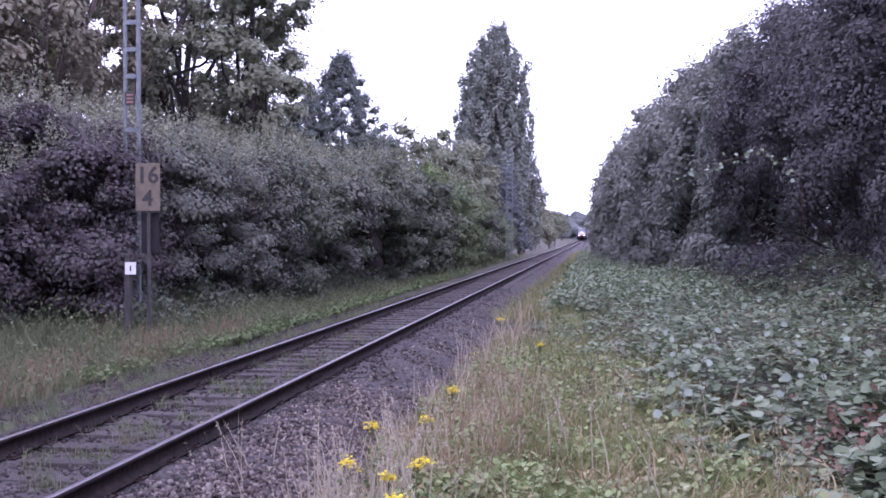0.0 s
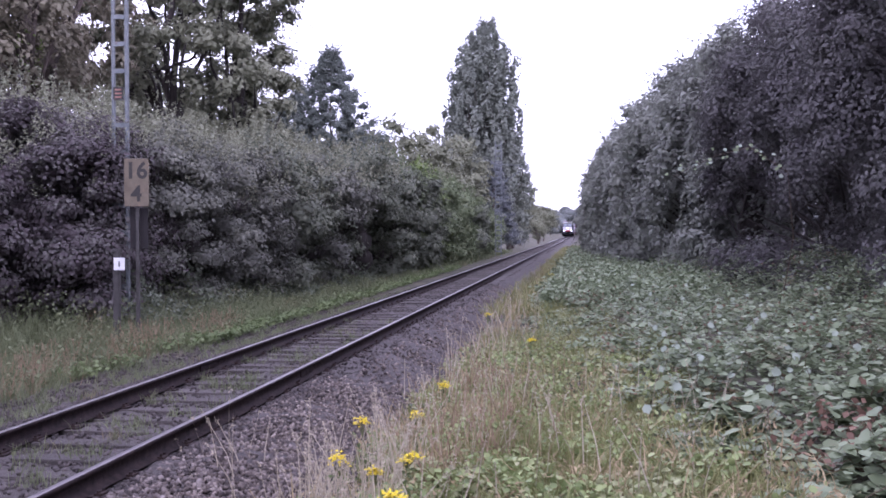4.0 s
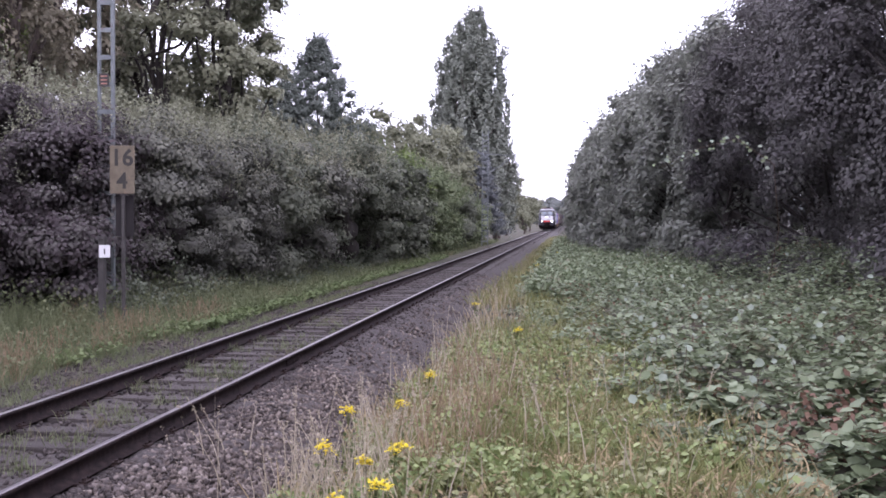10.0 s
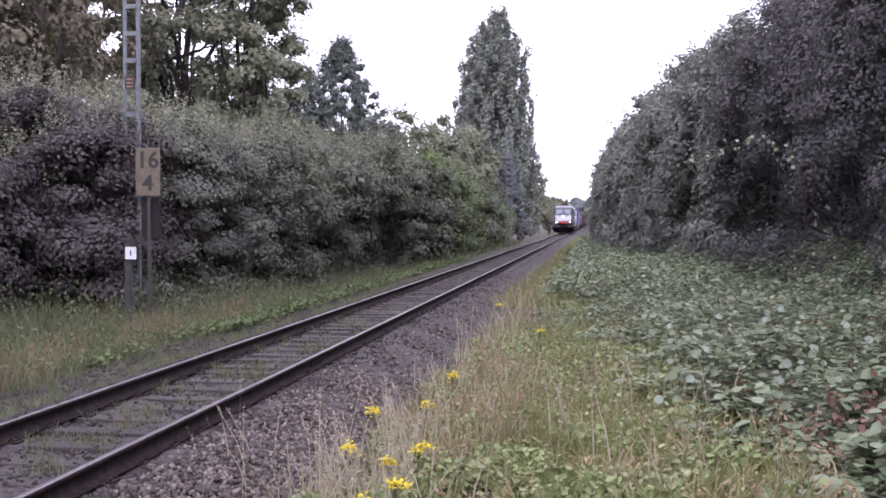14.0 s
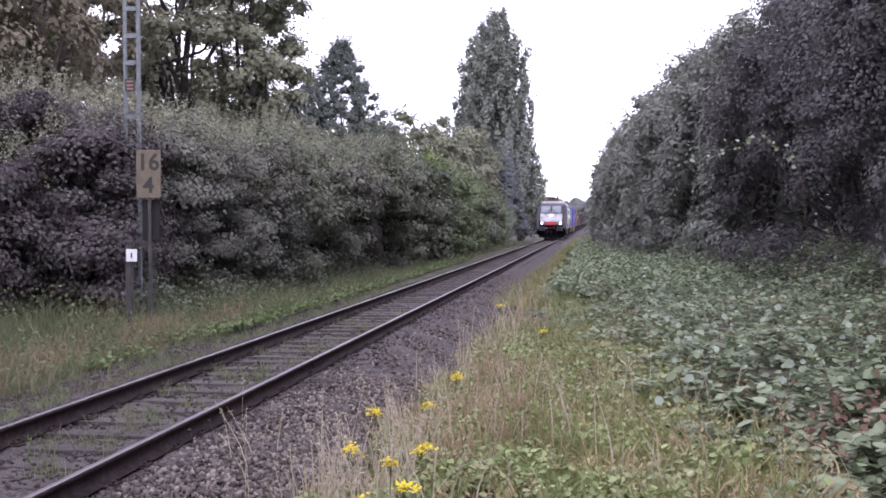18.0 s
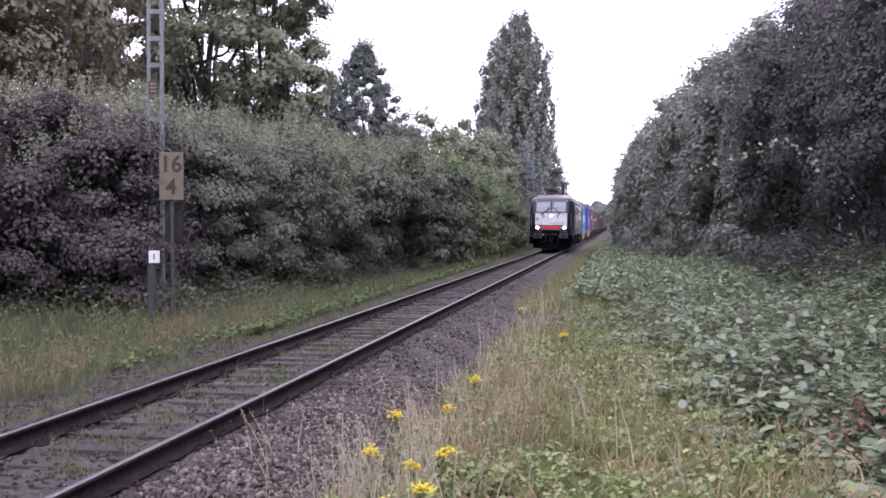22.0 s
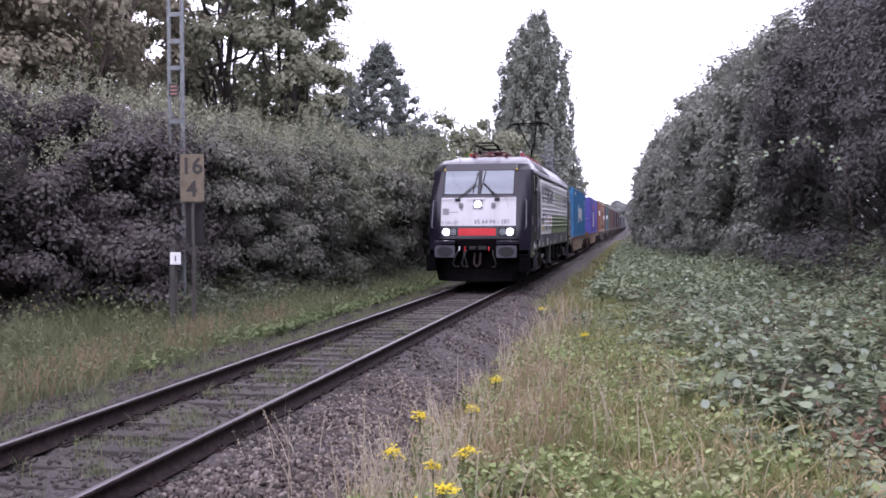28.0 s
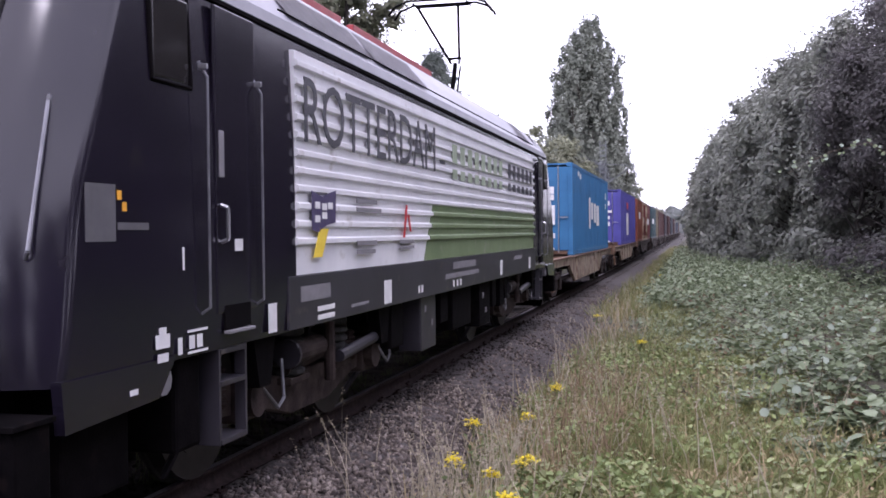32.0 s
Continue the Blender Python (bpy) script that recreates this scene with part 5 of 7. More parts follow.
part("post", rods([((0, 0, 0), (0, 0, 2.4))], 0.09, 8), M["post_dark"], board)
part("plate", boxm(-0.4, 0.4, -0.06, -0.02, 2.4, 3.9, bevel=0.02), M["mark_far"], board, "plain white signal plate")
tagged(board, "white trackside signal board on a dark post", "signal")

# ---- the freight train: y runs back from the leading buffers, z up from the rail heads ----
M["anthracite"] = material("anthracite", [(0.0078, 0.0062, 0.0122), (0.0118, 0.0096, 0.0178)], 0.17, scale=2.5, bump=0.03, bump_scale=9, spots=((0.02, 0.018, 0.021), 3, 0.66), spec=0.5)
M["roof_grey"] = material("roof_grey", [(0.135, 0.135, 0.157), (0.205, 0.205, 0.23)], 0.33, scale=2, spots=((0.13, 0.125, 0.125), 4, 0.6), spec=0.3)
M["visor_grey"] = material("visor_grey", [(0.0125, 0.0118, 0.016), (0.02, 0.019, 0.025)], 0.32, scale=2)
M["sill_grey"] = material("sill_grey", [(0.021, 0.0195, 0.0255), (0.034, 0.0315, 0.04)], 0.45, scale=3, spots=((0.1, 0.085, 0.07), 5, 0.62))
M["loco_white"] = material("loco_white", [(0.46, 0.455, 0.465), (0.56, 0.555, 0.565)], 0.42, scale=3, detail=8, spots=((0.27, 0.25, 0.24), 6, 0.6), stretch=(1, 1, 0.25))
M["panel_white"] = material("panel_white", [(0.6, 0.6, 0.62), (0.72, 0.72, 0.73)], 0.5, scale=2, spots=((0.46, 0.44, 0.42), 5, 0.62))
M["panel_green"] = material("panel_green", [(0.13, 0.185, 0.085), (0.18, 0.24, 0.12)], 0.5, scale=2, spots=((0.24, 0.25, 0.18), 5, 0.58))
M["loco_red"] = material("loco_red", [(0.46, 0.01, 0.013), (0.55, 0.018, 0.02)], 0.45, scale=4)
M["roof_red"] = material("roof_red", [(0.06, 0.008, 0.011), (0.1, 0.013, 0.016)], 0.5, scale=5)
M["bus_red"] = material("bus_red", [(0.24, 0.018, 0.022), (0.32, 0.03, 0.034)], 0.5, scale=5)
M["letter_grey"] = material("letter_grey", [(0.035, 0.035, 0.042), (0.06, 0.06, 0.07)], 0.6, scale=8)
M["letter_olive"] = material("letter_olive", [(0.24, 0.3, 0.2), (0.33, 0.38, 0.28)], 0.6, scale=8)
M["mark_white"] = material("mark_white", [(0.6, 0.6, 0.6), (0.72, 0.72, 0.72)], 0.6, scale=9)
M["mark_grey"] = material("mark_grey", [(0.16, 0.155, 0.165), (0.21, 0.2, 0.215)], 0.6, scale=9)
M["orange"] = material("orange", [(0.75, 0.35, 0.02), (0.82, 0.42, 0.04)], 0.6, scale=9)
M["violet"] = material("violet", [(0.045, 0.035, 0.085), (0.065, 0.05, 0.12)], 0.6, scale=9)
M["yellow"] = material("yellow", [(0.7, 0.5, 0.03), (0.78, 0.6, 0.06)], 0.6, scale=9)
M["steel_dark"] = material("steel_dark", [(0.0018, 0.0016, 0.002), (0.0055, 0.0046, 0.0052)], 0.8, 0.0, scale=7, bump=0.2, spots=((0.013, 0.009, 0.0088), 6, 0.64), spec=0.03)
M["bogie_rust"] = material("bogie_rust", [(0.016, 0.011, 0.011), (0.034, 0.025, 0.023), (0.055, 0.042, 0.038)], 0.8, 0.0, scale=6, bump=0.3, spots=((0.008, 0.006, 0.006), 5, 0.6), spec=0.15)
M["square_grey"] = material("square_grey", [(0.075, 0.073, 0.08), (0.1, 0.098, 0.105)], 0.6, scale=9)
M["rail_dull"] = material("rail_dull", [(0.13, 0.13, 0.145), (0.24, 0.24, 0.26)], 0.3, 0.5, scale=6)
M["chrome"] = material("chrome", [(0.34, 0.34, 0.36), (0.42, 0.42, 0.44)], 0.35, 0.9, scale=6)
M["buffer_grease"] = material("buffer_grease", [(0.04, 0.038, 0.05), (0.075, 0.072, 0.09)], 0.5, 0.2, scale=9, spots=((0.05, 0.05, 0.055), 8, 0.62))
M["rubber"] = material("rubber", [(0.009, 0.009, 0.0095), (0.018, 0.017, 0.017)], 0.8, scale=10)
M["cab_glass"] = material("cab_glass", [(0.145, 0.162, 0.178), (0.19, 0.21, 0.226)], 0.07, 0.75, scale=1.2, stretch=(0.3, 1, 3))
M["dark_glass"] = material("dark_glass", [(0.012, 0.011, 0.012), (0.022, 0.02, 0.02)], 0.08, scale=2)
M["lamp_glass"] = material("lamp_glass", [(0.3, 0.34, 0.36), (0.55, 0.6, 0.62)], 0.1, 0.6, scale=30)
M["lamp_lit"] = glowing("lamp_lit", (1.0, 1.0, 1.0), 6.0)
M["wagon_beige"] = material("wagon_beige", [(0.22, 0.17, 0.12), (0.32, 0.26, 0.19)], 0.75, scale=2, spots=((0.12, 0.06, 0.035), 3.5, 0.5), bump=0.2)
M["wagon_rust"] = material("wagon_rust", [(0.09, 0.05, 0.03), (0.16, 0.09, 0.055)], 0.85, scale=3, bump=0.3, spots=((0.24, 0.19, 0.14), 5, 0.58))
M["tread"] = material("tread", [(0.012, 0.011, 0.011), (0.03, 0.026, 0.025)], 0.6, 0.2, scale=8)

TRAIN = []          # (thing, distance of its own origin behind the leading buffers)
WHEELS = []         # (wheelset, its place along its vehicle, wheel radius)


def decal(name, x, y0, y1, z0, z1, mat, parent, label="", skew=0.0):
    """A thin painted plate on the side at x."""
    o = 0.004 if x > 0 else -0.004
    return part(name, prism([(y0, z0), (y1, z0), (y1 + skew, z1), (y0 + skew, z1)], x, x + o, 0), M[mat], parent, label)




def lean(z):
    """Place of the locomotive's front surface at the height z."""
    return float(np.interp(z, [1.09, 1.35, 1.81, 2.6, 3.43, 3.6, 3.75, 3.92], [0.56, 0.56, 0.60, 0.75, 1.12, 1.24, 2.0, 3.3]))


LOCO_LEN = 19.58


def hull(levels, y_scale=LOCO_LEN):
    bm = bmesh.new()
    rings = []
    for z, uf, vf, us, vc in levels:
        L = y_scale
        pts = [(-uf, vf), (uf, vf), (us, vc), (us, L - vc), (uf, L - vf), (-uf, L - vf), (-us, L - vc), (-us, vc)]
        rings.append([bm.verts.new((x, y, z)) for x, y in pts])
    for a, b in zip(rings, rings[1:]):
        for i in range(8):
            j = (i + 1) % 8
            bm.faces.new((a[i], a[j], b[j], b[i]))
    bm.faces.new(rings[0][::-1])
    bm.faces.new(rings[-1])
    bmesh.ops.recalc_face_normals(bm, faces=bm.faces[:])
    return bm


def soften(bm, off, seg=2, angle=20):
    es = [e for e in bm.edges if len(e.link_faces) == 2 and e.calc_face_angle(0) > radians(angle)]
    bmesh.ops.bevel(bm, geom=es, offset=off, segments=seg, affect="EDGES", profile=0.6)
    return bm


def wheelset_mesh(r, gauge=0.752):
    bm = bmesh.new()
    rod(bm, (-0.95, 0, 0), (0.95, 0, 0), 0.085, 12)
    for s in (-1, 1):
        rod(bm, (s * (gauge - 0.055), 0, 0), (s * (gauge + 0.07), 0, 0), r, 32)
        rod(bm, (s * (gauge - 0.085), 0, 0), (s * (gauge - 0.055), 0, 0), r + 0.03, 32)
        rod(bm, (s * (gauge + 0.07), 0, 0), (s * (gauge + 0.13), 0, 0), r * 0.3, 14)
        for k in range(6):
            a = k * math.pi / 3
            bx(bm, s * (gauge + 0.071) - 0.012, s * (gauge + 0.071) + 0.012, math.cos(a) * r * 0.62 - 0.05, math.cos(a) * r * 0.62 + 0.05, math.sin(a) * r * 0.62 - 0.05, math.sin(a) * r * 0.62 + 0.05)
    return bm


def bogie(parent, v, base, r, width, mat):
    """Side frames with axle boxes, springs and dampers round two wheelsets."""
    for s in (-1, 1):
        x = s * width
        out = [(v - base / 2 - 0.35, r - 0.08), (v - base / 2 + 0.3, r - 0.12), (v - 0.45, r - 0.28), (v + 0.45, r - 0.28), (v + base / 2 - 0.3, r - 0.12), (v + base / 2 + 0.35, r - 0.08),
               (v + base / 2 + 0.35, r + 0.16), (v + 0.5, r + 0.06), (v - 0.5, r + 0.06), (v - base / 2 - 0.35, r + 0.16)]
        part("bogie_side_frame", soften(prism(out, x - 0.06, x + 0.06, 0), 0.012, 1), M[mat], parent)
        for e in (-1, 1):
            y = v + e * base / 2
            part("axle_box", boxm(x + s * 0.02 - 0.1, x + s * 0.02 + 0.1, y - 0.17, y + 0.17, r - 0.16, r + 0.17, bevel=0.03), M[mat], parent)
            for d in (-0.3, 0.3):
                part("coil_spring", lathe((x, y + d, r - 0.02), ridged(6, 0.05, 0.06, 0.085), 7), M[mat], parent)
        part("damper", rods([((x + s * 0.1, v - 0.7, r + 0.12), (x + s * 0.1, v + 0.7, r + 0.2))], 0.05, 8), M[mat], parent)
    part("bolster", boxm(-width + 0.1, width - 0.1, v - 0.3, v + 0.3, r - 0.1, r + 0.2, bevel=0.02), M[mat], parent)


def buffers(th, y, s, beam_z=1.06, w=0.29, h=0.17, big=True):
    """Two buffers at one end; s is -1 for the end that looks forwards."""
    for x in (-0.875, 0.875):
        b = part("buffer", soften(prism([(x - w, beam_z - h + 0.04), (x - w + 0.04, beam_z - h), (x + w - 0.04, beam_z - h), (x + w, beam_z - h + 0.04), (x + w, beam_z + h - 0.04), (x + w - 0.04, beam_z + h), (x - w + 0.04, beam_z + h), (x - w, beam_z + h - 0.04)], y, y - s * 0.05, 1), 0.01, 1), M["buffer_grease"], th, "greased rectangular buffer plate")
        part("buffer_sleeve", rods([((x, y - s * 0.04, beam_z), (x, y - s * 0.42, beam_z))], 0.12, 14), M["steel_dark"], b)
        part("buffer_case", rods([((x, y - s * 0.36, beam_z), (x, y - s * 0.66, beam_z))], 0.17, 14), M["steel_dark"], b)
        if big:
            part("grease_spot", soften(prism([(x + 0.225 * math.cos(k * math.pi / 10), beam_z + 0.145 * math.sin(k * math.pi / 10)) for k in range(20)], y, y + s * 0.004, 1), 0.001, 1), M["rubber"], b, "dark oval wear mark")


def pantograph(th, v, raised):
    """Single-arm current collector on its insulated base frame."""
    z0 = 4.02 if raised else 4.05
    pa = part("pantograph_base", rods([((-0.5, v - 0.7, z0), (0.5, v - 0.7, z0)), ((-0.5, v + 0.7, z0), (0.5, v + 0.7, z0)), ((-0.5, v - 0.7, z0), (-0.5, v + 0.7, z0)), ((0.5, v - 0.7, z0), (0.5, v + 0.7, z0))], 0.024, 8), M["roof_red"], th, "dark red pantograph base frame")
    for x in (-0.5, 0.5):
        for y in (-0.7, 0.7):
            part("insulator", lathe((x, v + y, 3.86), ridged(5, 0.03, 0.035, 0.06), 10), M["roof_red"], pa)
    if raised:
        foot, knee, head = (0, v + 0.5, z0 + 0.05), (0, v + 1.0, 5.1), (0, v - 0.05, 6.02)
    else:
        foot, knee, head = (0, v + 0.5, z0 + 0.05), (0, v + 1.3, z0 + 0.1), (0, v - 1.65, z0 + 0.17)
    part("lower_arm", rods([(foot, knee)], 0.045, 8), M["steel_dark"], pa)
    part("upper_arm", rods([((-0.1, knee[1], knee[2]), (-0.3, head[1], head[2])), ((0.1, knee[1], knee[2]), (0.3, head[1], head[2])), ((-0.14, knee[1], knee[2]), (0.14, knee[1], knee[2])), ((-0.32, (knee[1] + head[1]) / 2, (knee[2] + head[2]) / 2), (0.32, (knee[1] + head[1]) / 2, (knee[2] + head[2]) / 2))] if not raised else
         [((-0.08, knee[1], knee[2]), (-0.48, head[1], head[2])), ((0.08, knee[1], knee[2]), (0.3, head[1], head[2])), ((-0.12, knee[1], knee[2] + 0.1), (0.12, knee[1], knee[2] + 0.1))], 0.026, 7), M["steel_dark"], pa)
    part("guide_rod", rods([((0.06, foot[1] + 0.15, foot[2]), (0.1, knee[1], knee[2] - 0.05))], 0.018, 6), M["steel_dark"], pa)
    for dy in (-0.2, 0.2):
        wide = 1.0 if raised else 0.42
        pts = [(-0.97, head[1] + dy, head[2] - 0.2), (-0.85, head[1] + dy, head[2] - 0.04), (-0.6, head[1] + dy, head[2] + 0.05), (0.6, head[1] + dy, head[2] + 0.05), (0.85, head[1] + dy, head[2] - 0.04), (0.97, head[1] + dy, head[2] - 0.2)]
        pts = [(x * wide, y, z) for x, y, z in pts]
        part("contact_strip", polyrod(pts, 0.022 if raised else 0.013, 7), M["steel_dark"], pa)
    wb = 0.5 if raised else 0.3
    part("head_bar", rods([((-wb, head[1] - 0.2, head[2]), (-wb, head[1] + 0.2, head[2])), ((wb, head[1] - 0.2, head[2]), (wb, head[1] + 0.2, head[2])), ((-wb, head[1], head[2] - 0.03), (wb, head[1], head[2] - 0.03))], 0.018, 6), M["steel_dark"], pa)


def cab_end(th, Y, s, lit):
    """All that sits on one end: window panes, white nose plate, lamps, wipers, rails, buffers and couplings. Y(v) turns the distance from that end."""
    def fp(name, x0, x1, z0, z1, mat, out=0.012, label="", cuts=1):
        zs = np.linspace(z0, z1, cuts + 1)
        bm = bmesh.new()
        rows = []
        for z in zs:
            rows.append([bm.verts.new((x, Y(lean(z) - o), z)) for x, o in ((x0, out), (x1, out), (x1, -0.02), (x0, -0.02))])
        for a, b in zip(rows, rows[1:]):
            for i in range(4):
                j = (i + 1) % 4
                bm.faces.new((a[i], a[j], b[j], b[i]))
        bm.faces.new(rows[0][::-1])
        bm.faces.new(rows[-1])
        bmesh.ops.recalc_face_normals(bm, faces=bm.faces[:])
        return part(name, bm, M[mat], th, label)
    fp("nose_panel", -1.1, 1.07, 1.79, 2.6, "loco_white", 0.014, "streaked white nose panel", 4)
    for x0, x1 in ((-1.03, -0.055), (0.055, 0.98)):
        fp("windscreen_seal", x0 - 0.03, x1 + 0.03, 2.68, 3.42, "rubber", 0.006, "", 3)
        fp("windscreen", x0, x1, 2.71, 3.39, "cab_glass", 0.011, "coated windscreen pane reflecting the cloudy sky", 3)
    fp("sill_grille", -1.05, 1.03, 2.61, 2.66, "sill_grey", 0.01)
    fp("red_panel", -0.58, 0.5, 1.51, 1.72, "loco_red", 0.012, "plain red panel between the lamps")
    fp("lamp_recess", -1.1, -0.62, 1.5, 1.73, "rubber", 0.006)
    fp("lamp_recess", 0.57, 1.08, 1.5, 1.73, "rubber", 0.006)
    y = lambda z, o: Y(lean(z) - o)
    for x in (-0.94, 0.91):
        lamp = part("headlamp", rods([((x, y(1.615, -0.02), 1.615), (x, y(1.615, 0.035), 1.615))], 0.115, 20), M["chrome"], th, "chrome-rimmed headlamp")
        part("lens", rods([((x, y(1.615, 0.03), 1.615), (x, y(1.615, 0.042), 1.615))], 0.1, 20), M["lamp_lit" if lit else "lamp_glass"], lamp, "lit white lens" if lit else "unlit lens")
        # added disc: the dark centre that glare leaves in the lamp
        part("bulb", rods([((x, y(1.615, 0.041), 1.615), (x, y(1.615, 0.05), 1.615))], 0.034, 10), M["post_dark"], lamp)
    for x in (-0.73, 0.7):
        lamp = part("side_lamp", rods([((x, y(1.615, -0.02), 1.615), (x, y(1.615, 0.03), 1.615))], 0.092, 18), M["chrome"], th)
        part("lens", rods([((x, y(1.615, 0.028), 1.615), (x, y(1.615, 0.036), 1.615))], 0.078, 18), M["lamp_glass"], lamp)
        part("reflector_bar", boxm(x - 0.05, x + 0.05, min(y(1.615, 0.036), y(1.615, 0.042)), max(y(1.615, 0.036), y(1.615, 0.042)), 1.605, 1.63), M["chrome"], lamp)
    fp("top_lamp_plate", -0.17, 0.1, 2.27, 2.54, "mark_grey", 0.03)
    lamp = part("top_lamp", rods([((-0.03, y(2.41, 0.02), 2.41), (-0.03, y(2.41, 0.05), 2.41))], 0.115, 20), M["chrome"], th)
    part("lens", rods([((-0.03, y(2.41, 0.048), 2.41), (-0.03, y(2.41, 0.058), 2.41))], 0.1, 20), M["lamp_lit" if lit else "lamp_glass"], lamp)
    for x0, x1, z in ((-1.08, -0.78, 2.56), (-0.36, 0.2, 2.57), (0.68, 1.0, 2.58)):
        part("grab_rail", polyrod([(x0, y(z, 0.0), z), (x0 + 0.03, y(z, 0.07), z), (x1 - 0.03, y(z, 0.07), z), (x1, y(z, 0.0), z)], 0.013, 7), M["mark_white"], th)
    for x in (-0.52, 0.42):
        part("lamp_bracket", boxm(x - 0.05, x + 0.06, min(y(2.37, 0.0), y(2.37, 0.07)), max(y(2.37, 0.0), y(2.37, 0.07)), 2.3, 2.45, bevel=0.015), M["mark_grey"], th)
    for x0, x1, z1 in ((-0.62, -0.13, 3.02), (0.53, 0.09, 3.05)):
        w = part("wiper", rods([((x0, y(2.56, 0.05), 2.56), (x1, y(z1, 0.06), z1)), ((x0 + 0.06, y(2.58, 0.05), 2.58), (x1 + 0.05, y(z1 - 0.04, 0.06), z1 - 0.04))], 0.012, 6), M["rubber"], th)
        part("blade", rods([((x1 - 0.06, y(z1 - 0.28, 0.03), z1 - 0.28), (x1 + 0.06, y(z1 + 0.32, 0.03), z1 + 0.32))], 0.014, 6), M["rubber"], w)
        part("wiper_motor", boxm(x0 - 0.08, x0 + 0.07, min(y(2.55, 0), y(2.55, 0.08)), max(y(2.55, 0), y(2.55, 0.08)), 2.5, 2.58, bevel=0.012), M["rubber"], w)
    for x in (-1.06, 1.05):
        part("warning_triangle", prism([(x - 0.032, 3.41), (x + 0.032, 3.41), (x, 3.465)], y(3.42, 0.03), y(3.42, -0.01), 1), M["yellow"], th, "small yellow warning triangle")
    # rails on the slanting corners
    for q in (-1, 1):
        part("corner_rail", polyrod([(q * 1.33, Y(0.66), 1.72), (q * 1.37, Y(0.62), 1.76), (q * 1.36, Y(0.82), 2.5), (q * 1.31, Y(0.9), 2.54)], 0.012, 7), M["rail_dull"], th)
    # buffer beam
    part("buffer_beam", boxm(-1.15, 1.15, min(Y(0.8), Y(1.0)), max(Y(0.8), Y(1.0)), 0.45, 1.1, bevel=0.03), M["steel_dark"], th)
    part("apron", boxm(-1.18, 1.18, min(Y(0.5), Y(0.7)), max(Y(0.5), Y(0.7)), 1.09, 1.42, bevel=0.03), M["steel_dark"], th)
    for x0, x1 in ((-1.2, -0.6), (0.58, 1.2)):
        part("buffer_step", boxm(x0, x1, min(Y(0.1), Y(0.6)), max(Y(0.1), Y(0.6)), 1.27, 1.37, bevel=0.015), M["anthracite"], th, "dark tread over the buffer")
    buffers(th, Y(0), s)
    for q in (-1, 1):
        st = part("corner_step", boxm(min(q * 1.2, q * 1.48), max(q * 1.2, q * 1.48), min(Y(0.34), Y(0.62)), max(Y(0.34), Y(0.62)), 0.5, 0.94, bevel=0.02), M["steel_dark"], th)
        part("tread", boxm(min(q * 1.18, q * 1.5), max(q * 1.18, q * 1.5), min(Y(0.31), Y(0.64)), max(Y(0.31), Y(0.64)), 0.945, 0.975, bevel=0.006), M["steel_dark"], st)
    # plough
    pts = [(-1.28, 0.95), (-0.95, 0.62), (0, 0.34), (0.95, 0.62), (1.28, 0.95)]
    bm = bmesh.new()
    rows = [[bm.verts.new((x * k, Y(v + o), z)) for x, v in pts] for z, o, k in ((0.2, 0.0, 0.96), (0.32, 0.06, 1.0), (0.55, 0.16, 1.0))]
    for a, b in zip(rows, rows[1:]):
        for i in range(4):
            bm.faces.new((a[i], a[i + 1], b[i + 1], b[i]))
    bmesh.ops.recalc_face_normals(bm, faces=bm.faces[:])
    bmesh.ops.solidify(bm, geom=bm.faces[:], thickness=0.03)
    part("snow_plough", bm, M["steel_dark"], th, "black curved rail guard")
    # hook and hoses
    part("coupling_hook", polyrod([(0, Y(0.75), 1.05), (0, Y(0.32), 1.05), (0, Y(0.22), 1.12), (0, Y(0.3), 1.17)], 0.045, 8), M["steel_dark"], th)
    part("screw_coupling", polyrod([(-0.07, Y(0.35), 1.02), (-0.09, Y(0.3), 0.72), (-0.02, Y(0.32), 0.62), (0.09, Y(0.3), 0.72), (0.09, Y(0.36), 1.0)], 0.028, 8), M["bogie_rust"], th, "worn dark screw coupling")
    for x, d in ((-0.58, 0.12), (-0.4, -0.1), (-0.33, 0.12), (0.44, -0.1)):
        part("air_hose", polyrod([(x, Y(0.6), 1.08), (x, Y(0.4), 1.06), (x - d * 0.4, Y(0.3), 0.92), (x - d, Y(0.32), 0.72), (x - d * 0.6, Y(0.4), 0.62), (x + d * 0.3, Y(0.5), 0.62)], 0.022, 7), M["rubber"], th)
    for x, mat in ((-0.52, "mark_white"), (-0.36, "loco_red"), (0.33, "loco_red")):
        part("cock_handle", boxm(x - 0.016, x + 0.016, min(Y(0.36), Y(0.4)), max(Y(0.36), Y(0.4)), 1.08, 1.2, bevel=0.005), M[mat], th)
    part("jumper_box", boxm(-0.25, 0.25, min(Y(0.44), Y(0.58)), max(Y(0.44), Y(0.58)), 1.1, 1.2, bevel=0.02), M["rubber"], th)
    if lit:
        o = 0.016
        letters(text_mesh("ES 64 F4 - 287", 0.175, 0.002), M["letter_grey"], th, pose(0.39, Y(lean(1.9) - o), 1.9, 90 - 10.5, 0, 0))
        letters(text_mesh("E 189-287", 0.125, 0.002), M["mark_grey"], th, pose(-0.83, Y(lean(1.87) - o), 1.87, 90 - 10.5, 0, 0))
        fp("logo_panel", -1.06, -0.87, 2.1, 2.29, "mark_grey", 0.018, "grey square owner's mark")
        fp("mark", -0.87, -0.6, 2.17, 2.19, "mark_grey", 0.018)
        pts = [(-0.8, 3.37), (-0.79, 3.2), (-0.74, 3.05), (-0.64, 2.92), (-0.53, 2.84)]
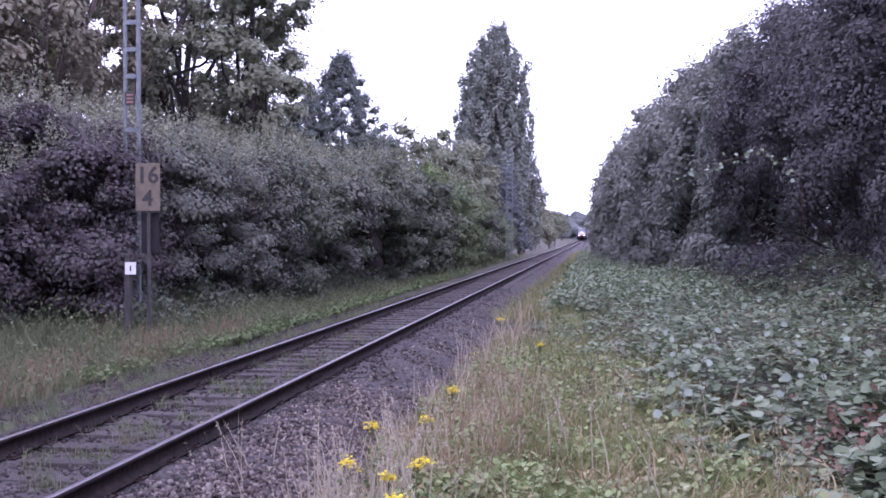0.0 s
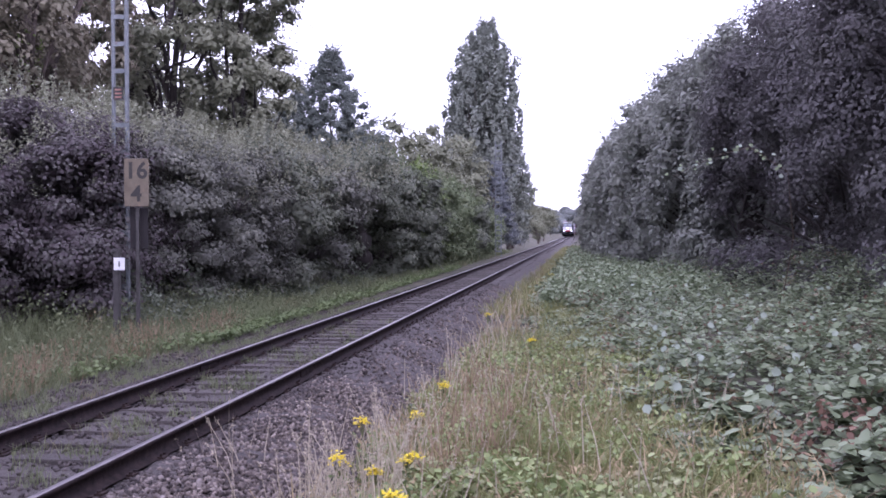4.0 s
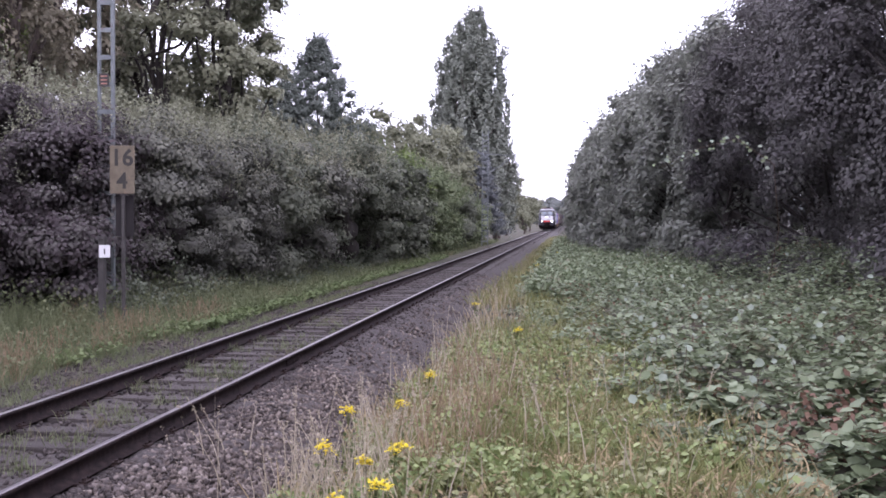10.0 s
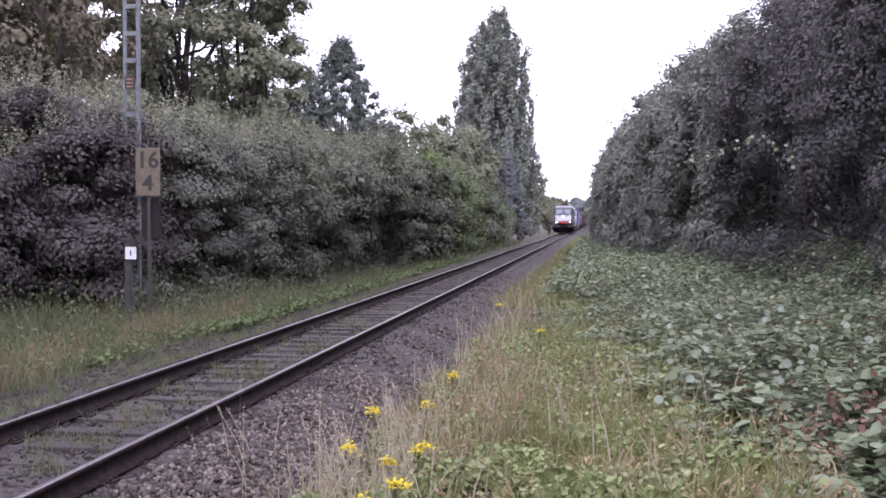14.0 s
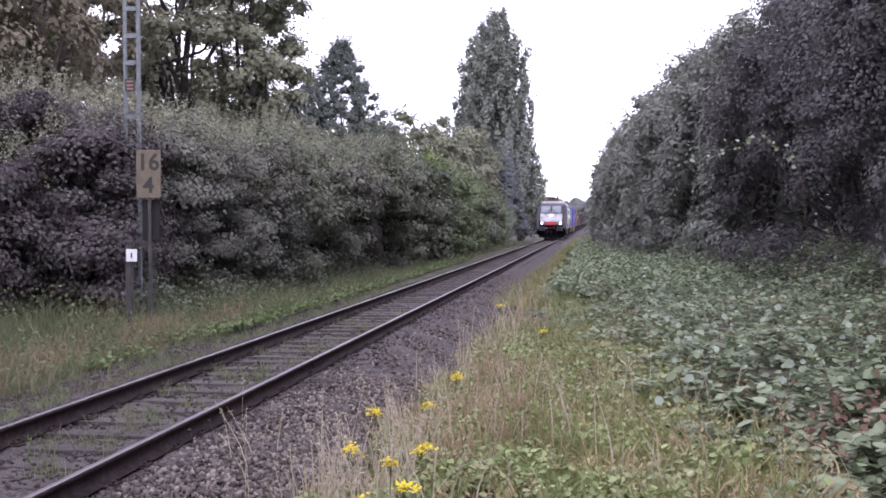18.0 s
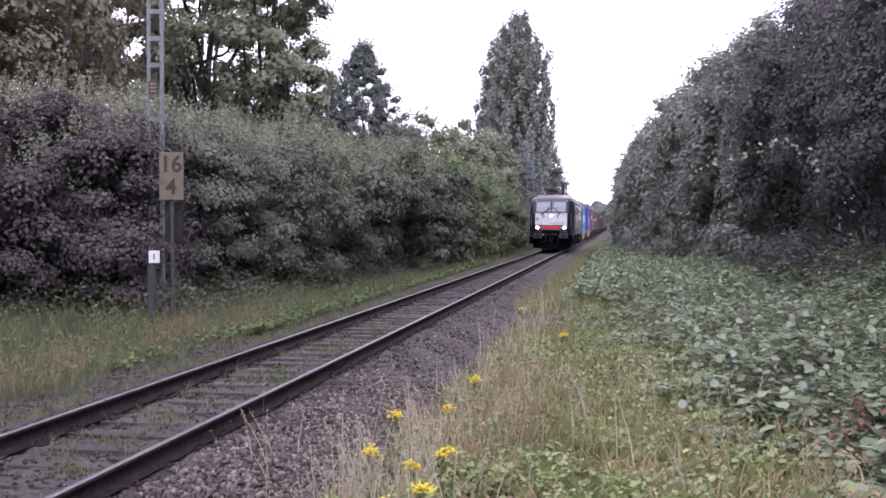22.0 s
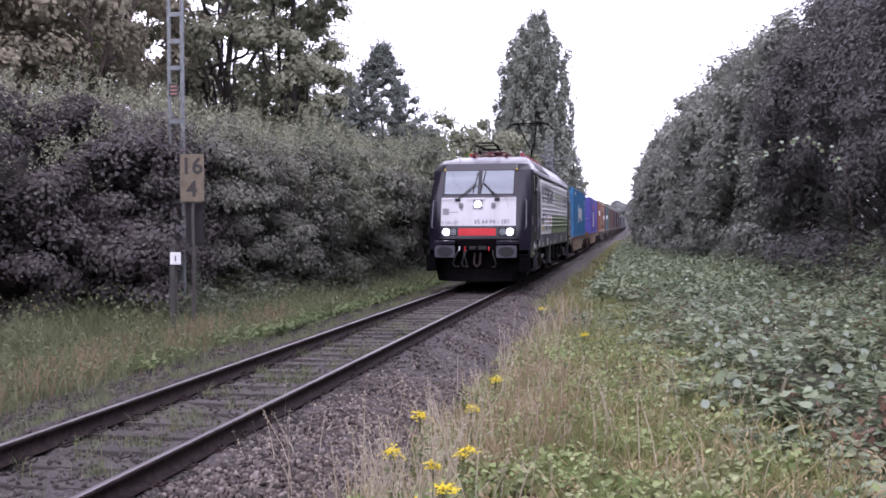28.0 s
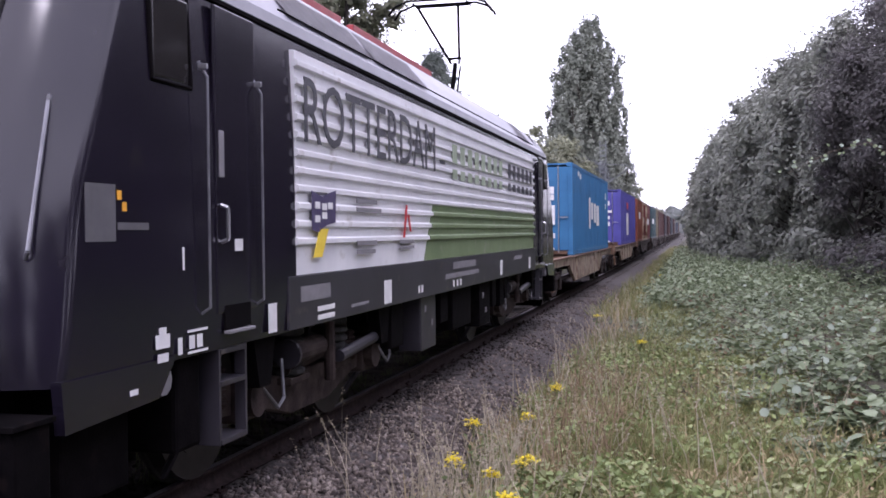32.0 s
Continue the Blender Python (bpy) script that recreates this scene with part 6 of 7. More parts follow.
        part("crack", polyrod([(x, Y(lean(z) - 0.013), z) for x, z in pts], 0.004, 5), M["rubber"], th)


def locomotive():
    th = empty("locomotive")
    L = LOCO_LEN
    side = [(1.09, 1.18, 0.56, 1.48, 0.71), (1.35, 1.18, 0.56, 1.5, 0.74), (1.81, 1.15, 0.60, 1.5, 0.8), (2.1, 1.13, 0.655, 1.497, 0.86), (2.6, 1.1, 0.75, 1.49, 1.08), (3.43, 1.05, 1.12, 1.45, 1.46)]
    bm = hull(side)
    for wide, off in ((False, 0.2), (True, 0.045)):
        es = [e for e in bm.edges if e.is_valid and abs(e.verts[0].co.z - e.verts[1].co.z) > 0.2 and e.calc_face_angle(0) > radians(12) and (min(abs(v.co.x) for v in e.verts) > 1.38) == wide]
        bmesh.ops.bevel(bm, geom=es, offset=off, segments=5 if not wide else 3, affect="EDGES", profile=0.5)
    body = part("body", bm, M["anthracite"], th, "glossy black locomotive body", None, True)
    body.data.set_sharp_from_angle(angle=radians(32))
    roof = [(3.432, 0.95, 1.6, 1.455, 1.8), (3.6, 0.95, 1.7, 1.33, 1.95), (3.75, 0.95, 2.1, 1.22, 2.3), (3.92, 0.9, 3.3, 1.07, 3.4)]
    part("roof", soften(hull(roof), 0.025, 2, 8), M["roof_grey"], th, "light grey faceted roof")
    for end in (0, 1):
        bm = bmesh.new()
        rings = []
        for z, uf, vf, us, vc in ((3.4, 1.054, 1.1, 1.456, 1.445), (3.605, 1.055, 1.21, 1.342, 1.59), (3.68, 1.04, 1.44, 1.3, 1.9), (3.765, 1.0, 2.0, 1.235, 2.19)):
            row = [(-us, 2.4), (-us, vc), (-uf, vf), (uf, vf), (us, vc), (us, 2.4)]
            rings.append([bm.verts.new((x, v if end == 0 else L - v, z)) for x, v in row])
        for a, b in zip(rings, rings[1:]):
            for i in range(6):
                bm.faces.new((a[i], a[(i + 1) % 6], b[(i + 1) % 6], b[i]))
        bm.faces.new(rings[0][::-1])
        bm.faces.new(rings[-1])
        bmesh.ops.recalc_face_normals(bm, faces=bm.faces[:])
        part("roof_front", soften(bm, 0.015, 2, 10), M["visor_grey"], th, "grey cab roof over the windscreen")
    for v0, v1 in ((3.9, 6.1), (6.2, 8.3), (15.2, 16.3)):
        bm = bmesh.new()
        vs = [bm.verts.new(c) for c in ((1.405, v0, 3.535), (1.405, v1, 3.535), (1.125, v1, 3.86), (1.125, v0, 3.86))]
        bm.faces.new(vs)
        bmesh.ops.solidify(bm, geom=bm.faces[:], thickness=0.012)
        part("roof_grille", bm, M["mark_grey"], th, "darker roof side grille")
    # deep front skirts beside the steps
    for q in (-1, 1):
        x0, x1 = min(q * 1.44, q * 1.5), max(q * 1.44, q * 1.5)
        for a, b, c in ((0.68, 0.95, 1.62), (L - 0.68, L - 0.95, L - 1.62)):
            part("under_cab_box", boxm(min(q * 0.3, q * 1.3), max(q * 0.3, q * 1.3), min(b, c), max(b, c), 0.4, 1.1, bevel=0.02), M["steel_dark"], th)
            part("corner_skirt", prism([(a, 1.12), (a + (b - a) * 0.1, 0.86), (c, 0.9), (c + (c - b) * 0.3, 1.12)], x0, x1, 0), M["anthracite"], th)
        # side: rail over the roof edge, ribbed panel, doors, rails
        part("roof_rail", rods([((q * 1.47, 3.5, 3.5), (q * 1.47, 16.1, 3.5))], 0.008, 6), M["steel_dark"], th)
        part("cornice", boxm(min(q * 1.44, q * 1.475), max(q * 1.44, q * 1.475), 1.6, L - 1.6, 3.33, 3.358), M["steel_dark"], th)
        part("roof_edge", prism([(q * 1.44, 3.36), (q * 1.478, 3.36), (q * 1.464, 3.45), (q * 1.4, 3.45)], 1.75, L - 1.75, 1), M["roof_grey"], th)
        for v0, v1 in ((4.4, 6.7), (7.1, 10.6)):
            part("roof_busbar", boxm(min(q * 0.78, q * 0.86), max(q * 0.78, q * 0.86), v0, v1, 4.02, 4.12, bevel=0.01), M["bus_red"], th, "red roof conductor bar")
            for v in (v0 + 0.3, (v0 + v1) / 2, v1 - 0.3):
                part("insulator", lathe((q * 0.82, v, 3.9), ridged(4, 0.032, 0.035, 0.06), 10), M["roof_red"], th)
        part("panel_sheet", boxm(min(q * 1.46, q * 1.503), max(q * 1.46, q * 1.503), 3.73, L - 3.73, 1.51, 3.24), M["panel_white"], th, "white sheet of the machine-room side")
        g0 = 7.6
        part("green_sheet", prism([(g0 - 0.02, 1.512), (L - 3.75, 1.512), (L - 3.75, 2.17), (g0 + 0.43, 2.17)], q * 1.503, q * 1.507, 0), M["panel_green"], th, "faded green field of the side")
        for k in range(11):
            z = 1.77 + 0.137 * k
            prof = [(1.5025, z - 0.034), (1.533, z - 0.018), (1.533, z + 0.018), (1.5025, z + 0.034)]
            prof = [(q * x, zz) for x, zz in prof]
            if z < 2.15:
                cut = g0 + 0.43 * (z - 1.51) / 0.66
                part("rib", prism(prof, 3.71, cut, 1), M["panel_white"], th)
                part("rib", prism([(x * 1.003, zz) for x, zz in prof], cut, L - 3.71, 1), M["panel_green"], th)
            else:
                part("rib", prism(prof, 3.71, L - 3.71, 1), M["panel_white"], th)
        part("sill_band", boxm(min(q * 1.49, q * 1.512), max(q * 1.49, q * 1.512), 3.55, L - 3.55, 1.1, 1.505, bevel=0.005), M["sill_grey"], th, "dark grey side sill")
        for e in (0, 1):
            E = (lambda v: v) if e == 0 else (lambda v: L - v)
            def span(a, b):
                return min(E(a), E(b)), max(E(a), E(b))
            d = part("cab_door", boxm(min(q * 1.48, q * 1.508), max(q * 1.48, q * 1.508), *span(2.36, 2.98), 1.32, 3.3, bevel=0.012), M["anthracite"], th)
            part("door_handle", polyrod([(q * 1.51, E(2.42), 1.78), (q * 1.56, E(2.42), 1.8), (q * 1.56, E(2.42), 2.0), (q * 1.51, E(2.42), 2.02)], 0.014, 6), M["chrome"], d)
            part("vent", boxm(min(q * 1.505, q * 1.515), max(q * 1.505, q * 1.515), *span(2.4, 2.47), 2.2, 2.5, bevel=0.004), M["mark_grey"], d)
            win = part("side_window", boxm(min(q * 1.42, q * 1.488), max(q * 1.42, q * 1.488), *span(1.62, 2.05), 2.74, 3.24, bevel=0.012), M["dark_glass"], th, "dark cab side window")
            part("window_frame", rods([((q * 1.49, E(1.6), 2.72), (q * 1.49, E(2.07), 2.72)), ((q * 1.49, E(2.07), 2.72), (q * 1.465, E(2.07), 3.26)), ((q * 1.49, E(1.6), 2.72), (q * 1.465, E(1.6), 3.26))], 0.012, 6), M["steel_dark"], win)
            for v in (2.15, 2.97):
                part("door_rail", polyrod([(q * 1.5, E(v), 2.9), (q * 1.56, E(v), 2.8), (q * 1.56, E(v), 1.38), (q * 1.5, E(v), 1.34)], 0.009, 7), M["rail_dull"], th, "thin vertical grab rail")
                part("rail_end", boxm(min(q * 1.5, q * 1.562), max(q * 1.5, q * 1.562), *span(v - 0.011, v + 0.011), 2.85, 2.885, bevel=0.004), M["chrome"], th)
            # raised black plate puts the shade of the recess into colour
            part("door_recess", boxm(min(q * 1.495, q * 1.512), max(q * 1.495, q * 1.512), *span(2.46, 2.86), 1.206, 1.37, bevel=0.004), M["steel_dark"], th, "dark plate standing in for the shaded recess over the door step")
            lad = part("ladder_stile", boxm(min(q * 1.2, q * 1.48), max(q * 1.2, q * 1.48), *span(2.42, 2.45), 0.46, 1.09, bevel=0.004), M["sill_grey"], th, "dark grey side plate of the steps")
            part("ladder_stile", boxm(min(q * 1.4, q * 1.48), max(q * 1.4, q * 1.48), *span(2.82, 2.85), 0.46, 1.09, bevel=0.004), M["sill_grey"], th)
            for z in (0.46, 0.84, 1.05):
                part("rung", boxm(min(q * 1.24, q * 1.485), max(q * 1.24, q * 1.485), *span(2.44, 2.83), z, z + 0.035, bevel=0.005), M["sill_grey"], lad)
            part("step_lip", boxm(min(q * 1.5, q * 1.545), max(q * 1.5, q * 1.545), *span(2.46, 2.86), 1.185, 1.205, bevel=0.004), M["mark_grey"], th)
            part("sand_box", boxm(min(q * 1.05, q * 1.42), max(q * 1.05, q * 1.42), *span(1.95, 2.28), 0.5, 1.08, bevel=0.03), M["steel_dark"], th)
            part("brake_tap", rods([((q * 1.38, E(1.75), 0.98), (q * 1.46, E(1.75), 0.98))], 0.09, 10), M["mark_grey"], th)
    # under-floor boxes
    for q in (-1, 1):
        for v0, v1, z0, z1, x0 in ((6.55, 7.0, 0.62, 1.08, 1.2), (7.75, 8.45, 0.46, 1.08, 1.15), (8.7, 9.1, 0.7, 1.08, 1.2), (9.35, 10.5, 0.55, 1.08, 1.05), (11.1, 11.9, 0.44, 1.08, 1.15), (12.1, 12.4, 0.66, 1.08, 1.2), (12.75, 13.1, 0.62, 1.08, 1.2)):
            part("equipment_box", boxm(min(q * x0, q * 1.42), max(q * x0, q * 1.42), v0, v1, z0, z1, bevel=0.02), M["steel_dark"] if v0 != 7.75 else M["sill_grey"], th)
        for v in (3.3, 6.3, 13.3, 16.3):
            part("lifting_bracket", prism([(v - 0.2, 1.09), (v + 0.2, 1.09), (v + 0.1, 0.72), (v - 0.1, 0.72)], q * 1.3, q * 1.42, 0), M["steel_dark"], th)
        for c in (4.84, 14.74):
            part("brake_cylinder", rods([((q * 1.28, c - 0.75, 0.86), (q * 1.28, c - 0.1, 0.86))], 0.1, 14), M["bogie_rust"], th, "rusty brown brake cylinder")
            part("cylinder_cap", rods([((q * 1.28, c - 0.79, 0.86), (q * 1.28, c - 0.75, 0.86))], 0.12, 14), M["sill_grey"], th)
            part("yaw_damper", rods([((q * 1.34, c + 0.3, 0.72), (q * 1.34, c + 1.5, 0.8))], 0.055, 10), M["sill_grey"], th)
            for e in (-1.45, 1.45):
                part("axle_cover", rods([((q * 1.22, c + e, 0.625), (q * 1.33, c + e, 0.625))], 0.15, 16), M["bogie_rust"], th, "rusty round axle bearing cover")
                part("sand_pipe", polyrod([(q * 1.1, c + e * 1.36, 1.0), (q * 1.05, c + e * 1.4, 0.5), (q * 0.8, c + e * 1.33, 0.12)], 0.03, 7), M["sill_grey"], th)
                part("bearing_cable", polyrod([(q * 1.32, c + e + 0.08, 0.68), (q * 1.36, c + e + 0.28, 0.5), (q * 1.34, c + e + 0.45, 0.55), (q * 1.3, c + e + 0.5, 0.85)], 0.014, 6), M["rail_dull"], th)
            for d in (-0.55, 0.55):
                part("spring_seat", boxm(min(q * 1.02, q * 1.3), max(q * 1.02, q * 1.3), c + d - 0.2, c + d + 0.2, 0.6, 0.66, bevel=0.01), M["bogie_rust"], th)
                part("air_spring", lathe((q * 1.16, c + d, 0.66), ridged(5, 0.08, 0.13, 0.17), 12), M["rubber"], th)
            part("vertical_damper", rods([((q * 1.36, c, 0.55), (q * 1.36, c, 1.06))], 0.05, 10), M["bogie_rust"], th)
        for v, z in ((7.9, 0.9), (8.2, 0.72), (11.3, 0.85), (11.5, 0.62)):
            decal("mark", q * 1.4205, v, v + 0.1, z, z + 0.08, "mark_grey", th)
    part("transformer", boxm(-1.0, 1.0, 7.2, 12.4, 0.4, 1.09, bevel=0.04), M["steel_dark"], th)
    wm = wheelset_mesh(0.625)
    first = None
    for v in (4.84, 14.74):
        bogie(th, v, 2.9, 0.6, 1.12, "bogie_rust")
        for e in (-1.45, 1.45):
            if first is None:
                w = first = part("wheelset", wm, M["tread"], th, "steel wheelset with worn bright treads", pose(0, v + e, 0.625))
            else:
                w = link("wheelset", first.data, None, th, "", pose(0, v + e, 0.625))
            WHEELS.append((w, v + e, 0.625))
    # roof gear
    pantograph(th, 3.75, False)
    pantograph(th, 14.9, True)
    for v0, v1, x in ((5.6, 8.2, -0.35), (8.6, 11.4, -0.35), (11.8, 13.6, 0.3)):
        part("roof_busbar", boxm(x - 0.05, x + 0.05, v0, v1, 4.12, 4.2, bevel=0.01), M["roof_red"], th, "red roof conductor bar")
        for v in (v0 + 0.2, v1 - 0.2):
            part("insulator", lathe((x, v, 3.92), ridged(6, 0.035, 0.035, 0.06), 10), M["roof_red"], th)
    part("insulator", rods([((0.75, 4.9, 3.92), (0.75, 4.9, 4.2))], 0.035, 10), M["mark_white"], th, "white post insulator")
    part("roof_hatch", boxm(-0.7, 0.7, 9.0, 10.6, 3.92, 4.02, bevel=0.03), M["roof_grey"], th)
    part("horn", rods([((-0.2, 2.5, 4.0), (-0.2, 2.15, 4.0))], 0.05, 10), M["steel_dark"], th)
    part("aerial", rods([((-0.75, 1.9, 3.7), (-0.75, 1.9, 3.86))], 0.03, 8), M["mark_white"], th)
    cab_end(th, lambda v: v, -1, True)
    cab_end(th, lambda v: L - v, 1, False)
    # writing and marks on the side that faces the camera; rib crests break the letters
    me = text_mesh("ROTTERDAM", 0.74, 0.003)
    xs = [c.co.x for c in me.vertices]
    k = 4.2 / (max(xs) - min(xs))
    letters(me, M["letter_grey"], th, pose(1.5325, 5.95, 2.77, 90, 0, 90) @ Matrix.Diagonal((k, 1, 1, 1)), "dark capital letter crossed by the ribs")
    decal("mark", 1.512, 8.35, 8.62, 2.66, 2.72, "letter_grey", th)
    v = 8.95
    while v < 15.6:
        w = 0.26
        m_ = "letter_olive" if v < 12.3 else "letter_grey"
        for z0, z1 in ((2.5, 2.62), (2.7, 2.94)):
            decal("mark", 1.53, v, v + w, z0, z1, m_, th)
        v += 0.46 if abs(v - 12.2) > 0.3 else 0.8
    part("emblem", prism([(3.98, 1.86), (4.12, 1.84), (4.32, 1.9), (4.53, 1.92), (4.55, 2.19), (4.36, 2.16), (4.22, 2.13), (3.98, 2.17)], 1.536, 1.54, 0), M["violet"], th, "violet emblem with an uneven outline")
    decal("emblem_tail", 1.536, 4.0, 4.2, 1.64, 1.87, "yellow", th, "", 0.16)
    for v0, z0 in ((4.04, 2.03), (4.04, 1.92), (4.2, 2.02), (4.2, 1.95), (4.34, 2.03)):
        decal("mark", 1.541, v0, v0 + 0.11, z0, z0 + 0.055, "mark_white", th)
    for z, w in ((2.1, 0.62), (2.02, 0.75), (1.72, 0.6), (1.64, 0.55)):
        decal("mark", 1.536, 5.1, 5.1 + w, z, z + 0.04, "mark_grey", th)
    for k, pts in enumerate(([(6.62, 1.78), (6.69, 1.78), (6.8, 2.12), (6.74, 2.12)], [(6.88, 1.84), (6.94, 1.84), (6.86, 2.02), (6.8, 2.02)])):
        part("red_emblem", prism(pts, 1.536, 1.54, 0), M["loco_red"], th, "small red emblem of two slanting strokes" if k == 0 else "")
    for z in (1.66, 1.72):
        decal("mark", 1.536, 6.5, 7.05, z, z + 0.035, "mark_grey", th)
    for v0, v1, z0, z1, m_ in ((3.78, 4.45, 1.3, 1.42, "mark_grey"), (3.15, 3.3, 1.12, 1.33, "mark_white"), (6.0, 6.25, 1.13, 1.36, "mark_white"), (7.3, 7.36, 1.16, 1.24, "mark_white"), (7.42, 7.5, 1.16, 1.24, "mark_white"),
                               (9.0, 10.4, 1.36, 1.45, "mark_grey"), (8.6, 10.6, 1.25, 1.31, "mark_grey"), (9.0, 9.08, 1.14, 1.22, "mark_white"), (9.2, 9.28, 1.14, 1.22, "mark_white"), (9.4, 9.48, 1.14, 1.22, "mark_white"),
                               (12.3, 12.5, 1.15, 1.38, "mark_white"), (13.6, 14.4, 1.35, 1.42, "mark_grey"), (15.2, 15.4, 1.15, 1.35, "mark_white"), (4.15, 4.55, 1.13, 1.17, "mark_white"), (4.15, 4.55, 1.2, 1.24, "mark_white"), (5.0, 5.5, 1.17, 1.2, "mark_grey")):
        decal("mark", 1.5125, v0, v1, z0, z1, m_, th)
    decal("grey_square", 1.5, 0.9, 1.18, 1.8, 2.1, "square_grey", th, "grey square owner's mark")
    decal("mark", 1.5, 1.2, 1.24, 2.02, 2.07, "orange", th)
    decal("mark", 1.5, 1.25, 1.29, 1.96, 2.01, "orange", th)
    decal("mark", 1.5, 1.2, 1.52, 1.86, 1.9, "square_grey", th)
    link("letter", text_mesh("1", 0.2, 0.002), M["mark_white"], th, "", pose(1.503, 1.92, 1.68, 90, 0, 90))
    decal("mark", 1.509, 2.62, 2.74, 1.72, 1.8, "mark_white", th)
    for v0, v1, z0, z1 in ((1.58, 1.74, 1.18, 1.26), (1.62, 1.7, 1.26, 1.3), (1.6, 1.72, 1.1, 1.15), (1.84, 1.89, 1.12, 1.22), (1.96, 2.22, 1.24, 1.255), (1.96, 2.22, 1.11, 1.125), (1.98, 2.05, 1.14, 1.22), (2.08, 2.15, 1.14, 1.22), (1.3, 1.38, 0.96, 0.99)):
        decal("mark", 1.5005, v0, v1, z0, z1, "mark_white", th)
    tagged(th, "black and white electric locomotive with a red front stripe", "locomotive")
    TRAIN.append((th, 0.0))
    return th


WAGON = 19.74


def container_wagon(start, kind, proto=None):
    """A flat container wagon with deep fish-belly sills on two bogies."""
    if proto is not None:
        th = copy_thing(proto, pose(0, 0, 0))
        for o in th.children:
            if o.name.startswith("wheelset"):
                WHEELS.append((o, o.location.y, 0.46))
        TRAIN.append((th, start))
        return th
    th = empty("container_wagon")
    L = WAGON
    sill, frame_mat = (M["wagon_beige"], M["wagon_rust"]) if kind == 0 else (M["wagon_dark"], M["wagon_dark"])
    for q in (-1, 1):
        out = [(0.65, 1.14), (L - 0.65, 1.14), (L - 0.65, 0.93), (15.0, 0.9), (13.7, 0.42), (6.0, 0.42), (4.7, 0.9), (0.65, 0.93)]
        part("side_sill", soften(prism(out, min(q * 1.14, q * 1.22), max(q * 1.14, q * 1.22), 0), 0.01, 1), sill, th, "fish-belly side sill")
        part("sill_flange", boxm(min(q * 1.1, q * 1.26), max(q * 1.1, q * 1.26), 0.65, L - 0.65, 1.1, 1.145), frame_mat, th)
        for v in (6.3, 8.0, 9.87, 11.7, 13.4):
            part("web_rib", boxm(min(q * 1.22, q * 1.25), max(q * 1.22, q * 1.25), v - 0.03, v + 0.03, 0.46, 1.1), sill, th)
        part("step_rail", polyrod([(q * 1.2, 0.7, 1.0), (q * 1.27, 0.7, 0.4), (q * 1.27, 1.15, 0.4), (q * 1.2, 1.15, 1.0)], 0.018, 6), frame_mat, th)
    for v in np.linspace(0.75, L - 0.75, 9):
        part("cross_bearer", boxm(-1.14, 1.14, v - 0.08, v + 0.08, 0.98, 1.12), frame_mat, th)
    part("centre_sill", boxm(-0.25, 0.25, 0.7, L - 0.7, 0.75, 1.08, bevel=0.02), frame_mat, th)
    for y, s in ((0.0, -1), (L, 1)):
        part("head_stock", boxm(-1.3, 1.3, min(y - s * 0.62, y - s * 0.75), max(y - s * 0.62, y - s * 0.75), 0.85, 1.2, bevel=0.02), frame_mat, th)
        buffers(th, y, s, 1.04, 0.22, 0.17, False)
    for v in (2.77, L - 2.77):
        bogie(th, v, 1.8, 0.46, 0.98, "bogie_rust")
        for e in (-0.9, 0.9):
            w = part("wheelset", wheelset_mesh(0.46), M["tread"], th, "", pose(0, v + e, 0.46))
            WHEELS.append((w, v + e, 0.46))
    tagged(th, "flat container wagon with rusty beige side sills" if kind == 0 else "flat container wagon with dark grimy side sills", "wagon", "container wagons")
    TRAIN.append((th, start))
    return th


def corrugated(x0, x1, z0, z1, depth, pitch):
    """A corrugated steel sheet in the plane y = 0, from x0 to x1."""
    n = max(2, int((x1 - x0) / pitch))
    p = (x1 - x0) / n
    line = []
    for i in range(n):
        a = x0 + i * p
        line += [(a, 0), (a + p * 0.3, 0), (a + p * 0.5, depth), (a + p * 0.8, depth)]
    line.append((x1, 0))
    v = [(x, y, z) for z in (z0, z1) for x, y in line]
    n = len(line)
    return quads("sheet", np.array(v), np.array([(i, i + 1, n + i + 1, n + i) for i in range(n - 1)]))


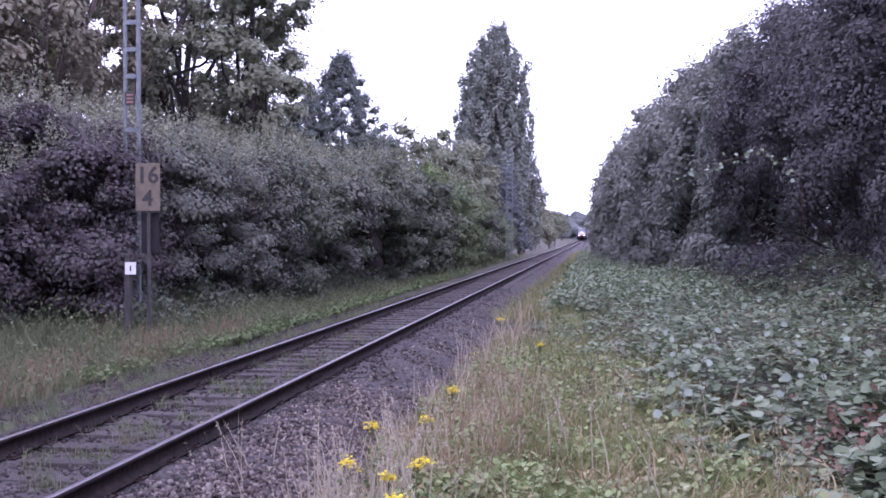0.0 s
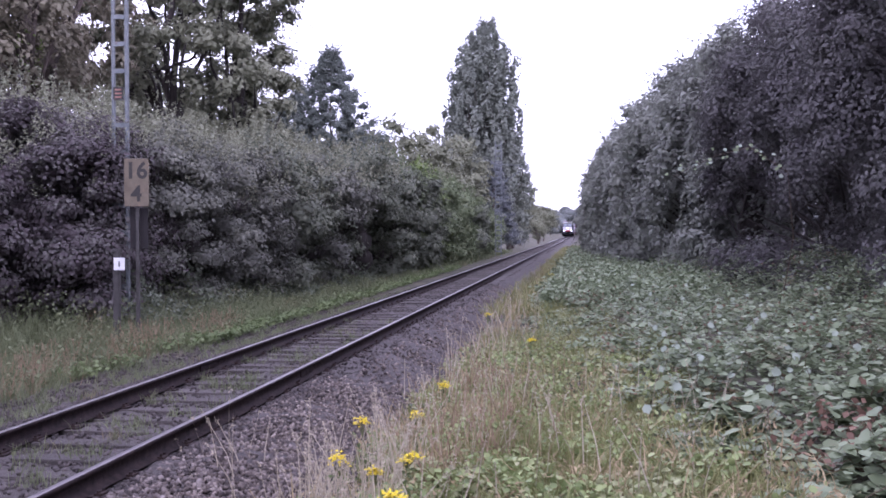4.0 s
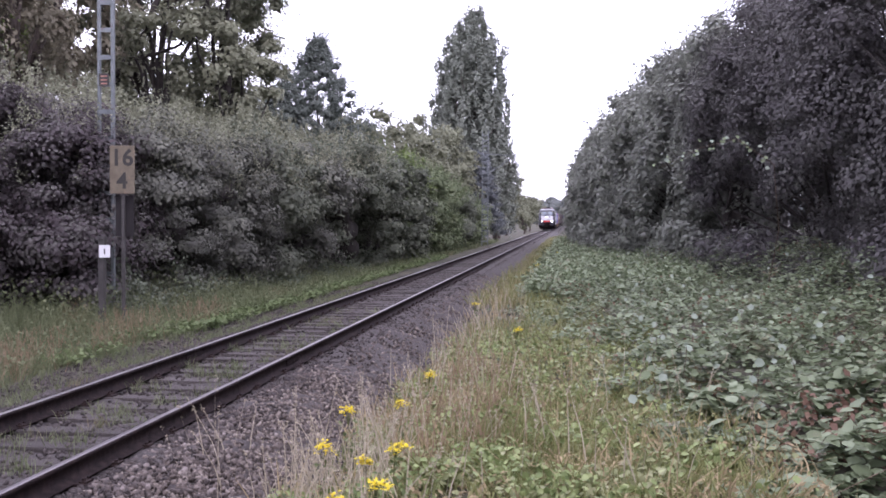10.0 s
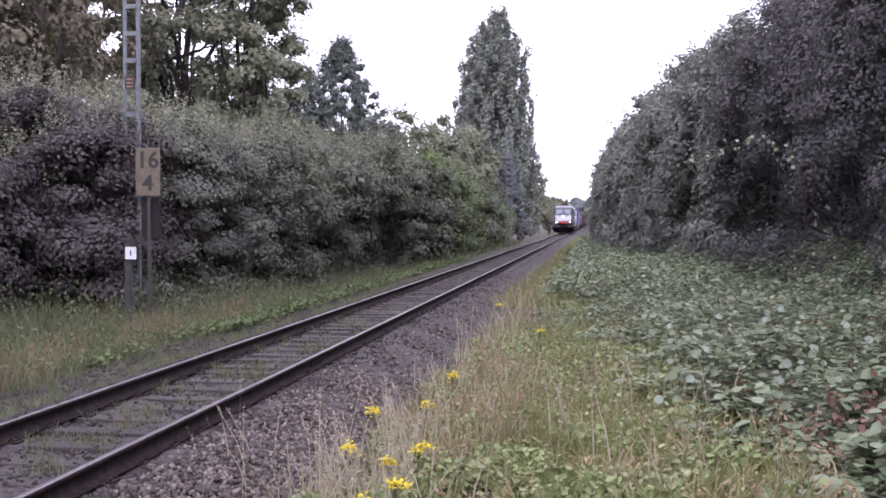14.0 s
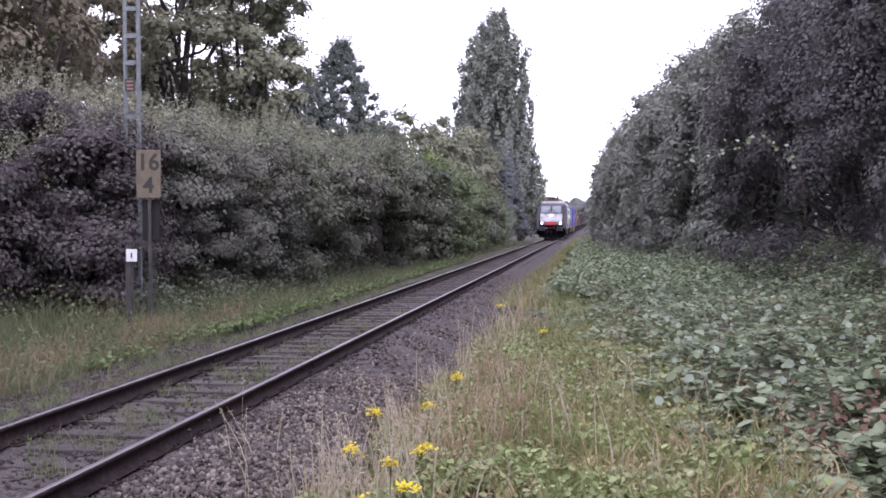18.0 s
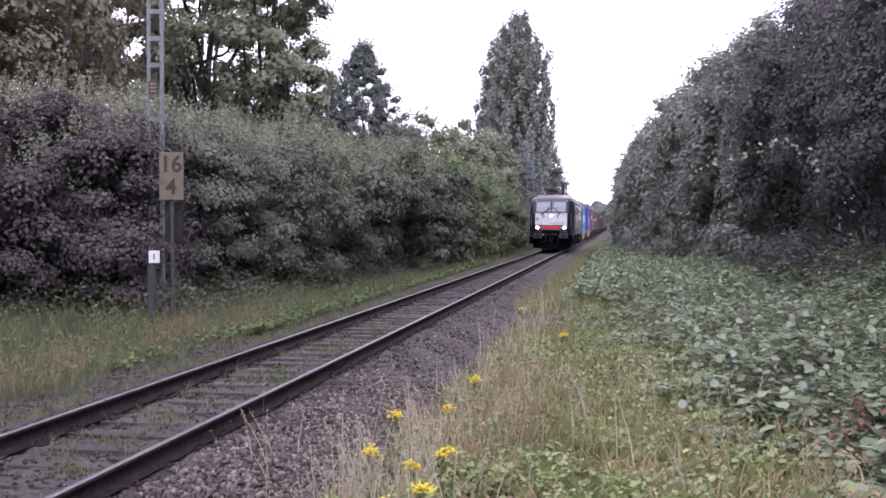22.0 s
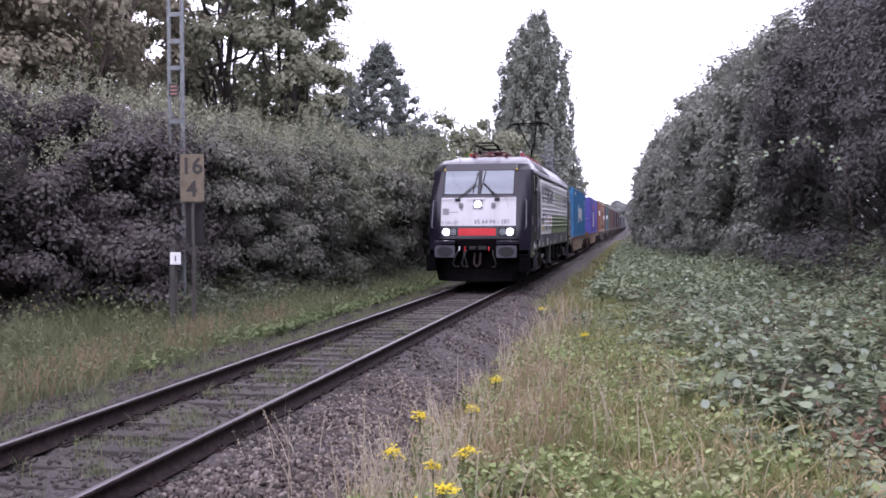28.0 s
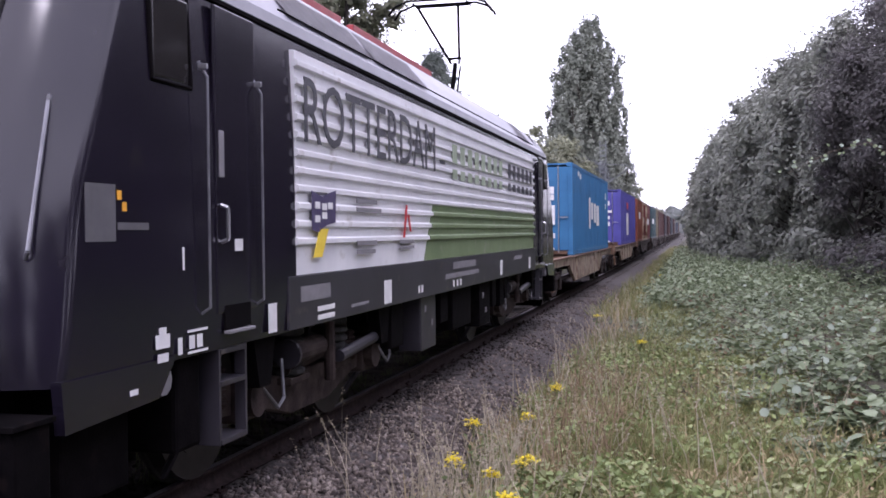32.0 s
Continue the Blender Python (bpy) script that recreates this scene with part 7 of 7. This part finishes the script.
def container(start, length, color, label, marks=(), height=2.59, end_marks=(), base=1.15, dull=0.0):
    th = empty("shipping_container")
    c = tuple(color)
    paint = material("container_paint", [tuple(k * 0.8 for k in c), c, tuple(min(1, k * 1.15) for k in c)], 0.55, scale=1.5, spots=((0.14, 0.075, 0.045), 2.6, 0.68), bump=0.05, bump_scale=6, spec=0.2)
    w, h = 1.219, height
    for x in (-w, w):
        for y in (0, length):
            a, b = (0, 0.16) if y == 0 else (length - 0.16, length)
            p = part("corner_post", boxm(min(x, x - math.copysign(0.13, x)), max(x, x - math.copysign(0.13, x)), a, b, base + 0.118, base + h - 0.118, bevel=0.01), paint, th)
            for z in (base, base + h - 0.118):
                part("corner_casting", boxm(min(x + math.copysign(0.004, x), x - math.copysign(0.16, x)), max(x + math.copysign(0.004, x), x - math.copysign(0.16, x)), a - 0.004 if y == 0 else a - 0.014, b + 0.014 if y == 0 else b + 0.004, z, z + 0.118, bevel=0.012), paint, p)
        for z in (base + 0.01, base + h - 0.09):
            part("side_rail", boxm(min(x, x - math.copysign(0.06, x)), max(x, x - math.copysign(0.06, x)), 0.17, length - 0.17, z, z + (0.13 if z < 2 else 0.075)), paint, th)
        me = corrugated(0.15, length - 0.15, base + 0.13, base + h - 0.08, 0.036, 0.278)
        link("side_wall", me, paint, th, "corrugated side wall", pose(x - math.copysign(0.045, x), 0, 0, 0, 0, 90) if x < 0 else pose(x - 0.008, 0, 0, 0, 0, 90))
    part("roof", boxm(-w + 0.02, w - 0.02, 0.02, length - 0.02, base + h - 0.06, base + h - 0.015), paint, th)
    part("floor", boxm(-w + 0.05, w - 0.05, 0.05, length - 0.05, base + 0.03, base + 0.14), M["wagon_rust"], th)
    me = corrugated(-w + 0.12, w - 0.12, base + 0.13, base + h - 0.1, 0.04, 0.25)
    link("end_wall", me, paint, th, "", pose(0, length - 0.05, 0))
    for x0, x1 in ((-w + 0.13, -0.005), (0.005, w - 0.13)):
        d = part("door", boxm(x0, x1, 0.03, 0.075, base + 0.14, base + h - 0.12, bevel=0.008), paint, th)
        for f in (0.25, 0.75):
            xx = x0 + (x1 - x0) * f
            part("lock_rod", rods([((xx, 0.005, base + 0.08), (xx, 0.005, base + h - 0.08))], 0.018, 7), M["chrome"], d, "galvanised locking rod")
            part("rod_handle", boxm(xx - 0.02, xx + 0.26, -0.02, 0.0, base + 1.05, base + 1.08), M["chrome"], d)
        for z in (base + 0.85, base + 1.75):
            part("door_rib", boxm(x0, x1, 0.022, 0.03, z, z + 0.04), paint, d)
    for x0, x1, z0, z1, m_ in end_marks:
        part("mark", boxm(x0, x1, -0.026, -0.0205, base + z0, base + z1), M[m_], th)
    for v0, v1, z0, z1, m_ in marks:
        decal("mark", w + 0.002, v0, v1, base + z0, base + z1, m_, th)
    tagged(th, label, "container", "containers on the train")
    TRAIN.append((th, start))
    return th


def tank_container(start):
    """A tank in an open beige frame."""
    th = empty("tank_container")
    L, w, h, b = 6.06, 1.219, 2.59, 1.15
    for x in (-w, w):
        for y in (0.06, L - 0.06):
            part("frame_post", boxm(x - 0.06, x + 0.06, y - 0.06, y + 0.06, b, b + h, bevel=0.01), M["wagon_beige"], th)
        for z in (b + 0.06, b + h - 0.06):
            part("frame_rail", boxm(x - 0.05, x + 0.05, 0.12, L - 0.12, z - 0.05, z + 0.05), M["wagon_beige"], th)
    for y in (0.06, L - 0.06):
        for z in (b + 0.06, b + h - 0.06):
            part("frame_rail", boxm(-w + 0.06, w - 0.06, y - 0.05, y + 0.05, z - 0.05, z + 0.05), M["wagon_beige"], th)
        part("brace", rods([((-w, y, b + 0.1), (-0.3, y, b + 0.9)), ((w, y, b + 0.1), (0.3, y, b + 0.9))], 0.04, 6), M["wagon_beige"], th)
    bm = bmesh.new()
    prof = [(0.12, 0.25), (0.2, 0.7), (0.34, 0.98), (0.55, 1.1), (L - 0.55, 1.1), (L - 0.34, 0.98), (L - 0.2, 0.7), (L - 0.12, 0.25)]
    rings = [[bm.verts.new((r * math.cos(2 * math.pi * i / 28), y, b + 1.3 + r * math.sin(2 * math.pi * i / 28))) for i in range(28)] for y, r in prof]
    for a, c in zip(rings, rings[1:]):
        for i in range(28):
            j = (i + 1) % 28
            bm.faces.new((a[i], a[j], c[j], c[i]))
    bm.faces.new(rings[0])
    bm.faces.new(rings[-1][::-1])
    bmesh.ops.recalc_face_normals(bm, faces=bm.faces[:])
    part("tank", bm, material("tank_skin", [(0.33, 0.27, 0.2), (0.42, 0.36, 0.27)], 0.5, scale=3), th, "dull tan cylindrical tank", None, True)
    tagged(th, "tank container in an open beige steel frame", "tank container", "containers on the train")
    TRAIN.append((th, start))


locomotive()
M["wagon_dark"] = material("wagon_dark", [(0.02, 0.015, 0.013), (0.04, 0.03, 0.025)], 0.85, scale=3, bump=0.2, spots=((0.07, 0.05, 0.038), 4, 0.6))
first_wagon = {}
for i in range(13):
    kind = 0 if i < 2 else 1
    w = container_wagon(LOCO_LEN + i * WAGON, kind, first_wagon.get(kind))
    first_wagon.setdefault(kind, w)
W3 = LOCO_LEN + 2 * WAGON
BLUE, VIOLET, RED, TEAL = (0.04, 0.15, 0.3), (0.085, 0.08, 0.3), (0.12, 0.028, 0.028), (0.018, 0.05, 0.06)
container(25.1, 12.19, BLUE, "bright blue shipping container with white lettering bars",
          [(1.35, 1.75, 2.28, 2.42, "mark_white"), (1.85, 2.3, 2.22, 2.36, "mark_white"), (4.6, 5.1, 0.75, 1.75, "mark_white"), (5.3, 6.0, 1.05, 1.6, "mark_white"), (6.3, 7.0, 0.95, 1.6, "mark_white"), (7.2, 8.2, 0.85, 1.55, "mark_white"), (10.9, 11.2, 1.85, 2.1, "mark_white"), (10.9, 11.2, 1.5, 1.7, "mark_white")],
          end_marks=[(-0.2, 0.3, 2.0, 2.3, "mark_white"), (-0.2, 0.7, 1.72, 1.92, "mark_white"), (0.15, 0.7, 1.55, 1.7, "mark_white"), (-0.15, 0.72, 0.85, 1.4, "mark_white"), (0.35, 0.72, 0.48, 0.62, "mark_white"), (0.3, 0.6, 0.3, 0.38, "mark_white"), (0.3, 0.7, 0.15, 0.22, "mark_white")])
container(45.0, 12.19, VIOLET, "violet-blue shipping container with white lettering bars",
          [(4.0, 5.6, 0.45, 1.55, "mark_white"), (4.3, 5.5, 1.75, 2.1, "loco_red")],
          end_marks=[(-0.3, 0.7, 1.85, 2.05, "mark_white"), (-0.3, 0.8, 1.5, 1.62, "mark_white"), (0.1, 0.7, 1.2, 1.36, "mark_white"), (0.1, 0.7, 0.9, 1.08, "mark_white"), (0.2, 0.5, 0.6, 0.75, "yellow"), (0.0, 0.7, 0.12, 0.2, "mark_white")])
container(W3 + 0.85, 6.06, (0.15, 0.048, 0.03), "orange-red short shipping container", [(1.5, 3.4, 1.4, 1.8, "mark_white")])
tank_container(W3 + 7.05)
container(W3 + 13.2, 6.06, RED, "dark red short shipping container", [(1.2, 4.2, 1.1, 1.5, "mark_white")])
far = ((0.9, 12.19, TEAL, "dull teal shipping container"), (13.2, 6.06, (0.081, 0.061, 0.029), "dull yellow short shipping container"),
       (0.9, 12.19, (0.040, 0.013, 0.012), "brownish red shipping container"), (13.2, 6.06, (0.048, 0.016, 0.014), "dark red short shipping container"),
       (3.7, 12.19, (0.024, 0.018, 0.024), "dark grey-brown shipping container"), (3.7, 12.19, (0.032, 0.012, 0.012), "dark red shipping container"), (3.7, 12.19, (0.024, 0.032, 0.040), "dark grey-blue shipping container"),
       (3.7, 12.19, (0.040, 0.020, 0.020), "dull maroon shipping container"), (3.7, 12.19, (0.081, 0.081, 0.089), "pale grey shipping container on the train"), (3.7, 12.19, (0.020, 0.040, 0.061), "dark blue shipping container"), (3.7, 12.19, (0.056, 0.024, 0.020), "rust red shipping container"))
slot = (3, 3, 4, 4, 5, 6, 7, 8, 9, 10, 11)
for (off, ln, col, lab), i in zip(far, slot):
    container(LOCO_LEN + i * WAGON + off, ln, col, lab, [(ln * 0.3, ln * 0.6, 1.2, 1.6, "mark_white")] if col in (TEAL,) else ())


def run(t_rows, back):
    return [(t, pose(XC, f + back, 0)) for t, f in t_rows]


# ---- movement ----
def motions():
    """The train comes up the line towards the camera, slowing; rows: seconds, place of the leading buffers."""
    rows = (
    (0, 316.54), (1, 303.47), (2, 290.33), (3, 277.18), (4, 264.07), (5, 251.04), (6, 238.15), (7, 225.42), (8, 212.89), (9, 200.60), 
    (10, 188.58), (11, 176.85), (12, 165.42), (13, 154.33), (14, 143.58), (15, 133.19), (16, 123.16), (17, 113.49), (18, 104.19), 
    (19, 95.25), (20, 86.67), (21, 78.43), (22, 70.52), (23, 62.92), (24, 55.61), (25, 48.57), (26, 41.76), (27, 35.15), (28, 28.72), 
    (28.5, 25.3), (29, 22.41), (29.5, 19.29), (30, 16.19), (30.5, 13.09), (31, 9.98), (31.5, 6.87), (32, 3.71), )
    for thing, back in TRAIN:
        walk(thing, run(rows, back))
    # plants nod in the wind, more as the train pushes the air ahead of it
    for thing, rest, phase, degrees in SWAY:
        nod = []
        for k in range(0, 65):
            t = k / 2
            a = degrees * (0.6 * math.sin(0.9 * t + phase) + 0.4 * math.sin(2.3 * t + 1.9 * phase)) * (0.7 + 0.3 * math.sin(0.21 * t + phase))
            nod.append((t, rest @ pose(0, 0, 0, 0.5 * a, a + 0.25 * degrees * max(0, t - 30), 0)))
        walk(thing, nod)
    # wheels roll without slipping
    ts, fs = [r[0] for r in rows], [r[1] for r in rows]
    for wheel, v, r in WHEELS:
        step = 2 if r > 0.5 else 1
        turn = [(k / FPS, (fs[0] - float(np.interp(k / FPS, ts, fs))) / r) for k in range(0, 961, step)]
        walk(wheel, [(t, pose(0, v, r, math.degrees(a))) for t, a in turn])


motions()
